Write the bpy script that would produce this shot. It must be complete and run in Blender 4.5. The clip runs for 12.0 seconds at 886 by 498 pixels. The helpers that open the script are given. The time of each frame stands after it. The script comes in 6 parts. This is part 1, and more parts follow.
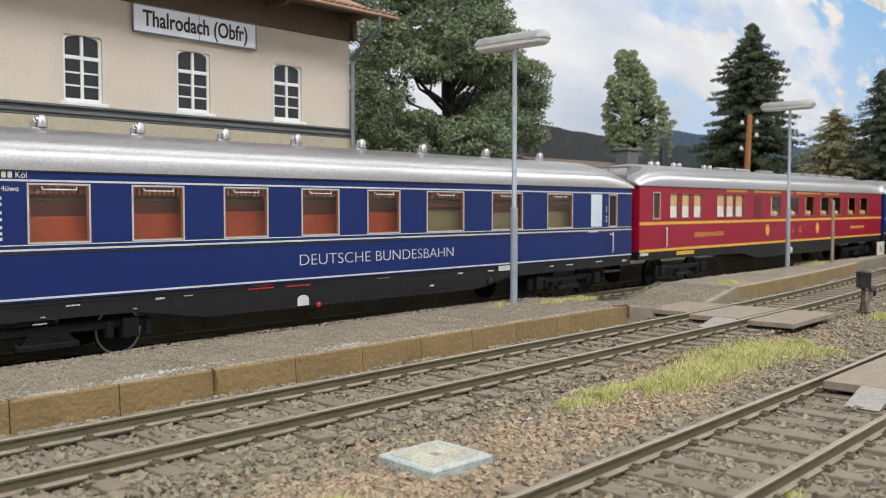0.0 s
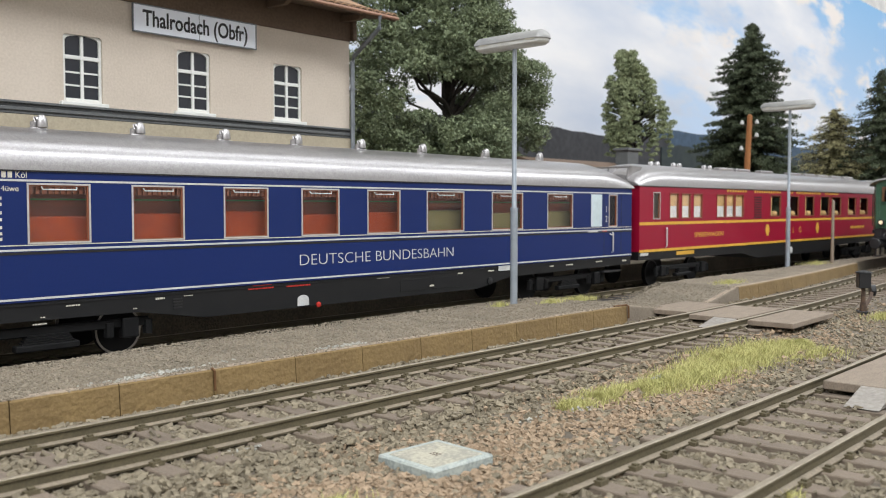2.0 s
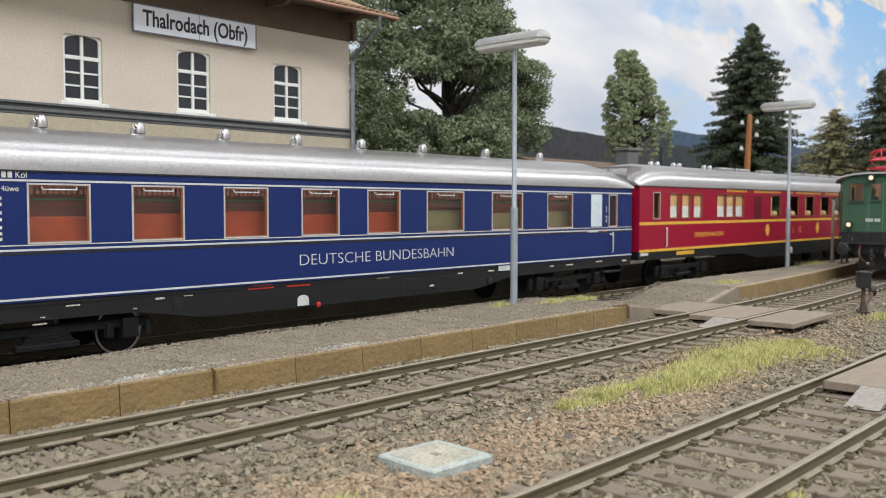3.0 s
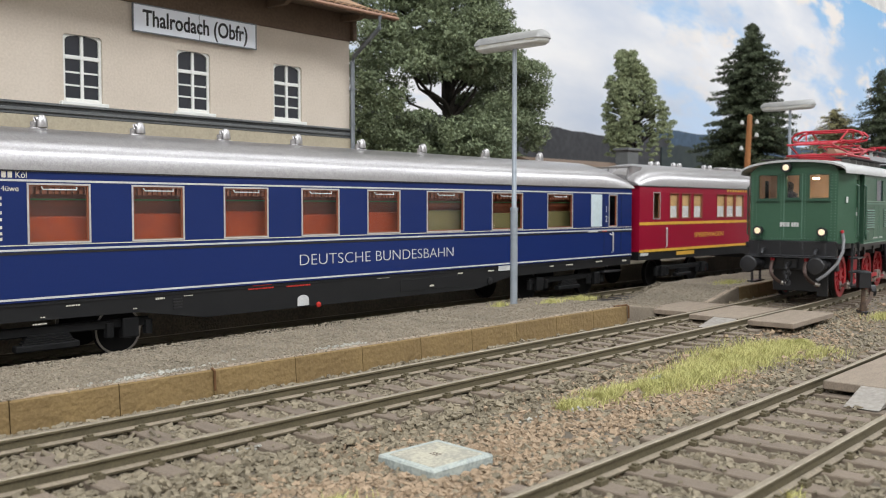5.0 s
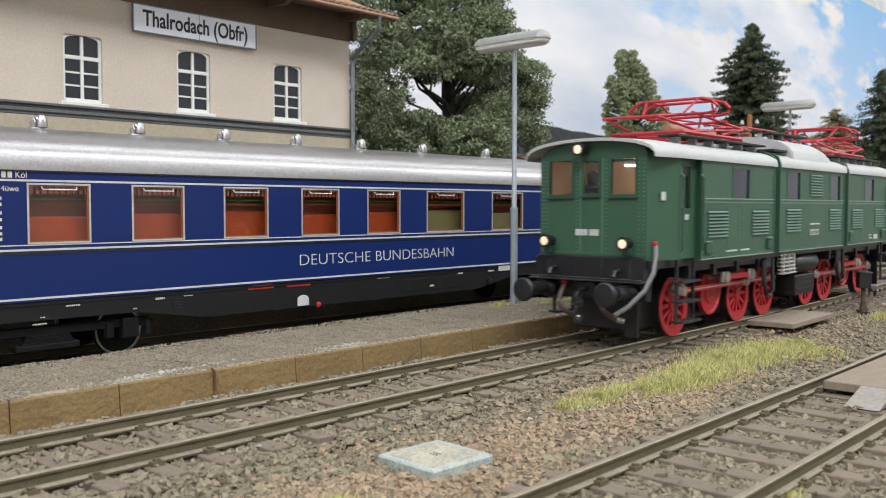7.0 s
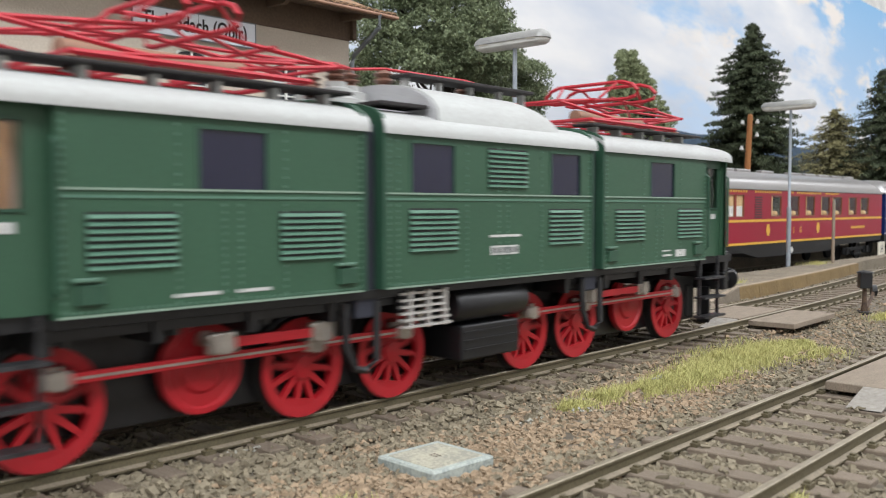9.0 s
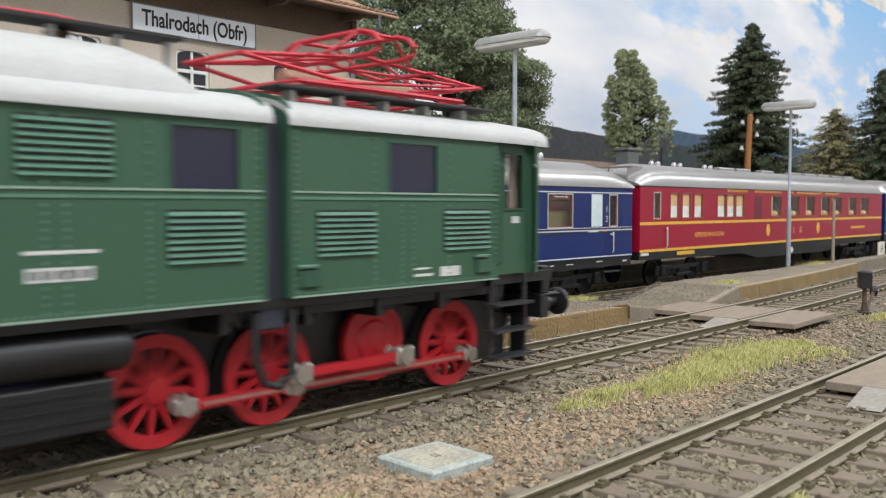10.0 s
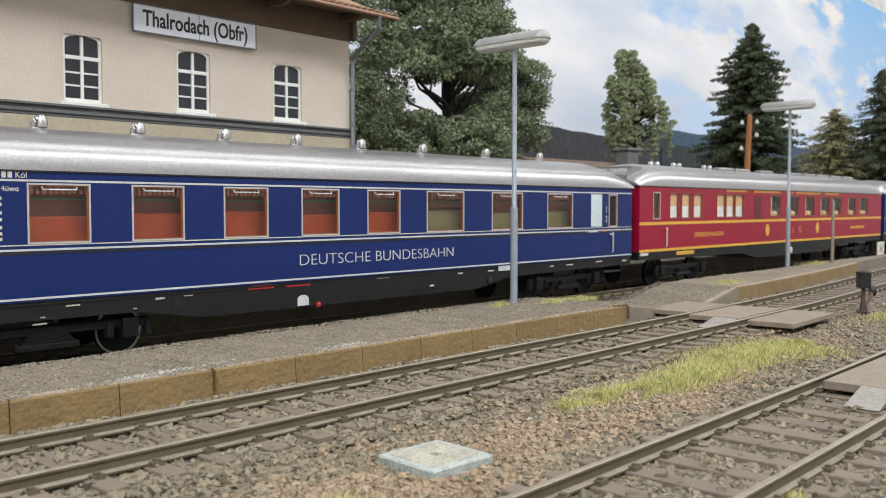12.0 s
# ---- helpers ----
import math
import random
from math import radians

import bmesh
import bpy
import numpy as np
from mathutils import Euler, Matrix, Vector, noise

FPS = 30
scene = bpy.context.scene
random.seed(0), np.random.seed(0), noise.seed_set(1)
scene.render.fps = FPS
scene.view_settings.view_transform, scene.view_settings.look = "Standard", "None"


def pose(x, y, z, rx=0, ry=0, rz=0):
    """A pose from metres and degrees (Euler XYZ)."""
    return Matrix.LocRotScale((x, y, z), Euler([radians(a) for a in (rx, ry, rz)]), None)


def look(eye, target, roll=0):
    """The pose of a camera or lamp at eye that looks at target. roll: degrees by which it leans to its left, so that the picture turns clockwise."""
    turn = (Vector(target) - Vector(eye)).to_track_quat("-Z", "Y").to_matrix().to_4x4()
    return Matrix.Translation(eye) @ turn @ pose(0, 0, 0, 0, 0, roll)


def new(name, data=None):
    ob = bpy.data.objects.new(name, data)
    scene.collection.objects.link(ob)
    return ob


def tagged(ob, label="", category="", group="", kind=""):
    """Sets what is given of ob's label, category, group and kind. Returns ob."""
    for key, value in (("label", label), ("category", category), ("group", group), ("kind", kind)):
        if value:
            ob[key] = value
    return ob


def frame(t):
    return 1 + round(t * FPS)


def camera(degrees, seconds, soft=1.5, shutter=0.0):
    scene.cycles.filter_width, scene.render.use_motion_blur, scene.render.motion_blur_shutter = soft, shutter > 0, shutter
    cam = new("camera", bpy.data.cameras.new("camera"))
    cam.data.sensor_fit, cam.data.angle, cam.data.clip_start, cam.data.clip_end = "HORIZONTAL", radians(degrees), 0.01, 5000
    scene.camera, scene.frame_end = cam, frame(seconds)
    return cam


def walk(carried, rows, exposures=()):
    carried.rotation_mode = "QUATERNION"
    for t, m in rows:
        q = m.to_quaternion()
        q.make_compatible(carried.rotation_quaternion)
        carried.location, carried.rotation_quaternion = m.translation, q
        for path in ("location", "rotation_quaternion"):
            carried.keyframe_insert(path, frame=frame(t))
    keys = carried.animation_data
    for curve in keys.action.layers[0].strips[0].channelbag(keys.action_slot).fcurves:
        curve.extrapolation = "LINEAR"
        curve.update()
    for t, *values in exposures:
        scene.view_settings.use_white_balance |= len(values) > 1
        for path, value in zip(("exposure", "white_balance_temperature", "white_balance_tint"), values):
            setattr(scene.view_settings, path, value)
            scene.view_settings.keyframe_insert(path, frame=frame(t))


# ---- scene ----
# A 1:87 model railway: lengths below are prototype metres, S brings them to model size.
S = 1 / 87.0
EYE = Vector((0.0, -9.461, 2.5765))
AHEAD = Vector((0.73642, 0.67491, -0.04677))

cam = camera(52.84, 12.0, soft=1.0, shutter=0.5)
cam.data.dof.use_dof = True
cam.data.dof.focus_distance = 16.0 * S
cam.data.dof.aperture_fstop = 75.0


def eye_row(t, forward=0.0, lift=0.0):
    e = (EYE + AHEAD * forward + Vector((0, 0, lift))) * S
    return t, look(e, e + AHEAD)


walk(cam, [eye_row(0), eye_row(7.2), eye_row(8.6, 0.07), eye_row(10.0, 0.07), eye_row(10.4), eye_row(12.0)])

# ---- world and lights: a closed hobby room with unseen ceiling panels, two of them added ----
world = bpy.data.worlds.new("room_world")
scene.world = world
world.use_nodes = True
world.node_tree.nodes["Background"].inputs[0].default_value = (1.0, 0.97, 0.93, 1)
world.node_tree.nodes["Background"].inputs[1].default_value = 0.0
scene.view_settings.exposure = 0.0


def unseen_panel(x, y, z, sx, sy, watts, tilt=0.0):
    data = bpy.data.lights.new("unseen_light_panel", "AREA")
    data.shape, data.size, data.size_y, data.energy = "RECTANGLE", sx, sy, watts
    data.color = (0.955, 0.99, 1.04)
    ob = new("unseen_light_panel", data)
    ob.matrix_basis = pose(x, y, z, tilt, 0, 0)
    return ob


unseen_panel(0.75, -1.2, 1.48, 3.2, 0.75, 44.0)
unseen_panel(0.95, -0.05, 1.48, 3.0, 0.3, 16.0)
# Added panel without a known source: brightens the locomotive's cab front.
unseen_panel(-1.3, -0.9, 1.48, 0.9, 1.4, 46.0)
# Unseen panel added to brighten the red coach's roof and the right side.
unseen_panel(3.05, -1.1, 1.48, 1.1, 0.75, 26.0)


# ---- helpers ----
def rnd(a, b):
    return random.uniform(a, b)


def thing(name, label, category, x=0, y=0, z=0, rz=0, group="", kind=""):
    ob = new(name)
    ob.empty_display_size = 0.005
    ob.matrix_basis = pose(x * S, y * S, z * S, 0, 0, rz)
    return tagged(ob, label, category, group, kind)


def mesh_of(name, bm, material, smooth=False, recalc=True):
    if recalc:
        bmesh.ops.recalc_face_normals(bm, faces=bm.faces)
    bm.transform(Matrix.Scale(S, 4))
    me = bpy.data.meshes.new(name)
    bm.to_mesh(me)
    bm.free()
    mats = material if isinstance(material, (list, tuple)) else [material]
    for m in mats:
        me.materials.append(m)
    if smooth:
        me.polygons.foreach_set("use_smooth", [True] * len(me.polygons))
        me.set_sharp_from_angle(angle=radians(35))
    return me


def part(name, bm, material, parent, label="", smooth=False, at=None):
    ob = new(name, mesh_of(name, bm, material, smooth))
    ob.parent = parent
    if at is not None:
        ob.matrix_basis = at
    return tagged(ob, label)


def solo(name, bm, material, label, category, kind="", group="", smooth=False):
    return tagged(new(name, mesh_of(name, bm, material, smooth)), label, category, group, kind)


def B():
    return bmesh.new()


def box(bm, x0, x1, y0, y1, z0, z1, bev=0.0, mat=0):
    vs = [bm.verts.new((x, y, z)) for x in (x0, x1) for y in (y0, y1) for z in (z0, z1)]
    fs = [bm.faces.new([vs[i] for i in q]) for q in
          ((0, 1, 3, 2), (4, 6, 7, 5), (0, 4, 5, 1), (2, 3, 7, 6), (0, 2, 6, 4), (1, 5, 7, 3))]
    if bev:
        es = list({e for f in fs for e in f.edges})
        r = bmesh.ops.bevel(bm, geom=es, offset=bev, segments=1 if bev < 0.03 else 2, affect="EDGES", profile=0.5)
        fs = r["faces"]
    for f in fs:
        f.material_index = mat
    return bm


def tube(bm, pts, r, seg=8, caps=True):
    pts = [Vector(p) for p in pts]
    rings = []
    rs = r if isinstance(r, (list, tuple)) else [r] * len(pts)
    for i, p in enumerate(pts):
        d = (pts[min(i + 1, len(pts) - 1)] - pts[max(i - 1, 0)]).normalized()
        u = d.orthogonal().normalized() if abs(d.z) > 0.95 else d.cross(Vector((0, 0, 1))).normalized()
        v = d.cross(u)
        rings.append([bm.verts.new(p + (u * math.cos(a) + v * math.sin(a)) * rs[i])
                      for a in [2 * math.pi * k / seg for k in range(seg)]])
    for a, b in zip(rings, rings[1:]):
        for k in range(seg):
            bm.faces.new((a[k], a[(k + 1) % seg], b[(k + 1) % seg], b[k]))
    if caps:
        bm.faces.new(rings[0][::-1])
        bm.faces.new(rings[-1])
    return bm


def loft(bm, rings, closed=True, caps=True):
    rows = [[bm.verts.new(p) for p in ring] for ring in rings]
    n = len(rows[0])
    for a, b in zip(rows, rows[1:]):
        for k in range(n if closed else n - 1):
            bm.faces.new((a[k], a[(k + 1) % n], b[(k + 1) % n], b[k]))
    if caps and closed:
        bm.faces.new(rows[0][::-1])
        bm.faces.new(rows[-1])
    return bm


def prism_y(bm, prof, y0, y1):
    """Profile in x, z pushed along y."""
    return loft(bm, [[(x, y0, z) for x, z in prof], [(x, y1, z) for x, z in prof]])


def prism_x(bm, prof, x0, x1):
    return loft(bm, [[(x0, y, z) for y, z in prof], [(x1, y, z) for y, z in prof]])


def lathe(bm, prof, m=None, seg=16, caps=True):
    """Profile of (radius, height) turned about z, then moved by m."""
    m = m or Matrix()
    rings = [[m @ Vector((r * math.cos(2 * math.pi * k / seg), r * math.sin(2 * math.pi * k / seg), h)) for k in range(seg)]
             for r, h in prof]
    return loft(bm, rings if caps else rings + [rings[0]], caps=caps)


def panel(bm, u0, u1, v0, v1, holes, thick, place):
    """A wall of some thickness with openings; place(u, v, d) gives the point."""
    us = sorted({u0, u1, *[h[0] for h in holes], *[h[1] for h in holes]})
    vs = sorted({v0, v1, *[h[2] for h in holes], *[h[3] for h in holes]})
    us = [u for u in us if u0 <= u <= u1]
    cache = {}

    def V(i, j, d):
        if (i, j, d) not in cache:
            cache[(i, j, d)] = bm.verts.new(place(us[i], vs[j], d * thick))
        return cache[(i, j, d)]

    def solid(i, j):
        if not (0 <= i < len(us) - 1 and 0 <= j < len(vs) - 1):
            return False
        cu, cv = (us[i] + us[i + 1]) / 2, (vs[j] + vs[j + 1]) / 2
        return not any(h[0] < cu < h[1] and h[2] < cv < h[3] for h in holes)

    for i in range(len(us) - 1):
        for j in range(len(vs) - 1):
            if not solid(i, j):
                continue
            for d in (0, 1):
                bm.faces.new((V(i, j, d), V(i + 1, j, d), V(i + 1, j + 1, d), V(i, j + 1, d)))
            for (a, b), (di, dj) in ((((i, j), (i + 1, j)), (0, -1)), (((i, j + 1), (i + 1, j + 1)), (0, 1)),
                                     (((i, j), (i, j + 1)), (-1, 0)), (((i + 1, j), (i + 1, j + 1)), (1, 0))):
                if not solid(i + di, j + dj):
                    bm.faces.new((V(*a, 0), V(*b, 0), V(*b, 1), V(*a, 1)))
    return bm


# ---- materials ----
def mat(name, col, rough=0.6, metal=0.0, col2=None, scale=8.0, fine=60.0, amount=0.5, bump=0.0, bump_scale=40.0,
        spec=0.5, vary=0.0, coat=0.0, emit=None, power=0.0, stretch=None, rough_var=0.1, relief=0.02):
    m = bpy.data.materials.new(name)
    m.use_nodes = True
    nt = m.node_tree
    n, l = nt.nodes, nt.links
    b = n["Principled BSDF"]
    b.inputs["Roughness"].default_value, b.inputs["Metallic"].default_value = rough, metal
    b.inputs["Specular IOR Level"].default_value = spec
    b.inputs["Coat Weight"].default_value = coat
    tc = n.new("ShaderNodeTexCoord")
    src = tc.outputs["Object"]
    if stretch:
        mp = n.new("ShaderNodeMapping")
        mp.inputs["Scale"].default_value = stretch
        l.new(src, mp.inputs["Vector"])
        src = mp.outputs["Vector"]

    def noise_node(sc, detail=4.0):
        t = n.new("ShaderNodeTexNoise")
        t.inputs["Scale"].default_value, t.inputs["Detail"].default_value = sc / S, detail
        l.new(src, t.inputs["Vector"])
        return t.outputs["Fac"]

    c2 = col2 or tuple(c * 0.72 for c in col)
    big, small = noise_node(scale), noise_node(fine, 3.0)
    add = n.new("ShaderNodeMath")
    add.operation = "MULTIPLY_ADD"
    add.inputs[1].default_value = 0.6
    l.new(small, add.inputs[0])
    mul = n.new("ShaderNodeMath")
    mul.operation = "MULTIPLY"
    mul.inputs[1].default_value = 0.4
    l.new(big, mul.inputs[0])
    l.new(mul.outputs[0], add.inputs[2])
    ramp = n.new("ShaderNodeMapRange")
    ramp.inputs["From Min"].default_value, ramp.inputs["From Max"].default_value = 0.5 - 0.5 * (1.02 - amount) * 0.5, 0.5 + 0.5 * (1.02 - amount) * 0.5
    l.new(add.outputs[0], ramp.inputs["Value"])
    mix = n.new("ShaderNodeMix")
    mix.data_type = "RGBA"
    mix.inputs["A"].default_value, mix.inputs["B"].default_value = (*col, 1), (*c2, 1)
    l.new(ramp.outputs["Result"], mix.inputs["Factor"])
    out = mix.outputs["Result"]
    if vary:
        info = n.new("ShaderNodeObjectInfo")
        geo = n.new("ShaderNodeNewGeometry")
        sm = n.new("ShaderNodeMath")
        sm.operation = "ADD"
        l.new(info.outputs["Random"], sm.inputs[0])
        l.new(geo.outputs["Random Per Island"], sm.inputs[1])
        mr = n.new("ShaderNodeMapRange")
        mr.inputs["From Max"].default_value = 2.0
        mr.inputs["To Min"].default_value, mr.inputs["To Max"].default_value = 1 - vary, 1 + vary
        l.new(sm.outputs[0], mr.inputs["Value"])
        hsv = n.new("ShaderNodeHueSaturation")
        l.new(out, hsv.inputs["Color"])
        l.new(mr.outputs["Result"], hsv.inputs["Value"])
        out = hsv.outputs["Color"]
    l.new(out, b.inputs["Base Color"])
    rr = n.new("ShaderNodeMapRange")
    rr.inputs["To Min"].default_value, rr.inputs["To Max"].default_value = max(0.02, rough - rough_var), min(1, rough + rough_var)
    l.new(small, rr.inputs["Value"])
    l.new(rr.outputs["Result"], b.inputs["Roughness"])
    if bump:
        bp = n.new("ShaderNodeBump")
        bp.inputs["Strength"].default_value, bp.inputs["Distance"].default_value = bump, relief * S
        l.new(noise_node(bump_scale, 5.0), bp.inputs["Height"])
        l.new(bp.outputs["Normal"], b.inputs["Normal"])
    if emit:
        b.inputs["Emission Color"].default_value, b.inputs["Emission Strength"].default_value = (*emit, 1), power
    return m


def glass_mat(name, tint=(1, 1, 1), rough=0.02):
    m = bpy.data.materials.new(name)
    m.use_nodes = True
    n, l = m.node_tree.nodes, m.node_tree.links
    n.remove(n["Principled BSDF"])
    tr, gl, mx = n.new("ShaderNodeBsdfTransparent"), n.new("ShaderNodeBsdfGlossy"), n.new("ShaderNodeMixShader")
    lw, fr = n.new("ShaderNodeLayerWeight"), n.new("ShaderNodeMapRange")
    lw.inputs["Blend"].default_value = 0.5
    fr.inputs["From Min"].default_value, fr.inputs["To Min"].default_value, fr.inputs["To Max"].default_value = 0.3, 0.03, 0.13
    l.new(lw.outputs["Facing"], fr.inputs["Value"])
    tr.inputs["Color"].default_value = (*tint, 1)
    gl.inputs["Roughness"].default_value = rough
    l.new(fr.outputs[0], mx.inputs[0])
    l.new(tr.outputs[0], mx.inputs[1])
    l.new(gl.outputs[0], mx.inputs[2])
    l.new(mx.outputs[0], n["Material Output"].inputs["Surface"])
    return m


M_BLUE = mat("coach_blue_paint", (0.006, 0.019, 0.104), 0.4, col2=(0.007, 0.021, 0.114), scale=0.6, fine=30, spec=0.26)
M_RED = mat("coach_red_paint", (0.265, 0.003, 0.023), 0.4, col2=(0.285, 0.004, 0.026), scale=0.6, fine=30, spec=0.35)
M_SILVER = mat("silver_roof_paint", (0.42, 0.405, 0.40), 0.31, 0.85, col2=(0.315, 0.305, 0.305), scale=14, fine=42, amount=0.5, bump=0.16, bump_scale=60, rough_var=0.08)
M_SKIRT = mat("black_underframe", (0.0085, 0.0088, 0.0095), 0.5, col2=(0.012, 0.012, 0.0125), scale=2, fine=30, spec=0.3)
M_BLACK = mat("matt_black", (0.009, 0.009, 0.0105), 0.4, col2=(0.014, 0.014, 0.015), scale=3, fine=30, spec=0.5)
# Matt black darkened further: the shade under the coaches is in the colour.
M_BOGIE = mat("shaded_bogie_black", (0.004, 0.004, 0.0045), 0.6, col2=(0.006, 0.006, 0.006), scale=3, fine=30, spec=0.25)
M_WHITE = mat("white_lining", (0.62, 0.62, 0.60), 0.5, scale=4)
M_CREAM = mat("cream_lining", (0.70, 0.66, 0.55), 0.5, scale=4)
M_YELLOW = mat("yellow_lining", (0.75, 0.42, 0.05), 0.5, scale=4)
M_ALU = mat("aluminium_frame", (0.68, 0.66, 0.63), 0.35, 0.5, scale=5)
M_BROWNF = mat("brown_window_frame", (0.30, 0.10, 0.05), 0.45, scale=5)
M_ORANGE = mat("orange_seat", (0.46, 0.068, 0.004), 0.7, col2=(0.27, 0.030, 0.003), scale=3, fine=30)
M_OLIVE = mat("olive_seat", (0.20, 0.17, 0.06), 0.7, scale=3, fine=30)
M_RACK = mat("green_rack", (0.10, 0.24, 0.07), 0.6, scale=3)
M_WOOD = mat("brown_partition", (0.34, 0.10, 0.045), 0.6, col2=(0.27, 0.08, 0.04), scale=2, fine=20)
M_CURTAIN = mat("cream_curtain", (0.80, 0.50, 0.21), 0.8, scale=3)
M_GLASS = glass_mat("window_glass", (0.97, 0.97, 0.97))
M_DARKGLASS = mat("dark_glazing", (0.02, 0.022, 0.03), 0.08, scale=3, rough_var=0.02)
M_RAIL = mat("rail_side_rust", (0.13, 0.108, 0.062), 0.55, 0.1, col2=(0.088, 0.073, 0.042), scale=3, fine=40, bump=0.2)
M_RAILFOOT = mat("dusty_rail_foot", (0.25, 0.205, 0.145), 0.8, col2=(0.17, 0.14, 0.10), scale=2, fine=25)
M_RAILTOP = mat("rail_head_steel", (0.36, 0.31, 0.23), 0.48, 0.55, col2=(0.27, 0.23, 0.17), scale=2, fine=30, stretch=(0.2, 1, 1))
M_SLEEPER = mat("weathered_sleeper", (0.20, 0.158, 0.117), 0.85, col2=(0.138, 0.108, 0.08), scale=4, fine=50, bump=0.5, bump_scale=30, vary=0.15, stretch=(3, 0.4, 1))
M_BALLAST = mat("ballast_stone", (0.215, 0.181, 0.123), 0.9, col2=(0.145, 0.122, 0.083), scale=3, fine=25, vary=0.42, bump=0.3)
M_BALLASTBED = mat("ballast_bed", (0.16, 0.13, 0.095), 0.95, col2=(0.10, 0.082, 0.06), scale=1.2, fine=9, amount=0.8, bump=1.0, bump_scale=9)
M_TAN = mat("tan_gravel", (0.31, 0.225, 0.145), 0.9, col2=(0.23, 0.17, 0.11), scale=3, fine=25, vary=0.3, bump=0.3)
M_PLATFORM = mat("platform_grit", (0.225, 0.19, 0.137), 0.95, col2=(0.145, 0.122, 0.089), scale=1.0, fine=22, amount=0.75, bump=1.0, bump_scale=16, relief=0.05)
M_KERB = mat("platform_edge_stone", (0.222, 0.148, 0.058), 0.85, col2=(0.16, 0.104, 0.041), scale=1.5, fine=22, amount=0.5, bump=1.0, bump_scale=9, vary=0.08, relief=0.035)
M_KERBJOINT = mat("rust_stained_joint", (0.13, 0.06, 0.02), 0.9, scale=3)
M_PLANK = mat("crossing_plank", (0.27, 0.215, 0.16), 0.8, col2=(0.18, 0.142, 0.105), scale=2, fine=25, bump=0.4, vary=0.1, stretch=(1, 3, 1))
M_TREAD = mat("tread_plate", (0.36, 0.33, 0.29), 0.5, 0.4, scale=4, fine=14, bump=0.8, bump_scale=8)
M_CONCRETE = mat("pale_concrete", (0.40, 0.43, 0.39), 0.85, col2=(0.27, 0.30, 0.28), amount=0.7, scale=2.5, fine=25, bump=0.4, bump_scale=20)
M_POST = mat("grey_painted_steel", (0.36, 0.40, 0.44), 0.4, 0.3, scale=3)
M_TANPOST = mat("tan_painted_post", (0.27, 0.21, 0.155), 0.6, scale=3)
M_RUST = mat("rusty_iron", (0.10, 0.06, 0.035), 0.8, col2=(0.045, 0.03, 0.022), scale=4, fine=25)
M_LAMPHEAD = mat("lamp_housing_grey", (0.34, 0.34, 0.325), 0.35, 0.2, scale=4)
M_DIFF = mat("lamp_diffuser", (0.72, 0.72, 0.68), 0.25, scale=4)
M_PLASTER = mat("beige_plaster", (0.62, 0.54, 0.45), 0.9, col2=(0.55, 0.475, 0.39), scale=0.8, fine=16, amount=0.55, bump=0.4, bump_scale=16)
M_BAND = mat("grey_string_course", (0.13, 0.135, 0.135), 0.7, col2=(0.09, 0.095, 0.095), scale=1.5, fine=20)
M_WINWHITE = mat("white_window_paint", (0.74, 0.74, 0.70), 0.5, col2=(0.72, 0.72, 0.68), scale=2)
M_ROOFTILE = mat("terracotta_tile", (0.36, 0.215, 0.12), 0.8, col2=(0.25, 0.15, 0.085), scale=1.5, fine=20, vary=0.2, bump=0.3)
M_EAVE = mat("brown_eaves_wood", (0.135, 0.088, 0.055), 0.8, col2=(0.10, 0.064, 0.04), scale=1.5, fine=12, stretch=(1, 4, 1))
M_ZINC = mat("zinc_pipe", (0.22, 0.24, 0.26), 0.45, 0.5, scale=3)
M_SIGN = mat("enamel_sign_white", (0.86, 0.89, 0.95), 0.4, col2=(0.82, 0.85, 0.91), scale=1.5, fine=10)
M_INK = mat("black_lettering", (0.01, 0.01, 0.012), 0.5)
M_GREEN = mat("loco_green_paint", (0.041, 0.100, 0.059), 0.42, col2=(0.037, 0.090, 0.053), scale=0.8, fine=25, spec=0.35)
M_ROOFW = mat("loco_roof_white", (0.44, 0.455, 0.44), 0.5, col2=(0.39, 0.385, 0.375), scale=1, fine=20)
M_WHEEL = mat("red_wheel_paint", (0.42, 0.009, 0.018), 0.45, col2=(0.34, 0.008, 0.013), scale=3)
M_PANTO = mat("red_pantograph", (0.50, 0.02, 0.035), 0.5, scale=5)
M_STEEL = mat("bright_steel", (0.50, 0.46, 0.42), 0.4, 0.8, col2=(0.36, 0.33, 0.29), scale=6)
M_TYRE = mat("blackened_tyre", (0.05, 0.05, 0.05), 0.35, 0.7, scale=5)
M_DUCT = mat("dark_slate_bellows", (0.032, 0.035, 0.052), 0.7, scale=3, bump=0.4)
M_WALKB = mat("dark_walkway_boards", (0.020, 0.016, 0.016), 0.7, scale=3, fine=30)
M_INSUL = mat("brown_insulator", (0.20, 0.10, 0.07), 0.35, scale=5)
M_TANROD = mat("tan_tube", (0.36, 0.20, 0.13), 0.6, scale=5)
M_HEADLAMP = mat("warm_headlamp", (0.9, 0.8, 0.6), 0.2, emit=(1.0, 0.72, 0.38), power=0.42)
M_CABLIGHT = mat("warm_cab_lamp", (0.9, 0.8, 0.6), 0.4, emit=(1.0, 0.74, 0.42), power=95.0)
M_CABIN = mat("cab_interior", (0.72, 0.55, 0.45), 0.7, scale=3)
M_HOSE = mat("grey_hose", (0.20, 0.20, 0.205), 0.5, scale=5)
M_REDMARK = mat("red_marking", (0.55, 0.03, 0.02), 0.5)
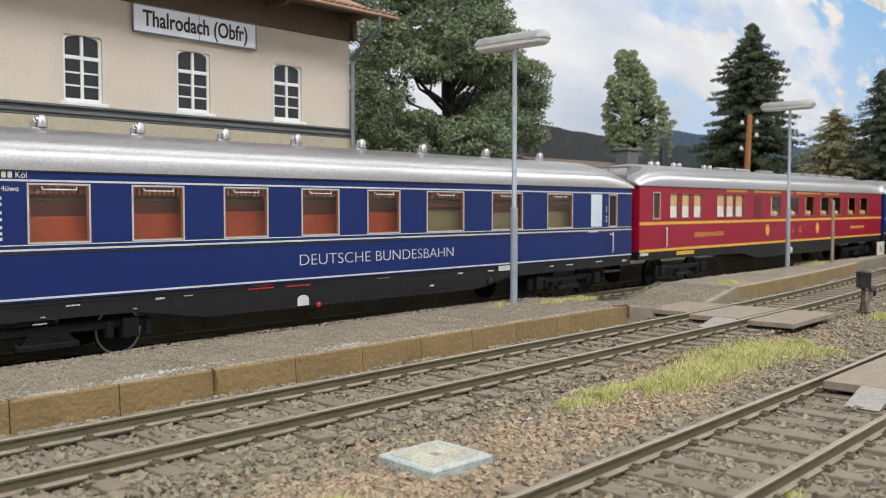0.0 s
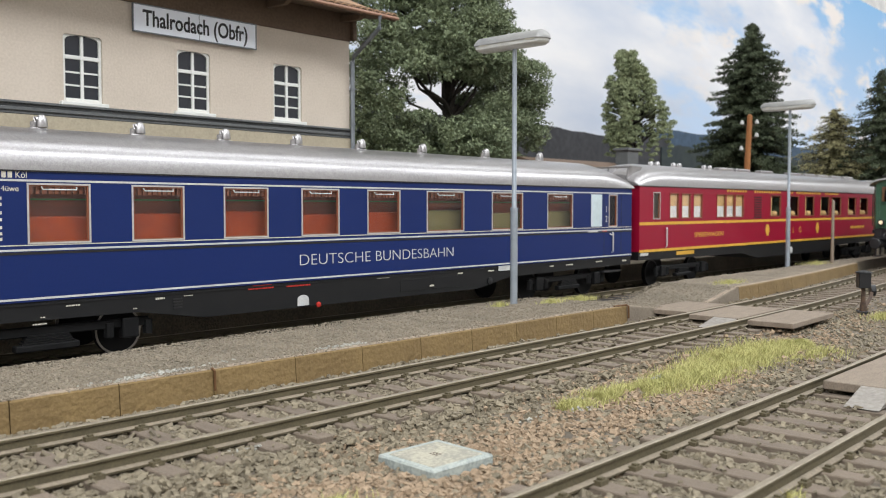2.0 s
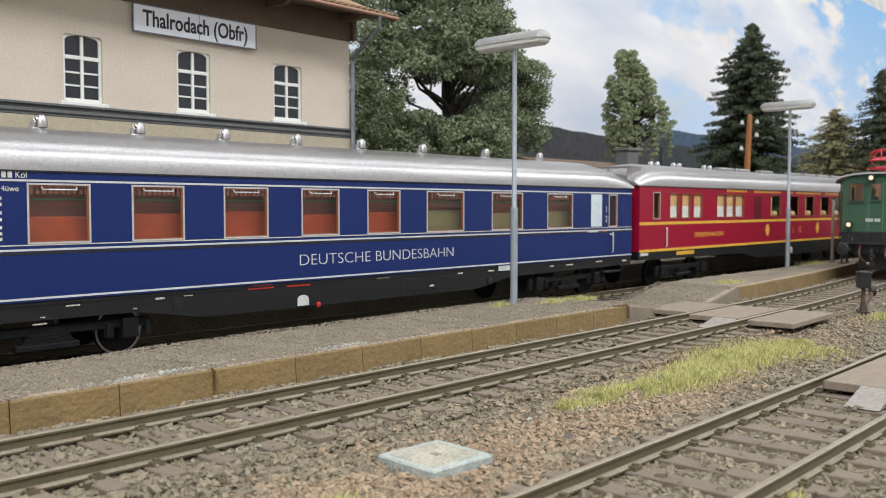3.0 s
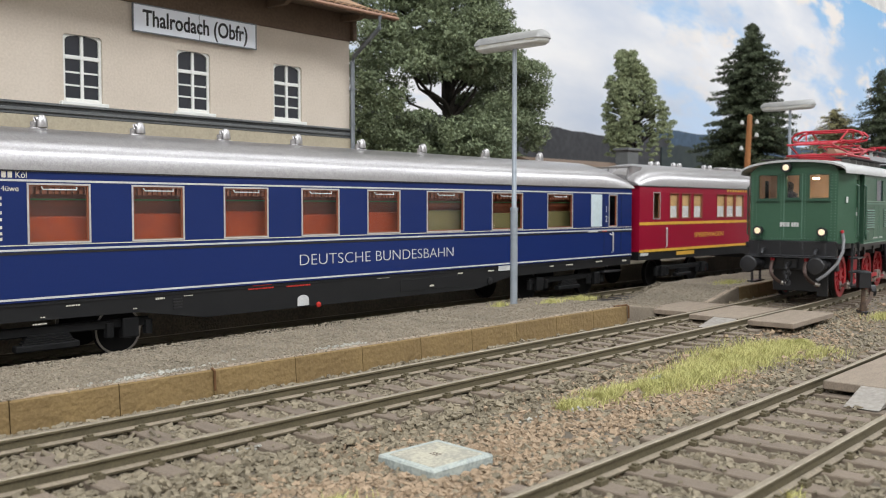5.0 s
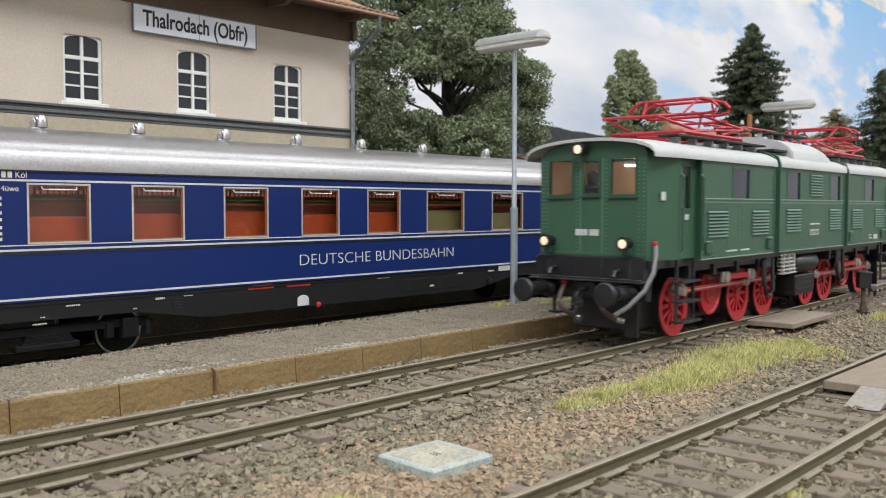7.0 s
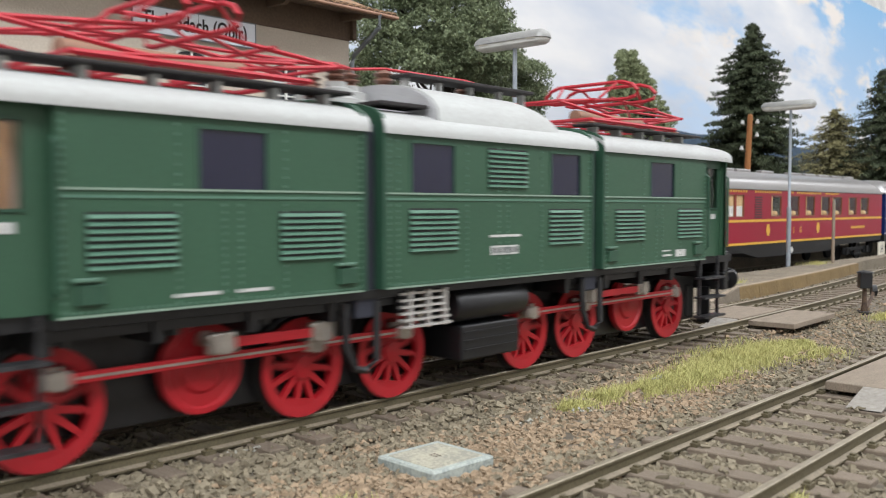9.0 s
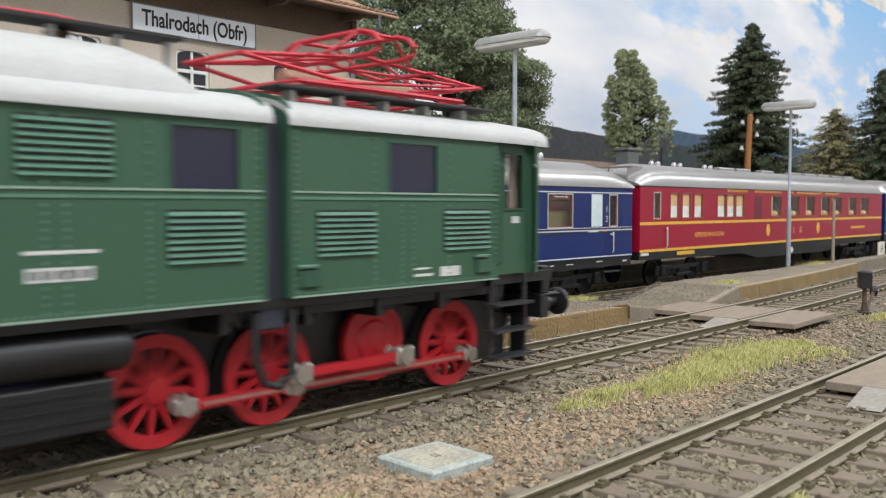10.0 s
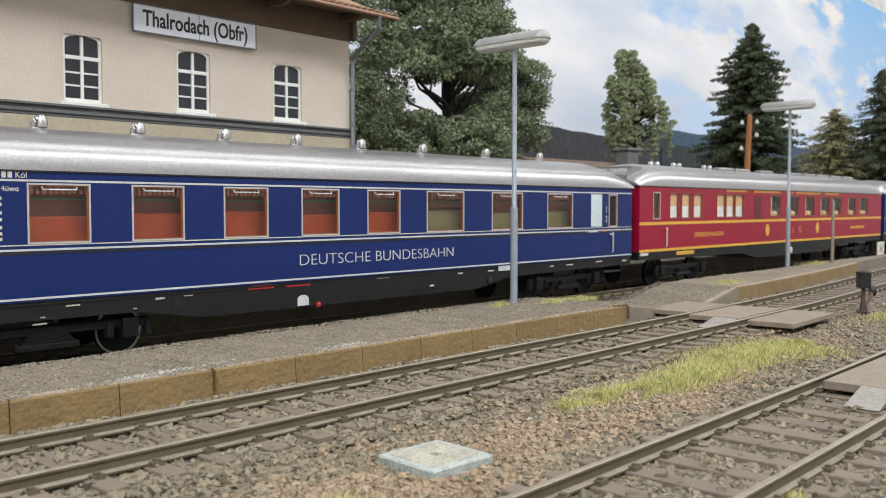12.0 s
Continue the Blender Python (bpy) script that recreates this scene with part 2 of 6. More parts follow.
M_BARK = mat("dark_bark", (0.035, 0.028, 0.021), 0.95, col2=(0.02, 0.016, 0.012), scale=3, fine=20, bump=0.6, stretch=(3, 3, 0.6))
M_OAK = mat("oak_leaf", (0.175, 0.205, 0.108), 0.7, col2=(0.105, 0.135, 0.072), scale=0.8, fine=8, vary=0.6)
M_BIRCH = mat("birch_leaf", (0.36, 0.40, 0.21), 0.8, col2=(0.22, 0.26, 0.14), scale=0.8, fine=8, vary=0.35)
M_SPRUCE = mat("spruce_needles", (0.080, 0.098, 0.048), 0.85, col2=(0.045, 0.062, 0.032), scale=0.8, fine=8, vary=0.4)
M_LARCH = mat("larch_needles", (0.36, 0.32, 0.16), 0.85, col2=(0.23, 0.22, 0.10), scale=0.8, fine=8, vary=0.35)
M_GRASS = mat("static_grass", (0.57, 0.53, 0.21), 0.85, col2=(0.42, 0.41, 0.145), scale=2, fine=10, vary=0.35)
M_POLEWOOD = mat("orange_brown_pole", (0.34, 0.135, 0.04), 0.8, scale=2, fine=15, stretch=(3, 3, 0.3))
M_ROOM = mat("room_wall_white", (0.75, 0.73, 0.70), 0.9, scale=0.02, fine=0.5)
M_TABLE = mat("brown_scenery_soil", (0.12, 0.09, 0.06), 0.95, scale=0.5, fine=5, bump=0.5)

# ---- the plan: tracks run along x; the near running line bends gently away ----
def bend(x, start=17.0):
    """Sideways shift of the running line at x."""
    k, top, end = 0.0054, 38.0, 50.0
    if x <= start:
        return 0.0
    a = min(x, top) - start
    y = 0.5 * k * a * a
    if x > top:
        s, b = k * (top - start), min(x, end) - top
        y += s * b - 0.5 * s * b * b / (end - top)
    return y


def line_near(x):
    return bend(x)


def line_front(x):
    return -5.36 + bend(x, 13.0) * 0.9


def line_coach(x):
    return 7.03


RAIL_H, BED = 0.17, -0.205
XS0, XS1 = -6.0, 78.0


# ---- room, layout board, backdrop ----
def room():
    bm = B()
    x0, x1, y0, y1, z0, z1 = -190, 335, -190, 48, -95, 132
    t = 8
    for nm, q in (("wall_north", (x0, x1, y1, y1 + t, z0, z1)), ("wall_south", (x0, x1, y0 - t, y0, z0, z1)),
                  ("wall_west", (x0 - t, x0, y0 - t, y1 + t, z0, z1)), ("wall_east", (x1, x1 + t, y0 - t, y1 + t, z0, z1))):
        solo(nm, box(B(), *q), M_ROOM, "plain white painted room wall", "wall", "structure")
    solo("ceiling", box(B(), x0 - t, x1 + t, y0 - t, y1 + t, z1, z1 + t), M_ROOM, "plain white room ceiling", "ceiling", "structure")
    solo("floor", box(B(), x0 - t, x1 + t, y0 - t, y1 + t, z0 - t, z0), M_TABLE, "brown hobby room floor", "floor", "structure")


def backdrop_material():
    m = bpy.data.materials.new("printed_sky")
    m.use_nodes = True
    n, l = m.node_tree.nodes, m.node_tree.links
    b = n["Principled BSDF"]
    b.inputs["Roughness"].default_value = 0.75
    tc = n.new("ShaderNodeTexCoord")
    sep = n.new("ShaderNodeSeparateXYZ")
    l.new(tc.outputs["Object"], sep.inputs[0])
    grad = n.new("ShaderNodeMapRange")
    grad.inputs["From Min"].default_value, grad.inputs["From Max"].default_value = 7 * S, 30 * S
    l.new(sep.outputs["Z"], grad.inputs["Value"])
    sky = n.new("ShaderNodeMix")
    sky.data_type = "RGBA"
    sky.inputs["A"].default_value, sky.inputs["B"].default_value = (0.50, 0.60, 0.74, 1), (0.20, 0.40, 0.64, 1)
    l.new(grad.outputs["Result"], sky.inputs["Factor"])
    mp = n.new("ShaderNodeMapping")
    mp.inputs["Scale"].default_value = (0.42, 1, 1.5)
    mp.inputs["Location"].default_value = (0.05, 0, 0.11)
    l.new(tc.outputs["Object"], mp.inputs["Vector"])
    big = n.new("ShaderNodeTexNoise")
    big.inputs["Scale"].default_value, big.inputs["Detail"].default_value, big.inputs["Roughness"].default_value = 6.5, 8, 0.6
    l.new(mp.outputs["Vector"], big.inputs["Vector"])
    # more cloud over the left of the board, single puffs towards the right
    thin = n.new("ShaderNodeMapRange")
    thin.inputs["From Min"].default_value, thin.inputs["From Max"].default_value = 60 * S, 130 * S
    thin.inputs["To Min"].default_value, thin.inputs["To Max"].default_value = 0.13, -0.05
    l.new(sep.outputs["X"], thin.inputs["Value"])
    ad = n.new("ShaderNodeMath")
    l.new(big.outputs["Fac"], ad.inputs[0])
    l.new(thin.outputs["Result"], ad.inputs[1])
    cl = n.new("ShaderNodeMapRange")
    cl.interpolation_type = "SMOOTHSTEP"
    cl.inputs["From Min"].default_value, cl.inputs["From Max"].default_value = 0.49, 0.60
    l.new(ad.outputs[0], cl.inputs["Value"])
    shade = n.new("ShaderNodeTexNoise")
    shade.inputs["Scale"].default_value, shade.inputs["Detail"].default_value = 9, 5
    l.new(mp.outputs["Vector"], shade.inputs["Vector"])
    wc = n.new("ShaderNodeMix")
    wc.data_type = "RGBA"
    wc.inputs["A"].default_value, wc.inputs["B"].default_value = (0.74, 0.73, 0.73, 1), (0.48, 0.53, 0.62, 1)
    sc = n.new("ShaderNodeMapRange")
    sc.inputs["From Min"].default_value, sc.inputs["From Max"].default_value = 0.36, 0.64
    l.new(shade.outputs["Fac"], sc.inputs["Value"])
    l.new(sc.outputs["Result"], wc.inputs["Factor"])
    mx = n.new("ShaderNodeMix")
    mx.data_type = "RGBA"
    l.new(cl.outputs["Result"], mx.inputs["Factor"])
    l.new(sky.outputs["Result"], mx.inputs["A"])
    l.new(wc.outputs["Result"], mx.inputs["B"])
    # small warm cumulus puffs on the far part of the board
    mq = n.new("ShaderNodeMapping")
    mq.inputs["Scale"].default_value, mq.inputs["Location"].default_value = (0.5, 1, 1.2), (0.3, 0, 0.07)
    l.new(tc.outputs["Object"], mq.inputs["Vector"])
    pn = n.new("ShaderNodeTexNoise")
    pn.inputs["Scale"].default_value, pn.inputs["Detail"].default_value, pn.inputs["Roughness"].default_value = 17, 6, 0.55
    l.new(mq.outputs["Vector"], pn.inputs["Vector"])
    pr = n.new("ShaderNodeMapRange")
    pr.interpolation_type = "SMOOTHSTEP"
    pr.inputs["From Min"].default_value, pr.inputs["From Max"].default_value = 0.53, 0.66
    l.new(pn.outputs["Fac"], pr.inputs["Value"])
    px = n.new("ShaderNodeMapRange")
    px.inputs["From Min"].default_value, px.inputs["From Max"].default_value = 68 * S, 84 * S
    l.new(sep.outputs["X"], px.inputs["Value"])
    pm = n.new("ShaderNodeMath")
    pm.operation = "MULTIPLY"
    l.new(pr.outputs["Result"], pm.inputs[0])
    l.new(px.outputs["Result"], pm.inputs[1])
    warm = n.new("ShaderNodeMix")
    warm.data_type = "RGBA"
    warm.inputs["B"].default_value = (0.72, 0.67, 0.63, 1)
    l.new(pm.outputs[0], warm.inputs["Factor"])
    l.new(mx.outputs["Result"], warm.inputs["A"])
    l.new(warm.outputs["Result"], b.inputs["Base Color"])
    # A faint glow of its own lifts the printed board's brightness.
    l.new(warm.outputs["Result"], b.inputs["Emission Color"])
    b.inputs["Emission Strength"].default_value = 0.06
    return m


YB = 30.0


def backdrop():
    solo("backdrop", box(B(), -60, 190, YB, YB + 0.6, -12, 29.6), backdrop_material(),
         "printed sky board with white clouds behind the layout", "backdrop", "structure")

    def ridge(name, mat_, base, amp, freq, seed, dy, x0, x1, label):
        bm = B()
        xs = np.linspace(x0, x1, 220)
        top = [base + amp * noise.noise((x * freq, seed, 0)) + amp * 0.25 * noise.noise((x * freq * 5, seed + 3, 0)) + 0.10 * noise.noise((x * 2.5, seed, 4)) for x in xs]
        loft(bm, [[(x, YB - dy, -5), (x, YB - dy, z), (x, YB - dy + 0.1, z), (x, YB - dy + 0.1, -5)] for x, z in zip(xs, top)])
        solo(name, bm, mat_, label, "backdrop", "structure")

    blue = mat("printed_blue_hills", (0.06, 0.10, 0.16), 0.9, col2=(0.045, 0.075, 0.11), scale=0.15, fine=2)
    dark = mat("printed_dark_woods", (0.048, 0.048, 0.052), 0.9, col2=(0.030, 0.031, 0.034), scale=0.15, fine=2)
    green = mat("printed_green_woods", (0.034, 0.046, 0.042), 0.9, col2=(0.026, 0.036, 0.04), scale=0.2, fine=2)
    ridge("backdrop_far_hills", blue, 9.5, 0.5, 0.05, 2.0, 0.3, 68, 190, "printed distant blue wooded hills")
    ridge("backdrop_near_woods", dark, 8.5, 0.35, 0.09, 7.0, 0.6, 20, 72, "printed dark wooded ridge")
    ridge("backdrop_meadow_woods", green, 8.0, 0.8, 0.11, 5.0, 0.75, 70.5, 190, "printed green woods at the foot of hills")


# ---- ground ----
def ground_z(x, y):
    z = -0.23 + 0.035 * noise.noise((x * 0.6, y * 0.6, 1.7)) + 0.02 * noise.noise((x * 2.3, y * 2.3, 4.0))
    if 4.4 < y < 8.8:
        z -= 0.22
    if y < -1.6 and y > -4.0:
        z -= 0.05
    return z


def ground():
    bm = B()
    nx, ny = 150, 80
    xs, ys = np.linspace(-30, 190, nx), np.concatenate([np.linspace(-40, -10, 12), np.linspace(-9.6, 6, 50), np.linspace(7, YB - 0.7, 18)])
    vs = [[bm.verts.new((x, y, ground_z(x, y))) for y in ys] for x in xs]
    for i in range(len(xs) - 1):
        for j in range(len(ys) - 1):
            bm.faces.new((vs[i][j], vs[i + 1][j], vs[i + 1][j + 1], vs[i][j + 1]))
    solo("ground", bm, M_BALLASTBED, "grey-brown ballast ground of the model layout", "ground", "structure", smooth=True)
    solo("layout_board", box(B(), -30, 190, -40, YB + 1, -94.99, -0.6), M_TABLE, "brown baseboard of the model railway", "baseboard", "structure")


def stones(name, label, material, spots, lo, hi):
    """Loose stones at (x, y, z) spots, one object."""
    rng = np.random.default_rng(len(spots))
    cube = np.array([(x, y, z) for x in (-1, 1) for y in (-1, 1) for z in (-1, 1)], float)
    quads = np.array([(0, 1, 3, 2), (4, 6, 7, 5), (0, 4, 5, 1), (2, 3, 7, 6), (0, 2, 6, 4), (1, 5, 7, 3)])
    n = len(spots)
    sp = np.array(spots)
    size = rng.uniform(lo, hi, (n, 1, 1)) * rng.uniform((0.9, 0.6, 0.4), (1.75, 1.15, 0.8), (n, 3))[:, None, :] * 0.5
    v = cube[None] * (1 + rng.uniform(-0.45, 0.25, (n, 8, 3))) * size
    a = rng.uniform(0, 2 * np.pi, (n, 3))
    a[:, :2] = rng.normal(0, 0.45, (n, 2))
    for ax in range(3):
        i, j = (ax + 1) % 3, (ax + 2) % 3
        c, s = np.cos(a[:, ax])[:, None], np.sin(a[:, ax])[:, None]
        vi, vj = v[:, :, i].copy(), v[:, :, j].copy()
        v[:, :, i], v[:, :, j] = c * vi - s * vj, s * vi + c * vj
    v = (v + sp[:, None, :]) * S
    f = (quads[None] + (np.arange(n) * 8)[:, None, None]).reshape(-1, 4)
    me = bpy.data.meshes.new(name)
    me.from_pydata(v.reshape(-1, 3).tolist(), [], f.tolist())
    me.materials.append(material)
    return tagged(new(name, me), label, "gravel", "", "stuff")


def tan_patch(x, y):
    """How far a spot lies in the sandy strip between the tracks."""
    d = (y + 3.1 - 0.06 * (x - 7)) / 1.0 + 0.9 * noise.noise((x * 0.5, y * 0.8, 9.0))
    w = math.exp(-d * d)
    return w * (1.0 if x < 20 else 0.5)


def ballast():
    rng = random.Random(5)
    grey, tan = [], []
    for (x0, x1, dens) in ((3.0, 9.0, 620), (9.0, 15.0, 400), (15.0, 26.0, 150), (26.0, 46.0, 36)):
        y0, y1 = -9.0, 1.75
        for _ in range(int((x1 - x0) * (y1 - y0) * dens)):
            x, y = rng.uniform(x0, x1), rng.uniform(y0, y1 + bend(x1))
            if y > 1.72 + bend(x):
                continue
            near = min(abs(y - line_near(x)), abs(y - line_front(x)))
            on_bed = near < 1.35
            z = BED + rng.uniform(-0.06, 0.0) if on_bed else ground_z(x, y) + rng.uniform(-0.03, 0.03)
            if on_bed and abs((x - XS0 - 0.3 + 0.33) % 0.66 - 0.33) < 0.17:
                if rng.random() < 0.97:
                    continue
                z = -0.16
            if abs(near - 0.75) < 0.12:
                z = min(z, -0.215)
            if abs(x - 7.17) < 0.5 and abs(y + 2.78) < 0.48:
                continue
            (tan if rng.random() < tan_patch(x, y) * 0.95 else grey).append((x, y, z))
    stones("ballast", "grey-brown crushed stone ballast round the tracks", M_BALLAST, grey, 0.03, 0.088)
    stones("sandy_gravel", "tan crushed stone strip between the tracks", M_TAN, tan, 0.025, 0.075)


def track(name, fn, x0, x1, label, z=0.0):
    t = thing(name, label, "track", z=z, kind="structure")
    for side in (-1, 1):
        bm, bt = B(), B()
        xs = np.arange(x0, x1 + 0.1, 1.0)
        foot = [(-0.075, -0.17), (0.075, -0.17), (0.075, -0.15), (0.015, -0.13), (0.012, -0.045), (0.038, -0.03), (0.038, -0.004),
                (-0.038, -0.004), (-0.038, -0.03), (-0.012, -0.045), (-0.015, -0.13), (-0.075, -0.15)]
        loft(bm, [[(x, fn(x) + side * 0.755 + a, z) for a, z in foot] for x in xs])
        loft(bt, [[(x, fn(x) + side * 0.755 + a, z) for a, z in ((-0.037, -0.004), (0.037, -0.004), (0.030, 0.004), (-0.030, 0.004))] for x in xs])
        fo = B()
        for q in (-1, 1):
            loft(fo, [[(x, fn(x) + side * 0.755 + q * a, z) for a, z in ((0.022, -0.129), (0.080, -0.150), (0.080, -0.144), (0.022, -0.122))] for x in xs])
        r = part("rail", bm, M_RAIL, t, "brown-painted rail with a bright worn head")
        part("rail_foot", fo, M_RAILFOOT, r, "dusty pale rail foot")
        part("rail_head", bt, M_RAILTOP, r, "worn bright steel running surface")
    bm = B()
    box(bm, -0.13, 0.13, -1.28, 1.28, -0.30, -0.172, 0.012)
    me = mesh_of("sleeper", bm, M_SLEEPER)
    fast = B()
    x = x0 + 0.3
    while x < x1:
        s = new("sleeper", me)
        s.parent = t
        ang = math.degrees(math.atan((fn(x + 0.5) - fn(x - 0.5))))
        s.matrix_basis = pose(x * S, fn(x) * S, rnd(-0.006, 0.004) * S, 0, 0, ang + rnd(-0.8, 0.8))
        for side in (-1, 1):
            for d in (-0.11, 0.11):
                yy = fn(x) + side * 0.755 + d
                box(fast, x - 0.07, x + 0.07, yy - 0.045, yy + 0.045, -0.175, -0.125)
                box(fast, x - 0.03, x + 0.03, yy - 0.03, yy + 0.03, -0.125, -0.10)
        x += 0.66
    f = part("rail_fastenings", fast, M_RAIL, t)
    tagged(f, kind="stuff")
    return t


M_SLOPE = mat("grey_ramp_stone", (0.205, 0.168, 0.125), 0.9, col2=(0.15, 0.122, 0.09), scale=1.5, fine=22, amount=0.5, bump=1.0, bump_scale=14)
M_CAP = mat("worn_stone_top", (0.34, 0.27, 0.20), 0.9, col2=(0.24, 0.19, 0.14), scale=2, fine=16, amount=0.7, bump=0.4)


def kerb_row(t, edge, joints, top, material, zlow=-0.25):
    """Upright edge stones between the given joints along the platform front."""
    for x, e in zip(joints, joints[1:]):
        bm = B()
        a, b = (x + 0.008), (e - 0.008)
        loft(bm, [[(u, edge(u), zlow), (u, edge(u) + 0.03, top(u) - 0.02), (u, edge(u) + 0.05, top(u)), (u, edge(u) + 0.22, top(u)), (u, edge(u) + 0.22, zlow)]
                  for u in (a, (a + b) / 2, b)])
        part("edge_stone", bm, material, t)
        cap = B()
        loft(cap, [[(u, edge(u) + 0.052, top(u) + 0.001), (u, edge(u) + 0.2, top(u) + 0.001), (u, edge(u) + 0.2, top(u) + 0.012), (u, edge(u) + 0.055, top(u) + 0.010)] for u in (a, (a + b) / 2, b)])
        part("edge_cap", cap, M_CAP, t, "pale worn top of the edge stone")


def platform_top(name, t, edge, back, x0, x1, top):
    bm = B()
    nx = int((x1 - x0) / 0.22)
    rows = []
    for i in range(nx + 1):
        x = x0 + (x1 - x0) * i / nx
        a, b = edge(x) + 0.215, back(x)
        ring = []
        for j in range(19):
            y = a + (b - a) * j / 18
            fall = max(0, j - 16) * 0.10
            z = top(x) + 0.006 + (0.022 * noise.noise((x * 1.7, y * 1.7, 2)) + 0.012 * noise.noise((x * 6, y * 6, 5))) * (0 if j == 0 else 1) - fall
            ring.append((x, y + (0.09 * noise.noise((x * 2.1, 3, 8)) if j > 15 else 0), z))
        ring.append((x, b + 0.15, -0.58))
        ring.append((x, a, -0.58))
        rows.append(ring)
    loft(bm, rows)
    return part(name, bm, M_PLATFORM, t, "grey gritty platform surface", smooth=True)


M_PLATGRIT = mat("platform_grit_grain", (0.235, 0.198, 0.145), 0.95, col2=(0.16, 0.135, 0.10), scale=3, fine=25, vary=0.25)


# Near black stands for the deep shadow under the standing coaches.
M_SHADEBED = mat("shaded_ballast", (0.022, 0.02, 0.018), 0.95, scale=1, fine=10, bump=0.8, bump_scale=10)
M_CHIP = mat("chalky_chip", (0.46, 0.45, 0.39), 0.9, scale=4, vary=0.3)


def platforms():
    def edge1(x):
        return 1.75 + max(0.0, x - 18.8) * 0.02

    def edge2(x):
        return 1.72 + bend(x)

    def top1(x):
        return 0.2 if x < 18.8 else 0.2 - (x - 18.8) * 0.115

    def top2(x):
        return 0.2 if x > 25.5 else max(-0.16, 0.2 - (25.5 - x) * 0.143)

    def back(x):
        return 4.0 + 0.62 * min(1.0, max(0.0, (x - 4.0) / 5.5)) + 0.08 * math.sin(x * 0.5)

    t = thing("platform_1", "low gravel platform with brown stone edge", "platform", kind="structure")
    kerb_row(t, edge1, (-4.24, -2.8, -1.36, 0.08, 1.52, 2.96, 4.39, 5.82, 7.28, 8.79, 10.22, 11.66, 13.09, 14.5, 15.92, 17.37, 18.85), top1, M_KERB)
    kerb_row(t, edge1, (18.85, 20.3, 21.8), top1, M_SLOPE)
    platform_top("surface", t, edge1, back, -4.24, 21.8, top1)
    for x, w in ((7.28, 0.02), (18.85, 0.025)):
        part("rusty_joint", tube(B(), [(x, 1.725, -0.1), (x, 1.735, 0.19), (x - 0.0, 1.80, 0.212), (x - 0.5 * (x > 10), 1.83, 0.215)], w, 6), M_KERBJOINT, t, "rust-brown stained joint")
    t2 = thing("platform_2", "low gravel platform continuing beyond the crossing", "platform", kind="structure")
    kerb_row(t2, edge2, [25.5 + 1.6 * k for k in range(10)], top2, M_KERB)
    kerb_row(t2, edge2, (22.6, 24.05, 25.5), top2, M_SLOPE)
    platform_top("surface", t2, edge2, back, 21.8, 72.0, top2)
    # Unseen slab added behind the coaches to block light beneath them.
    t3 = thing("light_blocking_platform", "unseen platform block that keeps light from under the coaches", "platform", kind="structure")
    part("paving", box(B(), -8.0, 72.0, 8.75, 12.95, -0.58, 0.35, 0.02), M_PLATFORM, t3)
    # Bed slab carries the coaches' shadow in its colour.
    solo("track_bed", box(B(), -6, 78, 4.55, 8.74, -0.58, -0.355, 0.02), M_SHADEBED, "ballast bed painted near black for the shade under the coaches", "track bed", "structure")
    chips = []
    rng = random.Random(4)
    for _ in range(260):
        x = rng.gauss(6.5, 0.5)
        chips.append((x, 2.03 + 0.10 * (x - 6.5) + rng.gauss(0, 0.05), 0.212))
    for _ in range(120):
        x = rng.gauss(10.0, 0.3)
        chips.append((x, 2.02 + rng.gauss(0, 0.05), 0.212))
    for cx, cy in ((5.95, -1.05), (16.6, -0.2), (9.2, -2.6), (10.1, -2.7), (12.8, -2.3)):
        chips += [(cx + rng.gauss(0, 0.12), cy + rng.gauss(0, 0.05), -0.17) for _ in range(9)]
    stones("pale_chips", "pale chalky chips along the platform edge", M_CHIP, chips, 0.012, 0.042)
    rng = random.Random(3)
    pts = []
    for _ in range(26000):
        x = 3.5 + 22 * rng.random() ** 1.5
        y = rng.uniform(edge1(x) + 0.05, back(x))
        z = (top1(x) if x < 21.8 else top2(x)) + 0.01 + 0.022 * noise.noise((x * 1.7, y * 1.7, 2))
        pts.append((x, y, z))
    stones("platform_grains", "fine grey grit scattered on the platform", M_PLATGRIT, pts, 0.012, 0.034)


def crossing():
    t = thing("board_crossing", "weathered wooden board crossing over the track", "crossing", 21.15, bend(21.15), 0, math.degrees(math.atan(0.027)))
    def slab(x0, x1, y0, y1, z, name="board", m=M_PLANK):
        bm = B()
        box(bm, x0, x1, y0, y1, z - 0.12, z, 0.012)
        part(name, bm, m, t)
    slab(-1.35, 1.3, -0.60, 0.62, 0.0)
    slab(-1.5, 1.25, -1.92, -0.88, 0.0)
    slab(-0.9, 1.4, 0.88, 2.05, 0.0)
    bm = B()
    prism_y(bm, [(-2.2, -0.16), (-1.37, -0.01), (-1.37, -0.16)], -0.58, -0.02)
    part("ramp_plate", bm, M_TREAD, t, "chequered steel ramp plate")
    t = thing("front_board_crossing", "weathered board crossing between front track rails", "crossing", 14.3, -5.36, 0, 0.3)
    bm = B()
    box(bm, -0.85, 3.5, -0.60, 0.60, -0.11, 0.02, 0.012)
    part("board", bm, M_PLANK, t)
    bm = B()
    prism_y(bm, [(-1.62, -0.16), (-0.87, 0.015), (-0.87, -0.16)], -0.40, 0.06)
    part("ramp_plate", bm, M_TREAD, t, "chequered steel ramp plate")


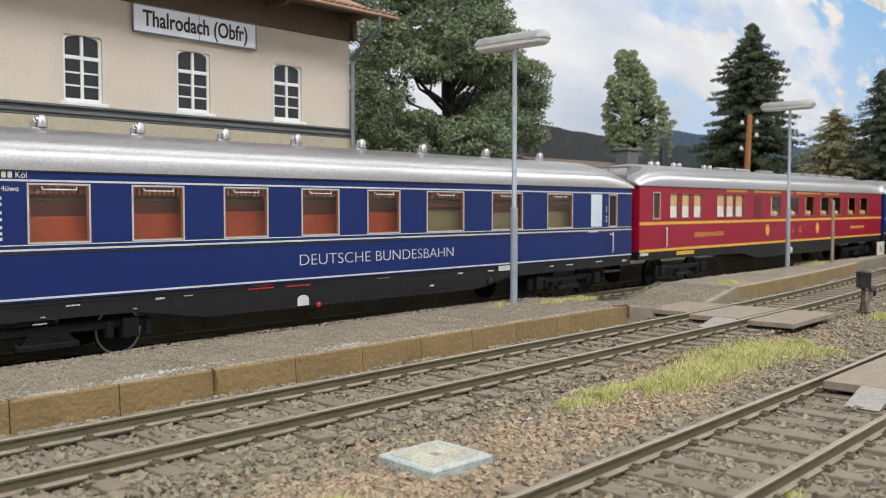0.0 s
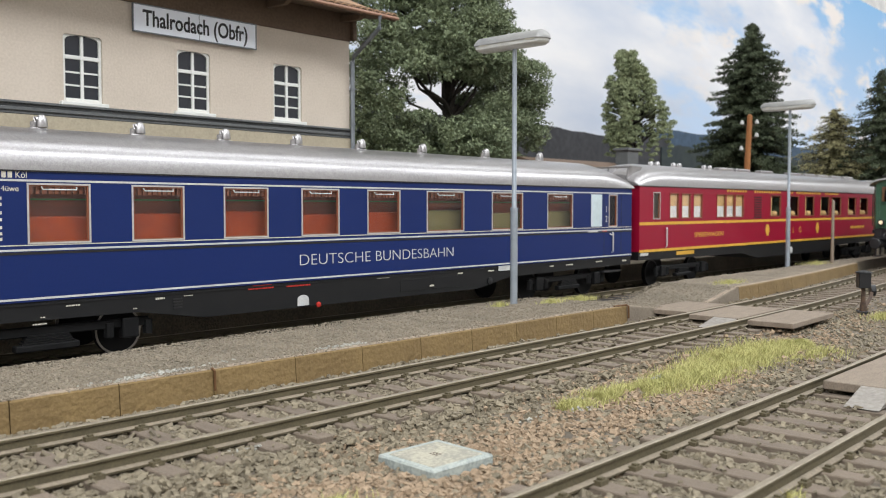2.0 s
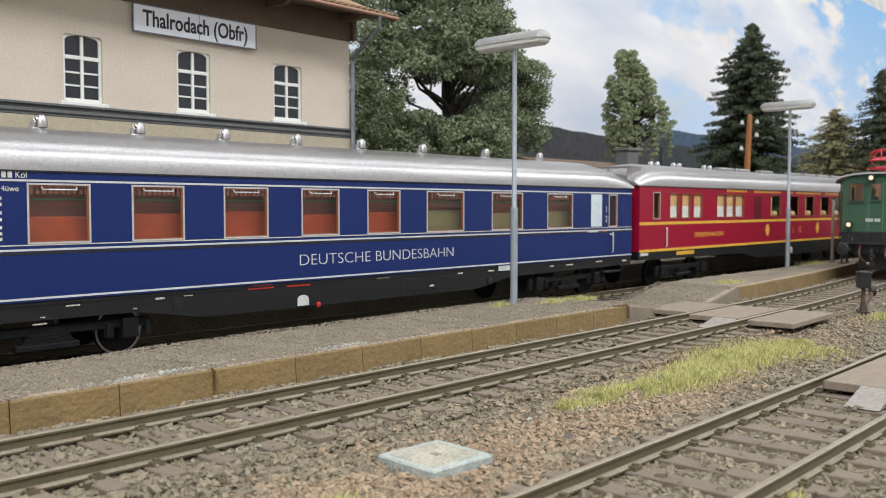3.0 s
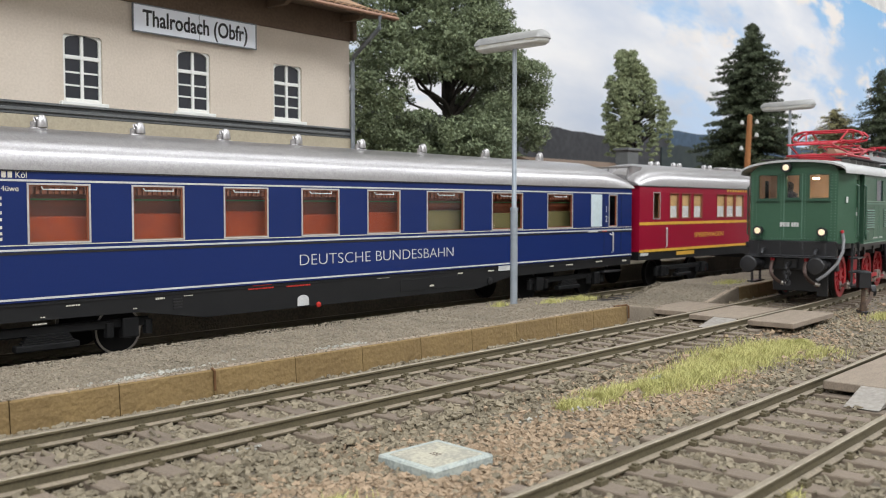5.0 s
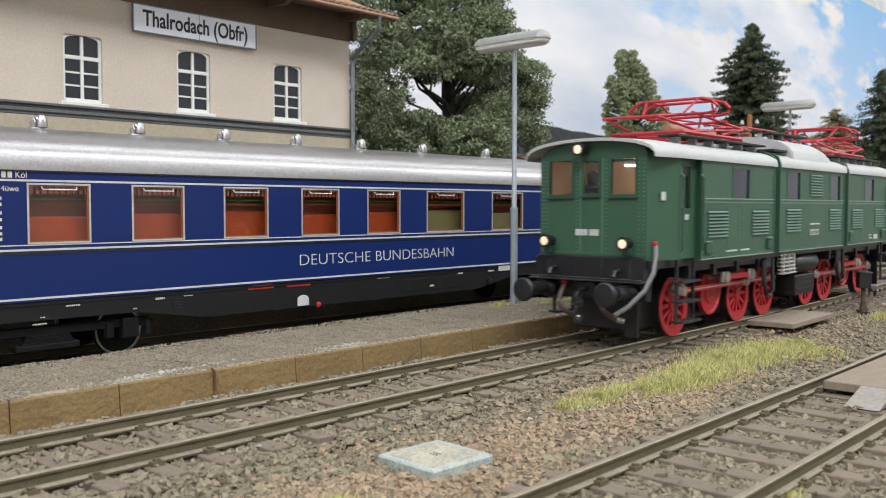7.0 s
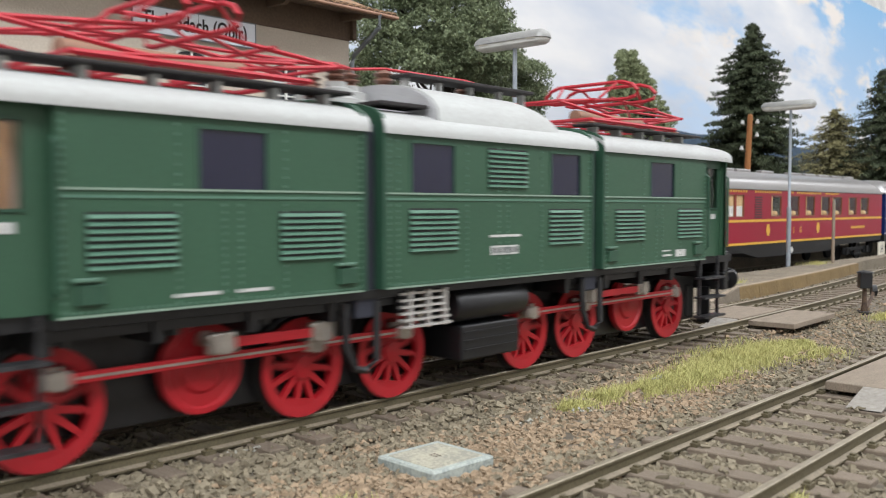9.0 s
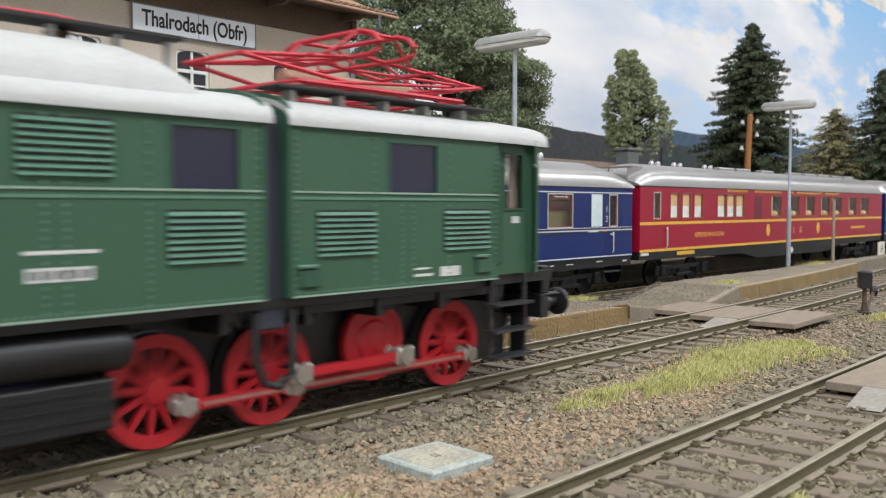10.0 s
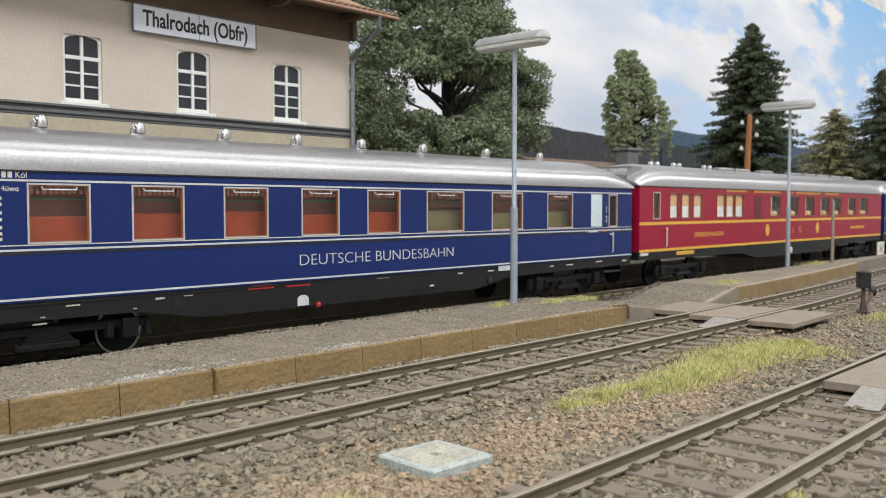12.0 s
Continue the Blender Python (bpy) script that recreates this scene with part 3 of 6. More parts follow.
def concrete_cover():
    t = thing("concrete_cover", "pale square concrete cable pit cover in gravel", "cover", 7.17, -2.78, -0.245, -3)
    part("slab", box(B(), -0.47, 0.47, -0.45, 0.45, -0.10, 0.078, 0.02), M_CONCRETE, t, "blue-grey concrete rim")
    part("lid", box(B(), -0.38, 0.38, -0.36, 0.36, 0.07, 0.084, 0.006), M_LID, t, "worn beige concrete lid")
    bm = B()
    for i in range(2):
        for j in range(3):
            box(bm, -0.05 + i * 0.055, -0.02 + i * 0.055, -0.06 + j * 0.045, -0.035 + j * 0.045, 0.08, 0.0865)
    part("lifting_slots", bm, M_RUST, t, "dark lifting slots")


M_LID = mat("beige_concrete", (0.42, 0.39, 0.30), 0.9, col2=(0.28, 0.27, 0.22), scale=2.5, fine=22, amount=0.75, bump=0.5, bump_scale=18)
M_STONEBAND = mat("pale_sandstone_band", (0.46, 0.40, 0.29), 0.85, col2=(0.38, 0.33, 0.24), scale=1.2, fine=18, bump=0.3)


# ---- station building ----
def station():
    t = thing("station_building", "two-storey beige plastered station house with sandstone trim", "station", 0, 13.0, 0)
    X0, X1, ZT = -8.0, 19.9, 8.93
    wins = [(10.25, 11.35), (13.47, 14.60), (16.78, 17.93), (6.9, 8.0), (3.5, 4.6)]
    holes = [(a, b, 5.27, 6.98) for a, b in wins]
    bm = B()
    panel(bm, X0, X1, -0.2, ZT, holes, 0.35, lambda u, v, d: (u, d, v))
    part("front_wall", bm, M_PLASTER, t)
    bm = B()
    box(bm, X1 - 0.35, X1, 0.35, 10.5, -0.2, ZT)
    part("side_wall", bm, M_PLASTER, t)
    part("rear_wall", box(B(), X0, X1 - 0.35, 10.15, 10.5, -0.2, ZT), M_PLASTER, t)
    part("west_wall", box(B(), X0, X0 + 0.35, 0.35, 10.15, -0.2, ZT), M_PLASTER, t)
    for z0, z1, d in ((4.86, 4.94, 0.04), (4.94, 5.04, 0.08), (5.04, 5.11, 0.05), (5.11, 5.18, 0.12)):
        part("string_course", box(B(), X0 - 0.02, X1 + d, -d, -0.002, z0, z1 - 0.004, 0.012), M_BAND, t, "dark grey moulded string course")
    bm = B()
    box(bm, X0 - 0.02, X1 + 0.04, -0.03, -0.002, 3.2, 4.855, 0.01)
    part("lower_ledge", bm, M_STONEBAND, t, "sandstone ledge")
    for a, b in wins:
        c, w = (a + b) / 2, (b - a) / 2
        w0 = new("window")
        w0.parent = t
        # arched surround
        arch = [(c + w * math.cos(q), 6.98 + 0.17 * math.sin(q)) for q in np.linspace(math.pi, 0, 11)]
        outer = [(c + (w + 0.05) * math.cos(q), 6.98 + 0.22 * math.sin(q)) for q in np.linspace(math.pi, 0, 11)]
        bm = B()
        ring_o = [(a - 0.05, 5.25), *outer, (b + 0.05, 5.25)]
        ring_i = [(a + 0.03, 5.25), *[(c + (w - 0.03) * math.cos(q), 6.90 + 0.17 * math.sin(q)) for q in np.linspace(math.pi, 0, 11)], (b - 0.03, 5.25)]
        for i in range(len(ring_o) - 1):
            o0, o1, i0, i1 = ring_o[i], ring_o[i + 1], ring_i[i], ring_i[i + 1]
            q = [(o0[0], -0.004, o0[1]), (o1[0], -0.004, o1[1]), (i1[0], -0.004, i1[1]), (i0[0], -0.004, i0[1])]
            q2 = [(x, 0.1, z) for x, _, z in q]
            loft(bm, [q, q2])
        part("surround", bm, M_PLASTER, w0, "plastered arched surround")
        bm = B()
        yf0, yf1 = 0.05, 0.12
        for x0, x1, z0, z1 in ((a + 0.03, a + 0.105, 5.27, 6.9), (b - 0.105, b - 0.03, 5.27, 6.9), (c - 0.04, c + 0.04, 5.27, 6.97),
                               (a + 0.105, b - 0.105, 5.27, 5.37), (a + 0.105, b - 0.105, 6.36, 6.46)):
            mid = x0 > a + 0.2 and x1 < b - 0.2
            box(bm, x0, x1, yf0 - 0.006 * mid, yf1 + 0.006 * mid, z0 - 0.004 * mid, z1, 0.008)
        for k in (1, 2):
            z = 5.37 + (6.36 - 5.37) * k / 3
            box(bm, a + 0.105, b - 0.105, yf0 + 0.02, yf1 - 0.003, z - 0.022, z + 0.022)
        top_i = [(c + (w - 0.105) * math.cos(q), 6.84 + 0.14 * math.sin(q)) for q in np.linspace(math.pi, 0, 9)]
        top_o = [(c + (w - 0.03) * math.cos(q), 6.89 + 0.165 * math.sin(q)) for q in np.linspace(math.pi, 0, 9)]
        for i in range(8):
            loft(bm, [[(x, y, z) for x, z in (top_i[i], top_i[i + 1], top_o[i + 1], top_o[i])] for y in (yf0 - 0.004, yf1 + 0.004)])
        part("frame", bm, M_WINWHITE, w0, "white painted glazing bars")
        bm = B()
        box(bm, a + 0.05, b - 0.05, 0.098, 0.106, 5.3, 7.0)
        part("pane", bm, M_DARKGLASS, w0, "dark reflecting window panes")
        bm = B()
        box(bm, a - 0.08, b + 0.08, -0.13, 0.06, 5.165, 5.265, 0.015)
        part("sill", bm, M_WINWHITE, w0, "white window sill")
    # eaves and roof
    bm = B()
    loft(bm, [[(X0 - 1.2, y, z), (X1 + 0.85, y, z), (X1 + 0.85, y, z + 0.12), (X0 - 1.2, y, z + 0.12)] for y, z in ((-1.3, 8.72), (0.1, 8.95), (5.3, 11.3))])
    part("roof_slope", bm, M_EAVE, t, "brown boarded eaves under the roof")
    bm = B()
    box(bm, X0, X1 + 0.02, -0.06, -0.002, 8.05, 8.925, 0.015)
    part("eaves_beam", bm, M_EAVE, t, "brown fascia board below the eaves")
    part("fascia_board", box(B(), X0 - 1.2, X1 + 0.84, -1.40, -1.305, 8.66, 8.90, 0.01), M_EAVE, t, "brown eaves fascia")
    part("gable_beam", box(B(), X1 + 0.002, X1 + 0.18, -0.2, 0.25, 8.1, 8.95, 0.02), M_EAVE, t, "brown bracket")
    for k in range(10):
        x = X0 + 1 + k * 2.95
        bm = B()
        prism_x(bm, [(-1.15, 8.70), (-0.02, 8.90), (-0.02, 8.62), (-0.9, 8.60)], x - 0.08, x + 0.08)
        part("rafter_end", bm, M_EAVE, t)
    me = None
    x = X0 - 1.2
    while x < X1 + 0.6:
        if me is None:
            bm = B()
            prof = [(0.0, 0.0), (0.10, 0.06), (0.18, 0.05), (0.26, 0.0), (0.26, -0.03), (0.18, 0.015), (0.10, 0.02), (0.0, -0.03)]
            loft(bm, [[(u, y, z + v) for u, v in prof] for y, z in ((-1.42, 8.83), (-1.0, 8.945))])
            me = mesh_of("roof_tile", bm, M_ROOFTILE)
        for r in range(3):
            o = new("roof_tile", me)
            o.parent = t
            o.matrix_basis = pose(x * S, r * 0.40 * S, (r * 0.105 + rnd(-0.01, 0.01)) * S, 0, 0, rnd(-1, 1))
        x += 0.27
    bm = B()
    loft(bm, [[(X0 - 1.2, y, z), (X1 + 0.8, y, z), (X1 + 0.8, y, z + 0.1), (X0 - 1.2, y, z + 0.1)] for y, z in ((-0.2, 9.14), (5.3, 11.45), (11.8, 8.75))])
    part("roof_cover", bm, M_ROOFTILE, t, "terracotta tiled roof")
    bm = B()
    tube(bm, [(X0 - 1.2, -1.46, 8.73), (X1 + 0.85, -1.46, 8.73)], 0.05, 10)
    part("gutter", bm, M_TANROD, t, "brown eaves gutter")
    bm = B()
    tube(bm, [(X1 + 0.04, -1.45, 8.72), (X1 + 0.04, -1.42, 8.32), (X1 + 0.03, -0.2, 7.55), (X1 + 0.02, -0.14, 7.35), (X1 + 0.02, -0.14, 0.0)], 0.075, 10)
    for z in (6.45, 5.3, 3.5):
        tube(bm, [(X1 + 0.02, -0.14, z), (X1 + 0.02, -0.14, z + 0.06)], 0.10, 10)
    part("downpipe", bm, M_ZINC, t, "grey zinc downpipe", smooth=True)
    # name board
    sg = thing("station_sign", "white enamel station name board with black lettering", "sign", 12.16, 12.93, 7.31, 0)
    part("board", box(B(), 0, 3.92, -0.05, 0.0, 0, 0.70, 0.01), M_SIGN, sg)
    bm = B()
    for q in ((-0.02, 3.94, -0.06, 0.0, -0.03, 0.0), (-0.02, 3.94, -0.06, 0.0, 0.70, 0.73), (-0.03, 0.0, -0.06, 0, -0.03, 0.73), (3.92, 3.95, -0.06, 0, -0.03, 0.73)):
        box(bm, *q)
    part("rim", bm, M_ZINC, sg, "thin grey rim")
    part("seam", box(B(), 1.99, 2.005, -0.056, -0.0505, 0.0, 0.70), M_ZINC, sg)
    lettering("name_lettering", "Thalrodach (Obfr)", 0.60, (1.95, -0.053, 0.17), M_INK, sg, width=3.36, bold=0.012)


def lettering(name, text, size, at, material, parent, width=None, bold=0.0, label="", align="CENTER"):
    """Raised letters that stand on a wall facing -y."""
    cu = bpy.data.curves.new(name, "FONT")
    cu.body, cu.size, cu.align_x = text, size, align
    cu.extrude, cu.offset = 0.003, bold
    tmp = new(name, cu)
    bpy.context.view_layer.update()
    me = bpy.data.meshes.new_from_object(tmp.evaluated_get(bpy.context.evaluated_depsgraph_get()))
    bpy.data.objects.remove(tmp)
    bpy.data.curves.remove(cu)
    xs = [v.co.x for v in me.vertices]
    k = width / (max(xs) - min(xs)) if width else 1.0
    me.transform(Matrix.Scale(S, 4) @ Matrix.Translation(at) @ Matrix.Rotation(math.pi / 2, 4, "X") @ Matrix.Diagonal((k, 1, 1, 1)))
    me.materials.append(material)
    ob = new(name, me)
    ob.parent = parent
    return tagged(ob, label)


# ---- platform lamps ----
def platform_lamp(x, y, height, tilt=0.0):
    t = thing("platform_lamp", "grey steel platform lamp with long fluorescent head", "lamp", x, y, 0.19, 0, group="platform lamps")
    part("post", tube(B(), [(0, 0, -0.1), (0, 0, 2.35)], 0.09, 12), M_POST, t, smooth=True)
    part("upper_post", tube(B(), [(0, 0, 2.35), (0, 0, 2.40), (0, 0, height)], [0.085, 0.06, 0.055], 12), M_POST, t, smooth=True)
    part("collar", tube(B(), [(0, 0, 2.30), (0, 0, 2.38)], 0.10, 12), M_POST, t)
    bm = B()
    def ring(y, w, h0, h1):
        return [(w * math.cos(a), y, (h1 if math.sin(a) > 0 else h0) * math.sin(a)) for a in np.linspace(0, 2 * math.pi, 17)[:-1]]
    L = 1.08
    up = [(-L, 0.08), (-L + 0.05, 0.18), (-L + 0.16, 0.24), (0, 0.25), (L - 0.16, 0.24), (L - 0.05, 0.18), (L, 0.08)]
    loft(bm, [ring(yy, w * 1.15, 0.0, w * 0.9) for yy, w in up])
    hd = part("head_housing", bm, M_LAMPHEAD, t, "rounded grey lamp housing", smooth=True, at=pose(0, 0.1 * S, (height + 0.10) * S, tilt, 0, 0))
    bm = B()
    loft(bm, [[(w * 1.06 * math.cos(a), yy * 0.97, -0.005 - max(0, -math.sin(a)) ** 0.6 * w * 0.62) for a in np.linspace(math.pi, 2 * math.pi, 9)] for yy, w in up])
    part("diffuser", bm, M_DIFF, hd, "pale ribbed diffuser", smooth=True)
    bm = B()
    for yy in (-0.75, 0.7):
        box(bm, -0.262, 0.262, yy - 0.13, yy + 0.13, -0.03, 0.012)
    part("clips", bm, M_CREAM, hd)
    return t

# ---- coaches ----
def roof_ring(x, drop, half=1.43, z0=3.19, top=4.0, n=17):
    """One ring of a coach roof; drop lowers it towards the end."""
    pts = []
    for k in range(n):
        a = math.pi * k / (n - 1)
        y = -half * math.cos(a)
        z = z0 + (top - z0 - drop) * (math.sin(a) ** 0.75)
        pts.append((x, y, z))
    return pts


def bars(bm, x0, z0, widths, h, y, gap=0.03):
    x = x0
    for w in widths:
        box(bm, x, x + w, y - 0.006, y, z0, z0 + h)
        x += w + gap
    return x


def coach_shell(t, x0, x1, paint, windows, wz0, wz1, far_windows, doors=()):
    """Body shell with real window openings; the side seen is at y = -1.43."""
    Z0, Z1 = 1.0, 3.2
    holes = [(a, b, wz0, wz1) for a, b in windows]
    bm = B()
    panel(bm, x0, x1, Z0, Z1, holes, 0.06, lambda u, v, d: (u, -1.43 + d, v))
    part("side_wall", bm, paint, t)
    bm = B()
    panel(bm, x0, x1, Z0, Z1, [(a, b, wz0, wz1) for a, b in far_windows], 0.06, lambda u, v, d: (u, 1.43 - d, v))
    part("far_side_wall", bm, paint, t)
    for e in (x0, x1 - 0.06):
        part("end_wall", box(B(), e, e + 0.06, -1.37, 1.37, Z0, Z1 + 0.02), paint, t)
    part("coach_floor", box(B(), x0 + 0.06, x1 - 0.06, -1.37, 1.37, 1.0, 1.12), M_WOOD, t)
    bm = B()
    xs = [(x0 - 0.12, 0.62), (x0 + 0.05, 0.42), (x0 + 0.4, 0.25), (x0 + 0.9, 0.1), (x0 + 1.6, 0.0), (x1 - 1.6, 0.0), (x1 - 0.9, 0.1), (x1 - 0.4, 0.25), (x1 - 0.05, 0.42), (x1 + 0.12, 0.62)]
    loft(bm, [roof_ring(x, d, 1.46) for x, d in xs])
    part("roof", bm, M_SILVER, t, "silver painted rounded roof", smooth=True)
    part("cantrail", box(B(), x0, x1, -1.452, -1.43, 3.165, 3.20), M_BLACK, t, "dark gutter line under the roof")


def lining(t, x0, x1, zs, material, h=0.035):
    for z in zs:
        part("lining", box(B(), x0, x1, -1.436, -1.4302, z - h / 2, z + h / 2), material, t, "painted lining stripe")


def bogie(t, x, y=-0.95, drop=0.0):
    b = new("bogie")
    b.parent = t
    b.matrix_basis = pose(0, 0, (-0.17 - drop) * S)
    bm = B()
    box(bm, x - 1.9, x + 1.9, y - 0.28, y - 0.16, 0.55, 0.72, 0.02)
    for dx in (-1.5, 1.5):
        box(bm, x + dx - 0.16, x + dx + 0.16, y - 0.36, y - 0.16, 0.36, 0.74, 0.03)
        for k in (-0.38, 0.38):
            tube(bm, [(x + dx + k, y - 0.25, 0.40), (x + dx + k, y - 0.25, 0.66)], 0.09, 8)
    box(bm, x - 0.55, x + 0.55, y - 0.34, y - 0.16, 0.30, 0.42, 0.02)
    for k in range(4):
        box(bm, x - 0.45 + 0.03 * k, x + 0.45 - 0.03 * k, y - 0.33, y - 0.2, 0.43 + 0.04 * k, 0.46 + 0.04 * k)
    part("bogie_frame", bm, M_BOGIE, b, "black bogie frame with springs")
    for dx in (-1.5, 1.5):
        for s in (-1, 1):
            bm = B()
            lathe(bm, [(0.05, 0.04), (0.12, 0.05), (0.36, 0.02), (0.43, 0.05), (0.45, 0.05), (0.45, -0.08), (0.05, -0.08)],
                  Matrix.Translation((x + dx, s * 0.76, 0.46)) @ Matrix.Rotation(math.pi / 2 * (1 if s < 0 else -1), 4, "X"), 24)
            part("wheel", bm, M_BOGIE, b, smooth=True)
            bm = B()
            lathe(bm, [(0.415, 0.055), (0.455, 0.055), (0.455, 0.045), (0.415, 0.045)],
                  Matrix.Translation((x + dx, s * 0.765, 0.46)) @ Matrix.Rotation(math.pi / 2 * (1 if s < 0 else -1), 4, "X"), 32, caps=False)
            # Farther bogies take the dark tyre, for the shade under the coaches.
            part("tyre", bm, M_STEEL if x < 10 else M_TYRE, b, "steel wheel tyre, darkened on the farther bogies")


def roof_vent(t, x, y, h=0.0):
    """A bent pipe with a bell-shaped cowl."""
    bm = B()
    box(bm, x - 0.16, x + 0.16, y - 0.10, y + 0.10, 3.88, 3.985, 0.02)
    tube(bm, [(x - 0.07, y, 3.95), (x - 0.07, y, 4.08), (x - 0.03, y, 4.13), (x + 0.06, y, 4.14)], 0.055, 8)
    lathe(bm, [(0.04, 0), (0.105, 0.0), (0.105, 0.04), (0.09, 0.16), (0.055, 0.21), (0.02, 0.22)], Matrix.Translation((x + 0.08, y, 4.0)), 12)
    bm.transform(Matrix.Translation((0, 0, h)))
    part("roof_ventilator", bm, M_SILVER, t, "silver roof ventilator", smooth=True)


def coach_window(t, a, b, z0, z1, frame_m=None, handle=True):
    w = new("window")
    w.parent = t
    fm = frame_m or M_ALU
    bm = B()
    f = 0.03
    for q in ((a - f, a, z0 - f, z1 + f), (b, b + f, z0 - f, z1 + f), (a, b, z0 - f, z0), (a, b, z1, z1 + f)):
        box(bm, q[0], q[1], -1.442, -1.38, q[2], q[3])
    part("frame", bm, fm, w, "thin silver window frame")
    bm = B()
    for q in ((a, a + 0.025, z0, z1), (b - 0.025, b, z0, z1), (a + 0.025, b - 0.025, z0, z0 + 0.02), (a + 0.025, b - 0.025, z1 - 0.025, z1)):
        box(bm, q[0], q[1], -1.425, -1.385, q[2], q[3])
    part("inner_frame", bm, M_BROWNF, w, "red-brown inner frame")
    p = part("pane", box(B(), a + 0.02, b - 0.02, -1.408, -1.402, z0 + 0.01, z1 - 0.02), M_GLASS, w, "clear window glass")
    p.visible_shadow = False
    if handle:
        c = (a + b) / 2
        part("window_handle", tube(B(), [(c - 0.30, -1.43, z1 - 0.03), (c - 0.29, -1.46, z1 - 0.075), (c + 0.29, -1.46, z1 - 0.075), (c + 0.30, -1.43, z1 - 0.03)], 0.012, 6), M_ALU, w, "silver window handle")
    return w


def blue_coach():
    X0, X1 = -0.75, 25.5
    t = thing("blue_express_coach", "dark blue express passenger coach with silver roof at the platform", "railway coach", 0, 7.03, 0)
    wins = [(6.27, 7.30), (8.13, 9.14), (10.07, 11.08), (12.0, 13.0), (13.9, 14.9), (15.87, 17.2), (18.38, 19.67), (20.88, 22.1)]
    allw = [(0.7, 1.6), (2.6, 3.5), *wins]
    coach_shell(t, X0, X1, M_BLUE, [*allw, (24.15, 24.58)], 1.99, 2.95, [(a, b) for a, b in allw])
    for a, b in allw:
        coach_window(t, a, b, 1.99, 2.95)
    coach_window(t, 24.15, 24.58, 1.99, 2.95, handle=False)
    w = new("lavatory_window")
    w.parent = t
    part("frosted_pane", box(B(), 23.12, 23.72, -1.44, -1.425, 1.98, 2.97, 0.004), mat("frosted_glass", (0.62, 0.72, 0.74), 0.4, scale=2), w, "pale frosted lavatory window")
    lining(t, X0, X1, (1.865, 1.05, 3.02), M_WHITE)
    lining(t, X0, X1, (1.945,), M_CREAM, 0.018)
    lining(t, X0, X1, (1.81,), M_BLACK, 0.04)
    # skirt with its deeper middle
    bm = B()
    prof = [(X0, 1.0), (X0, 0.72), (8.2, 0.66), (9.6, 0.44), (17.8, 0.44), (19.2, 0.68), (X1, 0.74), (X1, 1.0)]
    prism_y(bm, prof, -1.40, 1.40)
    part("underframe_skirt", bm, M_SKIRT, t, "black underframe skirt")
    part("skirt_rib", box(B(), X0, X1, -1.415, -1.40, 0.93, 0.97), M_SKIRT, t)
    bm = B()
    for x in (8.92,):
        for k in range(4):
            box(bm, x, x + 0.2, -1.41, -1.40, 0.66 + k * 0.055, 0.69 + k * 0.055)
    part("skirt_louvre", bm, M_BLACK, t)
    for x in (14.95, 16.1):
        part("skirt_hatch", box(B(), x, x + 1.0, -1.41, -1.4, 0.55, 0.84, 0.006), M_SKIRT, t, "closed hatch in the skirt")
    bogie(t, 6.62)
    bogie(t, 22.2)
    for x in (1.1, 3.0, 4.95, 6.86, 8.75, 10.69, 12.6, 14.54, 16.68, 19.23, 21.77):
        roof_vent(t, x, -0.43)
    # interior
    walls = [-0.3, 2.05, 3.95, 5.75, 7.72, 9.6, 11.55, 13.45, 15.4, 17.8, 20.3, 22.6, 23.9]
    for x in walls:
        part("partition", box(B(), x - 0.03, x + 0.03, -1.34, 0.45, 1.12, 3.15), M_WOOD, t)
    part("corridor_wall", box(B(), X0 + 0.2, 23.8, -0.97, -0.93, 1.12, 3.15), M_WOODDK, t, "brown corridor wall")
    for i in range(len(walls) - 2):
        a, b = walls[i] + 0.04, walls[i + 1] - 0.04
        sm = M_ORANGE if b < 15.6 else M_OLIVE
        for (s0, s1) in ((a, a + 0.5), (b - 0.5, b)):
            part("seat_cushion", box(B(), s0, s1, -1.30, -1.11, 1.12, 1.62, 0.05), sm, t, "upholstered compartment seat")
        part("seat_back", box(B(), a + 0.02, b - 0.02, -1.10, -1.0, 1.2, 2.42 + 0.04 * (i % 3), 0.03), sm, t, "orange upholstered seat back" if sm is M_ORANGE else "olive upholstered seat back")
        part("luggage_rack", box(B(), a, b, -1.18, -0.98, 2.70, 2.725), M_RACK, t, "green luggage rack")
        part("rack_rail", box(B(), a, b, -1.20, -1.19, 2.62, 2.65), M_WOOD, t)
        for k in range(16):
            xx = a + 0.1 + (b - a - 0.3) * k / 15
            part("pelmet_fold", box(B(), xx, xx + 0.06, -1.36, -1.33 + 0.01 * (k % 2), 2.80, 2.95), M_WOOD, t)
    # door with handrail and lettering
    part("door_handrail", tube(B(), [(24.3, -1.47, 1.80), (24.3, -1.49, 1.74), (24.3, -1.49, 1.2), (24.3, -1.45, 1.15)], 0.022, 6), M_ALU, t, "silver door handrail")
    part("door_handle", tube(B(), [(24.18, -1.44, 1.75), (24.2, -1.48, 1.72), (24.32, -1.48, 1.71)], 0.018, 6), M_ALU, t)
    for x in (23.85, 24.85):
        part("door_seam", box(B(), x, x + 0.015, -1.434, -1.4302, 1.05, 3.0), M_BLACK, t)
    lettering("class_numeral", "1", 0.28, (23.98, -1.432, 2.42), M_CREAM, t)
    lettering("class_numeral", "2", 0.28, (23.98, -1.432, 2.12), M_CREAM, t)
    lettering("railway_lettering", "DEUTSCHE BUNDESBAHN", 0.345, (14.37, -1.432, 1.335), M_WHITE, t, width=4.90, bold=-0.006)
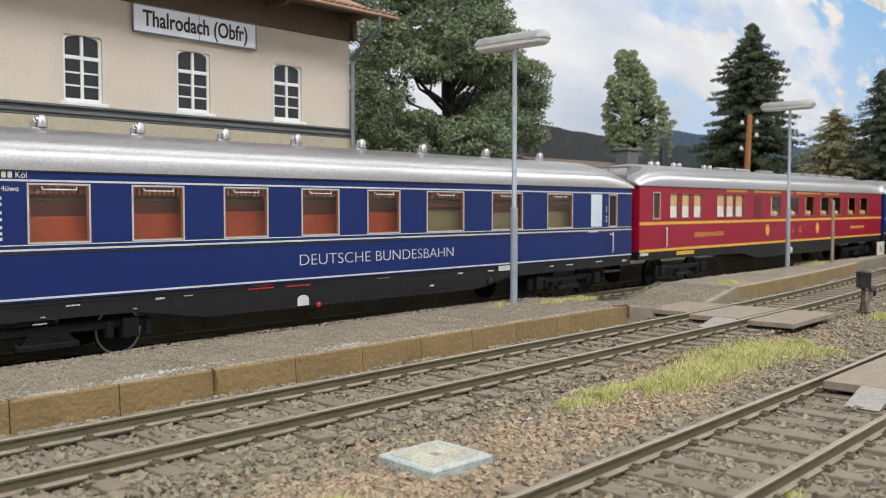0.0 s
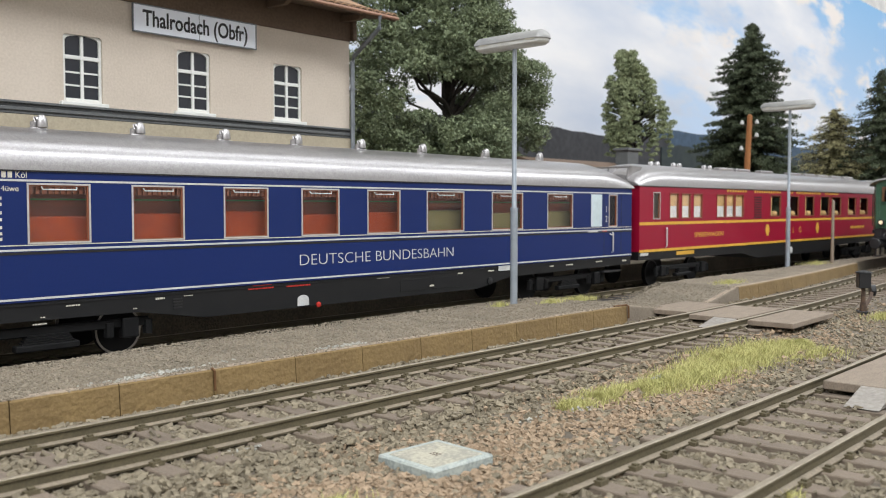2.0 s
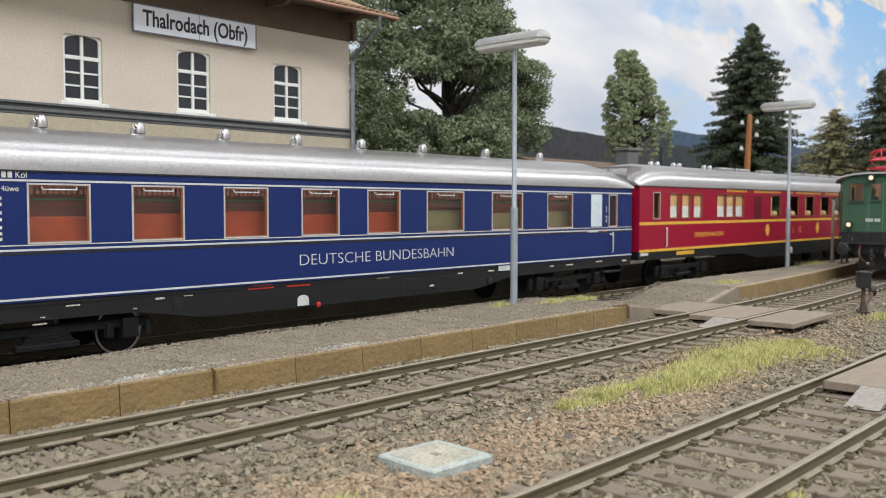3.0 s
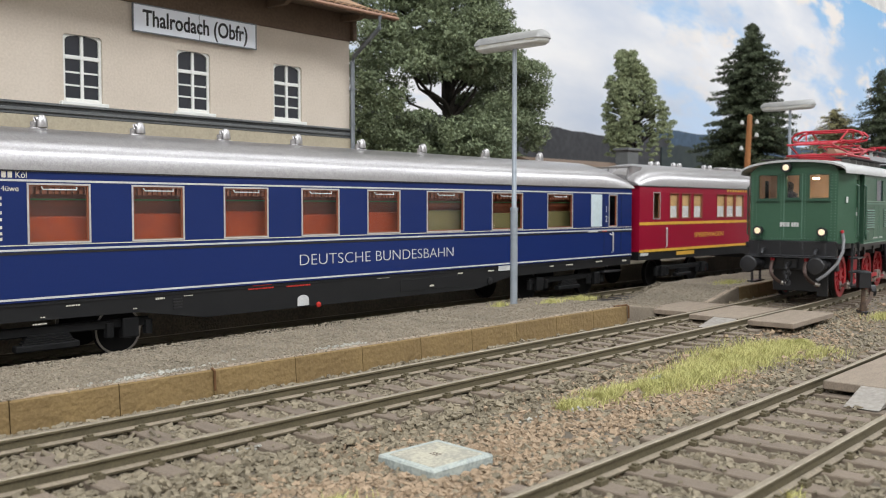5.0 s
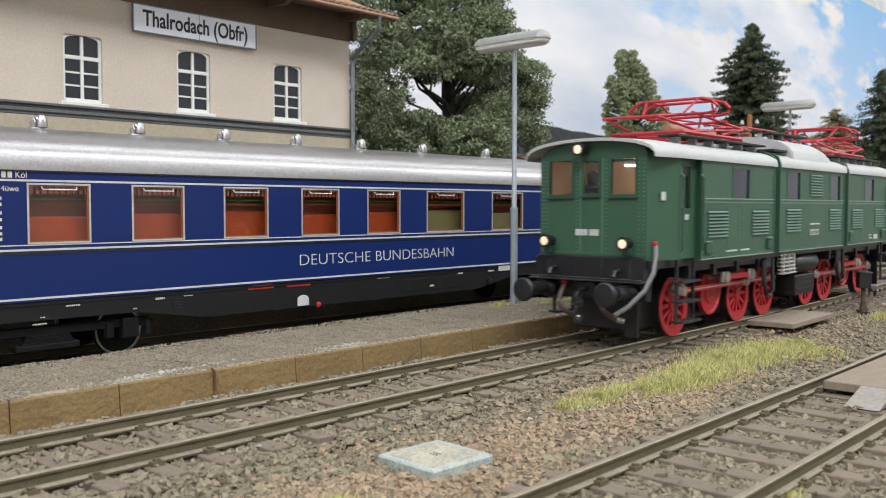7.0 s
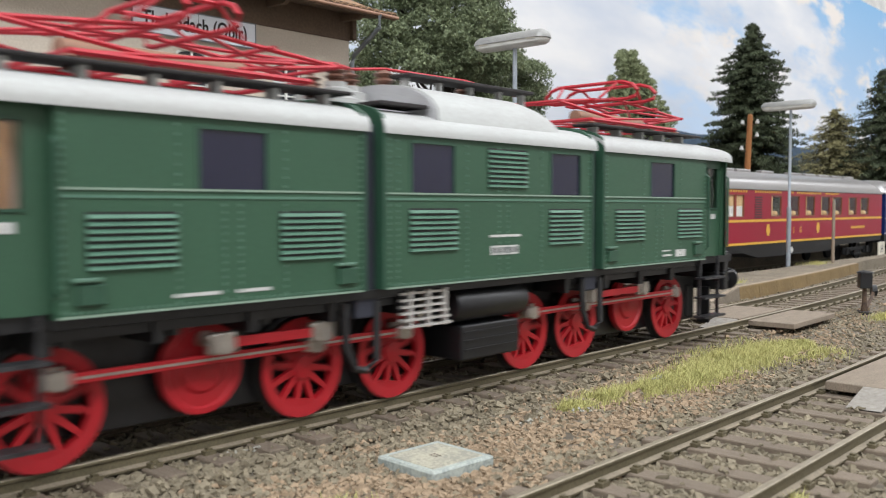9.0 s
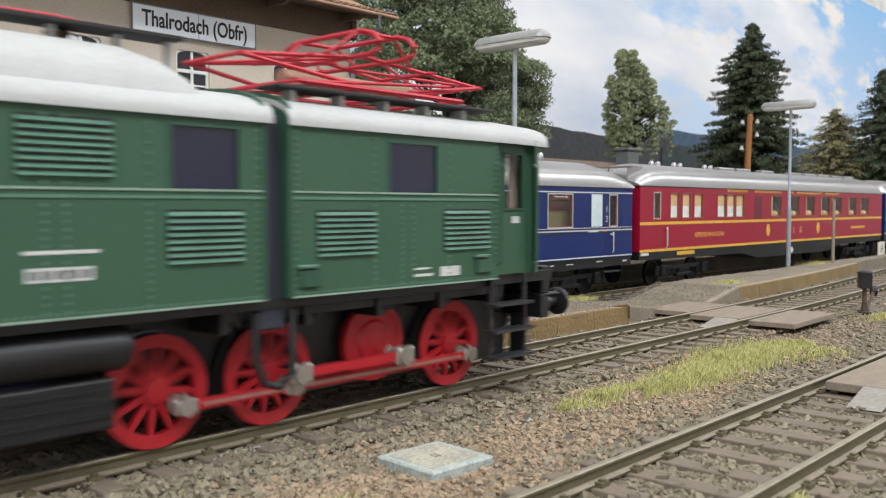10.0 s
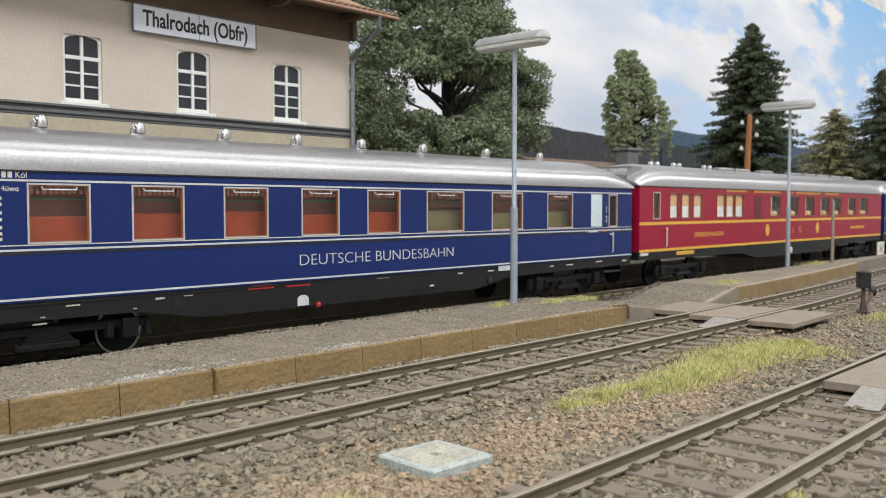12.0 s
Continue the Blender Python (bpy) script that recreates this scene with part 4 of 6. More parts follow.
    lettering("coach_lettering", "Köl", 0.155, (6.155, -1.432, 3.06), M_CREAM, t, width=0.18)
    lettering("coach_lettering", "4üwe", 0.13, (5.97, -1.432, 2.84), M_CREAM, t, width=0.28)
    bm = B()
    bars(bm, 5.14, 3.06, [0.07] * 9, 0.105, -1.431)
    for k, (z, wd) in enumerate(((2.82, 0.45), (2.70, 0.1), (2.60, 0.12), (2.46, 0.3), (2.35, 0.15), (2.22, 0.28), (2.12, 0.26), (2.03, 0.25))):
        bars(bm, 5.66, z, [0.045] * 3 if k else [0.045] * 1, 0.05, -1.431, 0.02)
    tagged(part("side_inscription_bars", bm, M_CREAM, t, "small pale inscriptions"), kind="stuff")
    bm = B()
    for x, z, w, h in ((6.84, 0.87, 0.4, 0.03), (6.42, 0.71, 0.15, 0.025), (6.26, 0.60, 0.4, 0.025), (8.1, 0.72, 0.12, 0.025), (8.53, 0.86, 0.3, 0.045), (9.12, 0.88, 0.3, 0.02),
                       (14.13, 0.92, 0.56, 0.06), (17.0, 0.87, 0.3, 0.04), (17.0, 0.93, 0.12, 0.05), (18.2, 0.87, 0.35, 0.04), (15.95, 0.62, 0.25, 0.05), (21.0, 0.86, 0.3, 0.04), (21.8, 0.86, 0.5, 0.035), (23.4, 0.88, 0.5, 0.04), (24.95, 0.84, 0.35, 0.06)):
        bars(bm, x + w * 0.1, z, [0.022 + 0.02 * ((q * 7) % 3) for q in range(max(2, int(w * 0.8 / 0.055)))], h * 0.8, -1.405, 0.012)
    tagged(part("skirt_inscription_bars", bm, M_CREAM, t, "small pale inscriptions on the skirt"), kind="stuff")
    bm = B()
    for x, z, w, h in ((10.72, 0.955, 0.5, 0.035), (10.61, 0.90, 0.66, 0.035), (11.58, 0.895, 0.70, 0.04), (23.75, 1.80 + 0.02, 0.3, 0.035)):
        bars(bm, x, z, [0.02 + 0.022 * ((q * 5) % 3) for q in range(int(w / 0.055))], h * 0.8, -1.405 if z < 1.5 else -1.432, 0.012)
    tagged(part("red_inscription_bars", bm, M_REDMARK, t, "small red inscriptions"), kind="stuff")
    part("white_marker_plate", box(B(), 22.95, 23.5, -1.437, -1.4302, 1.81, 1.85), M_WHITE, t)
    part("destination_plate", box(B(), 18.66, 19.15, -1.425, -1.405, 0.86, 1.0, 0.004), M_WHITE, t, "small white plate")
    bm = B()
    prism_y(bm, [(12.02 + 0.15 * math.cos(a), 0.60 + 0.10 * math.sin(a)) for a in np.linspace(0, math.pi, 9)] + [(11.87, 0.47), (12.17, 0.47)], -1.415, -1.4)
    part("white_emblem", bm, M_WHITE, t, "white arched marking")
    part("brake_knob", lathe(B(), [(0.02, 0), (0.06, 0.0), (0.06, 0.03), (0.02, 0.04)], Matrix.Translation((12.44, -1.40, 0.46)) @ Matrix.Rotation(math.pi / 2, 4, "X"), 10), M_REDMARK, t, "small red handle")
    part("skirt_valve", lathe(B(), [(0.02, 0), (0.10, 0.0), (0.10, 0.03), (0.02, 0.04)], Matrix.Translation((18.3, -1.40, 0.62)) @ Matrix.Rotation(math.pi / 2, 4, "X"), 12), M_BLACK, t)
    part("steps", box(B(), 23.9, 24.9, -1.42, -1.1, 0.52, 0.58, 0.01), M_BLACK, t)
    gangway(t, X1)
    return t


def gangway(t, x):
    bm = B()
    for k in range(3):
        box(bm, x + 0.05 + 0.1 * k, x + 0.12 + 0.1 * k, -0.65, 0.65, 1.0, 3.1, 0.02)
    part("gangway_bellows", bm, M_DUCT, t, "black gangway bellows")
    for s in (-0.87, 0.87):
        part("buffer", lathe(B(), [(0.05, 0), (0.09, 0.0), (0.09, 0.2), (0.22, 0.22), (0.22, 0.25), (0.05, 0.26)],
                             Matrix.Translation((x, s, 1.05)) @ Matrix.Rotation(math.pi / 2, 4, "Y"), 12), M_BLACK, t)


M_BLIND = mat("white_blind", (0.86, 0.85, 0.80), 0.7, scale=3)
M_REDFR = mat("red_window_frame", (0.30, 0.05, 0.04), 0.45, scale=4)


def red_coach():
    X0, X1 = 26.0, 51.3
    t = thing("red_dining_coach", "crimson red dining coach with yellow lining and silver roof", "railway coach", 0, 7.03, 0.10)
    wins = [(28.05, 28.66), (28.91, 29.54), (29.8, 30.46), (31.66, 32.37), (32.47, 33.17), (33.27, 33.99), (36.63, 37.7), (38.5, 39.7), (40.44, 41.54), (42.32, 43.5), (43.78, 45.1), (46.07, 47.24), (47.84, 49.1)]
    coach_shell(t, X0, X1, M_RED, [(26.92, 27.34), *wins], 2.10, 2.96, [(30.0, 33.0), (39.0, 41.5), (43.5, 46)])
    for a, b in wins:
        coach_window(t, a, b, 2.10, 2.96, M_REDFR, handle=False)
        bright = b < 36
        part("curtain_upper", box(B(), a + 0.04, b - 0.04, -1.372, -1.36, 2.53, 2.94) if bright else box(B(), a + 0.04, a + 0.28, -1.372, -1.36, 2.1, 2.94), M_CURTAIN, t, "drawn cream curtain")
        if bright:
            part("curtain_lower", box(B(), a + 0.04, b - 0.04, -1.372, -1.36, 2.11, 2.52), M_BLIND, t, "white lower window blind")
        else:
            lp = B()
            lathe(lp, [(0.03, 0), (0.12, 0.0), (0.16, 0.12), (0.12, 0.22), (0.03, 0.24)], Matrix.Translation((b - 0.35, -1.25, 2.08)), 10)
            part("table_lamp", lp, M_CURTAIN, t, "small cream table lamp")
    coach_window(t, 26.92, 27.34, 2.10, 2.96, handle=False)
    lining(t, X0, X1, (1.93,), M_YELLOW, 0.10)
    lining(t, X0, X1, (1.02,), M_YELLOW, 0.09)
    part("tables_and_seats", box(B(), 36.2, 50.0, -1.2, 0.9, 1.12, 1.95, 0.03), M_WOOD, t, "brown table and seat block")
    part("kitchen_wall", box(B(), 27.6, 35.8, -0.9, -0.85, 1.12, 3.1), M_CURTAIN, t)
    bm = B()
    for k in range(9):
        box(bm, 35.0, 35.7, -1.44, -1.43, 2.05 + k * 0.10, 2.10 + k * 0.10)
    part("grille", bm, M_BLACK, t, "dark louvred grille")
    bm = B()
    prism_y(bm, [(X0, 1.0), (X0, 0.72), (34.0, 0.66), (35.4, 0.42), (43.5, 0.42), (44.8, 0.66), (X1, 0.72), (X1, 1.0)], -1.40, 1.40)
    part("underframe_skirt", bm, M_SKIRT, t, "black underframe skirt")
    bogie(t, 29.4, drop=0.10)
    bogie(t, 48.0, drop=0.10)
    for x in (28.4, 28.85, 30.05, 30.5, 32.5, 33.0):
        roof_vent(t, x, -0.43, -0.10)
    for x in (33.6, 35.2, 37.6, 40.8, 42.6, 44.4, 46.2, 48.0):
        part("roof_duct", box(B(), x, x + 1.3, -0.60, -0.30, 3.90, 4.06, 0.04), M_SILVER, t, "low silver roof duct")
    lettering("dining_lettering", "SPEISEWAGEN", 0.235, (31.05, -1.432, 1.40), M_YELLOW, t, width=2.35)
    for x, c in ((38.35, "D"), (39.1, "S"), (39.9, "G")):
        lettering("company_letter", c, 0.36, (x, -1.432, 1.36), M_YELLOW, t)
    bm = B()
    for x, n in ((32.5, 8), (35.0, 12), (38.4, 3), (39.4, 13), (42.9, 8)):
        bars(bm, x, 3.06, [0.13] * n, 0.09, -1.431, 0.10)
    bars(bm, 46.5, 1.42, [0.18] * 9, 0.12, -1.431, 0.05)
    tagged(part("cantrail_lettering_bars", bm, M_YELLOW, t, "small yellow lettering under the roof"), kind="stuff")
    for x in (36.35, 42.0):
        bm = B()
        lathe(bm, [(0.02, 0), (0.2, 0.0), (0.2, 0.006), (0.02, 0.008)], Matrix.Translation((x, -1.43, 1.53)) @ Matrix.Rotation(math.pi / 2, 4, "X"), 14)
        box(bm, x - 0.12, x + 0.12, -1.437, -1.43, 1.30, 1.77)
        part("emblem", bm, M_YELLOW, t, "gold crest on the side")
    part("door_handrail", tube(B(), [(27.75, -1.47, 1.78), (27.75, -1.49, 1.74), (27.75, -1.49, 1.15), (27.75, -1.45, 1.1)], 0.03, 6), M_ALU, t, "silver door handrail")
    part("yellow_plate", box(B(), 28.6, 29.9, -1.412, -1.4, 0.80, 0.93), M_YELLOW, t, "small yellow plate")
    part("white_buffer_cap", box(B(), 26.1, 26.6, -1.425, -1.40, 0.86, 0.95), M_WHITE, t)
    # spoilers at the roof end and a lamp
    bm = B()
    for s in (-1.0, -0.25, 0.5):
        prism_y(bm, [(25.92, 3.42), (26.0, 3.80), (26.12, 3.86), (26.9, 3.84), (26.5, 3.5)], s, s + 0.05)
    box(bm, 25.95, 26.12, -1.0, 0.55, 3.78, 3.84)
    part("roof_end_brackets", bm, M_SILVER, t, "silver roof end brackets")
    part("white_valve", lathe(B(), [(0.03, 0), (0.14, 0.0), (0.14, 0.05), (0.03, 0.06)], Matrix.Translation((38.9, -1.40, 0.62)) @ Matrix.Rotation(math.pi / 2, 4, "X"), 12), M_WHITE, t)
    gangway(t, X1)
    return t


def third_coach():
    X0, X1 = 51.9, 77.0
    t = thing("second_blue_coach", "dark blue coach coupled behind the dining coach", "railway coach", 0, 7.03, 0.10)
    wins = [(53.4 + k * 2.0, 54.6 + k * 2.0) for k in range(10)]
    coach_shell(t, X0, X1, M_BLUE, wins, 1.99, 2.93, [])
    for a, b in wins:
        coach_window(t, a, b, 1.99, 2.93, handle=False)
    lining(t, X0, X1, (1.865, 1.05), M_WHITE)
    part("underframe_skirt", box(B(), X0, X1, -1.40, 1.40, 0.55, 1.0), M_SKIRT, t)
    bogie(t, 55.0, drop=0.10)
    bogie(t, 73.0, drop=0.10)


M_WOODDK = mat("dark_corridor_wood", (0.32, 0.075, 0.035), 0.6, scale=2, fine=20)


# ---- trees ----
def leaf_cloud(rng, centres, count, leaf, droop=0.0):
    """Many small leaf quads round the given (x, y, z, radius) centres."""
    cs = np.array(centres)
    wts = cs[:, 3] ** 2
    q = cs[rng.choice(len(cs), count, p=wts / wts.sum())]

    def unit(v):
        return v / (np.linalg.norm(v, axis=1, keepdims=True) + 1e-9)
    d = unit(rng.normal(size=(count, 3)))
    mid = q[:, :3] + d * q[:, 3:] * rng.uniform(0.45, 1.08, (count, 1)) * np.array((1.1, 1.1, 0.62))
    u = unit(rng.normal(size=(count, 3)) - np.array((0, 0, droop)))
    v = unit(np.cross(u, rng.normal(size=(count, 3))))
    a = leaf * rng.uniform(0.6, 1.4, (count, 1))
    verts = np.stack([mid - u * a * 0.5, mid + v * a * 0.3, mid + u * a * 0.6, mid - v * a * 0.3], 1).reshape(-1, 3)
    return verts, np.arange(4 * count).reshape(-1, 4)


def leaf_mesh(name, verts, faces, material, parent, label):
    me = bpy.data.meshes.new(name)
    me.from_pydata((verts * S).tolist(), [], faces.tolist())
    me.materials.append(material)
    ob = new(name, me)
    ob.parent = parent
    return tagged(ob, label)


def limb(bm, p0, p1, r0, r1, rng, n=5, wob=0.2):
    p0, p1 = Vector(p0), Vector(p1)
    pts = [p0.lerp(p1, k / n) + (Vector(rng.normal(size=3)) * wob * (0 < k < n)) for k in range(n + 1)]
    tube(bm, pts, [r0 + (r1 - r0) * k / n for k in range(n + 1)], 7)


def oak():
    rng = np.random.default_rng(11)
    x, y = 29.2, 17.0
    t = thing("oak_tree", "large dark green broadleaf tree with gnarled trunk", "tree", x, y, -0.2)
    bm = B()
    limb(bm, (0, 0, 0), (0.1, 0, 13.5), 0.52, 0.12, rng, 9, 0.14)
    heads = [(-5.2, 0, 5.0, 1.9), (-3.6, -0.6, 7.6, 1.9), (-4.6, 0.4, 9.4, 1.7), (-2.4, 0.2, 10.5, 2.1), (-1.2, -0.5, 12.6, 2.4), (1.0, 0.3, 11.6, 2.4),
             (2.6, 0.0, 13.2, 2.2), (0.2, 0.6, 15.0, 2.4), (-2.4, 0.0, 14.2, 1.9), (3.4, -0.4, 10.2, 1.9), (2.2, 0.3, 8.9, 1.4), (4.9, 0.2, 8.9, 1.6), (6.1, 0.0, 9.0, 1.0),
             (3.4, 0.0, 6.7, 1.5), (5.2, -0.2, 6.4, 1.3), (2.0, 0.6, 5.2, 1.6), (4.0, 0.4, 4.6, 1.5), (-2.8, 0.2, 5.1, 1.7), (-1.0, -0.3, 4.3, 1.6), (0.6, 0.3, 3.6, 1.6),
             (-4.8, 0, 6.0, 1.6), (-2.9, 0.5, 9.0, 1.7), (1.5, 0.5, 10.0, 1.8), (3.0, 0.3, 8.0, 1.6), (1.9, 0.2, 7.2, 1.1), (-0.5, 0.5, 11.0, 2.0), (4.2, 0.3, 11.5, 1.5),
             (5.8, 0.2, 7.6, 1.0), (-0.2, 0.6, 5.8, 1.3), (1.2, 0.4, 4.6, 1.6), (-3.6, 0.6, 11.8, 1.7), (1.6, 0.4, 16.0, 1.8), (-1.6, 0.3, 16.2, 1.7), (-4.0, 0.0, 3.6, 1.6), (-2.0, 0, 3.0, 1.5), (2.8, 0, 3.2, 1.5), (3.2, 0.4, 15.2, 1.3), (-0.6, 0, 9.3, 1.6), (-5.4, 0.4, 7.4, 1.0),
             (0.8, -1.3, 6.0, 1.3), (1.6, -1.5, 8.8, 1.3), (0.2, -1.6, 10.4, 1.4), (-1.2, -1.5, 9.6, 1.3), (2.2, -1.2, 6.6, 1.2), (-0.4, -1.6, 4.6, 1.4), (1.8, -1.4, 4.2, 1.4), (5.6, 0.1, 9.8, 0.9), (6.0, 0.0, 8.0, 0.9), (0.1, -1.8, 5.5, 1.3), (-1.2, -1.5, 5.6, 1.2), (0.4, -1.7, 9.1, 1.2), (1.4, -1.5, 7.0, 0.9), (-2.4, -0.8, 8.6, 1.2)]
    heads = [(hx * (0.72 if hx > 0 and hz > 9.5 else 0.95), hy, hz, r * (0.85 if hz > 9.5 else 1.0)) for hx, hy, hz, r in heads]
    for hx, hy, hz, r in heads:
        z0 = min(12.5, max(2.5, hz - 2.2))
        limb(bm, (0.05, 0, z0), (hx, hy, hz), 0.10, 0.03, rng, 5, 0.18)
    part("trunk", bm, M_BARK, t, "dark bark trunk and limbs", smooth=True)
    sub = []
    for hx, hy, hz, r in heads:
        for _ in range(int(30 * r)):
            d = rng.normal(size=3)
            d /= np.linalg.norm(d)
            q = (hx + d[0] * r * 0.85, hy + d[1] * r * 0.85, hz + d[2] * r * 0.7, rng.uniform(0.28, 0.55))
            gap = (-1.8 < 0.67 * q[0] - 0.74 * q[1] < -0.2 and 6.6 < q[2] < 8.3) or (0.9 < q[0] < 2.3 and 7.7 < q[2] < 8.5)
            if not gap:
                sub.append(q)
    v, f = leaf_cloud(rng, sub, 300000, 0.115)
    leaf_mesh("crown", v, f, M_OAK, t, "dense dark green leaf clumps")


def birch():
    rng = np.random.default_rng(12)
    t = thing("birch_tree", "pale green drooping birch tree", "tree", 50.0, 20.0, -0.2)
    bm = B()
    limb(bm, (0.3, 0, 0), (-0.9, 0, 11.9), 0.35, 0.08, rng, 6, 0.15)
    sub = []
    for k in range(95):
        h = rng.uniform(7.3, 12.3)
        wide = 0.3 + 1.85 * (1 - ((h - 7.3) / 5.2) ** 1.7)
        lean = 0.55 - 1.5 * (h - 7.3) / 5.0
        a = rng.uniform(0, 2 * np.pi)
        ex, ey = lean + math.cos(a) * wide * rng.uniform(0.35, 1.05), math.sin(a) * wide * rng.uniform(0.35, 1.05)
        limb(bm, (lean * 0.7, 0, h - 1), (ex, ey, h), 0.06, 0.02, rng, 3, 0.1)
        for d in range(rng.integers(4, 9)):
            sub.append((ex + rng.normal() * 0.12, ey + rng.normal() * 0.12, h + 0.2 - d * 0.3, 0.25 - 0.015 * d))
    part("trunk", bm, M_BARK, t, smooth=True)
    v, f = leaf_cloud(rng, sub, 46000, 0.13, droop=1.8)
    leaf_mesh("crown", v, f, M_BIRCH, t, "hanging pale green foliage")


def conifer(name, label, x, y, height, width, material, seed, count, skirt=2.2, form=0.68):
    rng = np.random.default_rng(seed)
    t = thing(name, label, "tree", x, y, -0.2)
    bm = B()
    tube(bm, [(0, 0, 0), (0, 0, height)], [0.3, 0.03], 7)
    sub = []
    h = skirt
    while h < height - 0.2:
        f = (height - h) / (height - skirt)
        R = width * min(f ** form, 2.4 * f + 0.03) * rng.uniform(0.8, 1.1)
        nb = int(9 + 6 * f)
        for k in range(nb):
            a = rng.uniform(0, 2 * np.pi)
            rr = R * rng.uniform(0.55, 1.1)
            dz = rng.uniform(-0.4, 0.2)
            limb(bm, (0, 0, h + 0.15), (math.cos(a) * rr, math.sin(a) * rr, h + dz - 0.12 * rr), 0.05, 0.015, rng, 2, 0.03)
            m = max(2, int(rr / 0.28))
            for q in range(m):
                s = (q + 0.6) / m
                sub.append((math.cos(a) * rr * s, math.sin(a) * rr * s, h + 0.1 + (dz - 0.12 * rr) * s, 0.16 + 0.22 * (1 - s) * f + 0.06))
        h += 0.20 + 0.08 * f
    part("trunk", bm, M_BARK, t, smooth=True)
    v, fc = leaf_cloud(rng, sub, count, 0.17, droop=0.6)
    leaf_mesh("crown", v, fc, material, t, "layered needle branches")
    return t


def grass(name, label, spots, lo, hi, lean=0.35):
    rng = np.random.default_rng(len(spots))
    verts, faces = [], []
    for x, y, z in spots:
        h = rng.uniform(lo, hi)
        a = rng.uniform(0, 2 * np.pi)
        dx, dy = math.cos(a) * h * lean * rng.uniform(0.2, 1.4), math.sin(a) * h * lean * rng.uniform(0.2, 1.4)
        wx, wy = -math.sin(a + 0.6) * 0.006, math.cos(a + 0.6) * 0.006
        k = len(verts)
        verts += [(x - wx, y - wy, z), (x + wx, y + wy, z), (x + dx * 0.4 + wx * 0.7, y + dy * 0.4 + wy * 0.7, z + h * 0.6), (x + dx * 0.4 - wx * 0.7, y + dy * 0.4 - wy * 0.7, z + h * 0.6), (x + dx, y + dy, z + h)]
        faces += [(k, k + 1, k + 2, k + 3), (k + 3, k + 2, k + 4)]
    me = bpy.data.meshes.new(name)
    me.from_pydata([(x * S, y * S, z * S) for x, y, z in verts], [], faces)
    me.materials.append(M_GRASS)
    return tagged(new(name, me), label, "grass", "", "stuff")


def grasses():
    rng = random.Random(8)
    spots = []
    for _ in range(42000):
        s = rng.random()
        x = 10.2 + 8.4 * s
        mid = -2.45 + 0.12 * math.sin(x * 1.3)
        w = 0.16 + 0.55 * s ** 0.8 if s < 0.93 else 0.8 * (1 - s) / 0.07
        y = mid + rng.gauss(0, 0.62) * w
        if noise.noise((x * 1.6, y * 2.2, 3)) < -0.2 - 0.2 * s or rng.random() > 0.3 + 1.2 * s:
            continue
        spots.append((x, y, ground_z(x, y) - 0.01))
    grass("grass_strip", "yellow-green static grass strip beside the track", spots, 0.05, 0.18, 0.75)
    tufts = []
    for cx, cy, cz, r, n in ((5.35, -3.15, -0.25, 0.22, 260), (18.0, 3.4, 0.2, 0.35, 420), (19.6, 3.7, 0.12, 0.5, 700), (26.5, 2.7, 0.2, 0.6, 500), (16.6, 3.9, 0.2, 0.3, 200), (24.4, -2.5, -0.24, 0.6, 1500), (38.0, 4.2, 0.2, 0.9, 400), (8.3, -6.3, -0.2, 0.15, 80), (10.3, -6.9, -0.22, 0.2, 120)):
        for _ in range(n):
            a, d = rng.uniform(0, 6.283), r * abs(rng.gauss(0, 0.5))
            tufts.append((cx + math.cos(a) * d * 1.6, cy + math.sin(a) * d * 0.6, cz))
    grass("grass_tufts", "small yellow-green grass tufts in gravel", tufts, 0.05, 0.16, 0.7)


def short_post():
    t = thing("platform_post", "short slim tan post on the platform", "post", 39.10, 3.92, 0.19)
    part("shaft", tube(B(), [(0, 0, -0.1), (0, 0, 2.6), (0, 0, 2.7)], [0.07, 0.06, 0.03], 10), M_TANPOST, t, smooth=True)
    t = thing("stop_board", "pale stop board with a dark letter on a post", "sign", 47.6, 4.5, 0.15)
    part("shaft", tube(B(), [(0, 0.05, -0.1), (0, 0.05, 0.7)], 0.05, 8), M_POST, t)
    part("board", box(B(), -0.5, 0.5, -0.03, 0.03, 0.05, 0.70, 0.01), M_CREAM, t)
    lettering("board_letter", "H", 0.55, (0, -0.034, 0.17), M_INK, t)


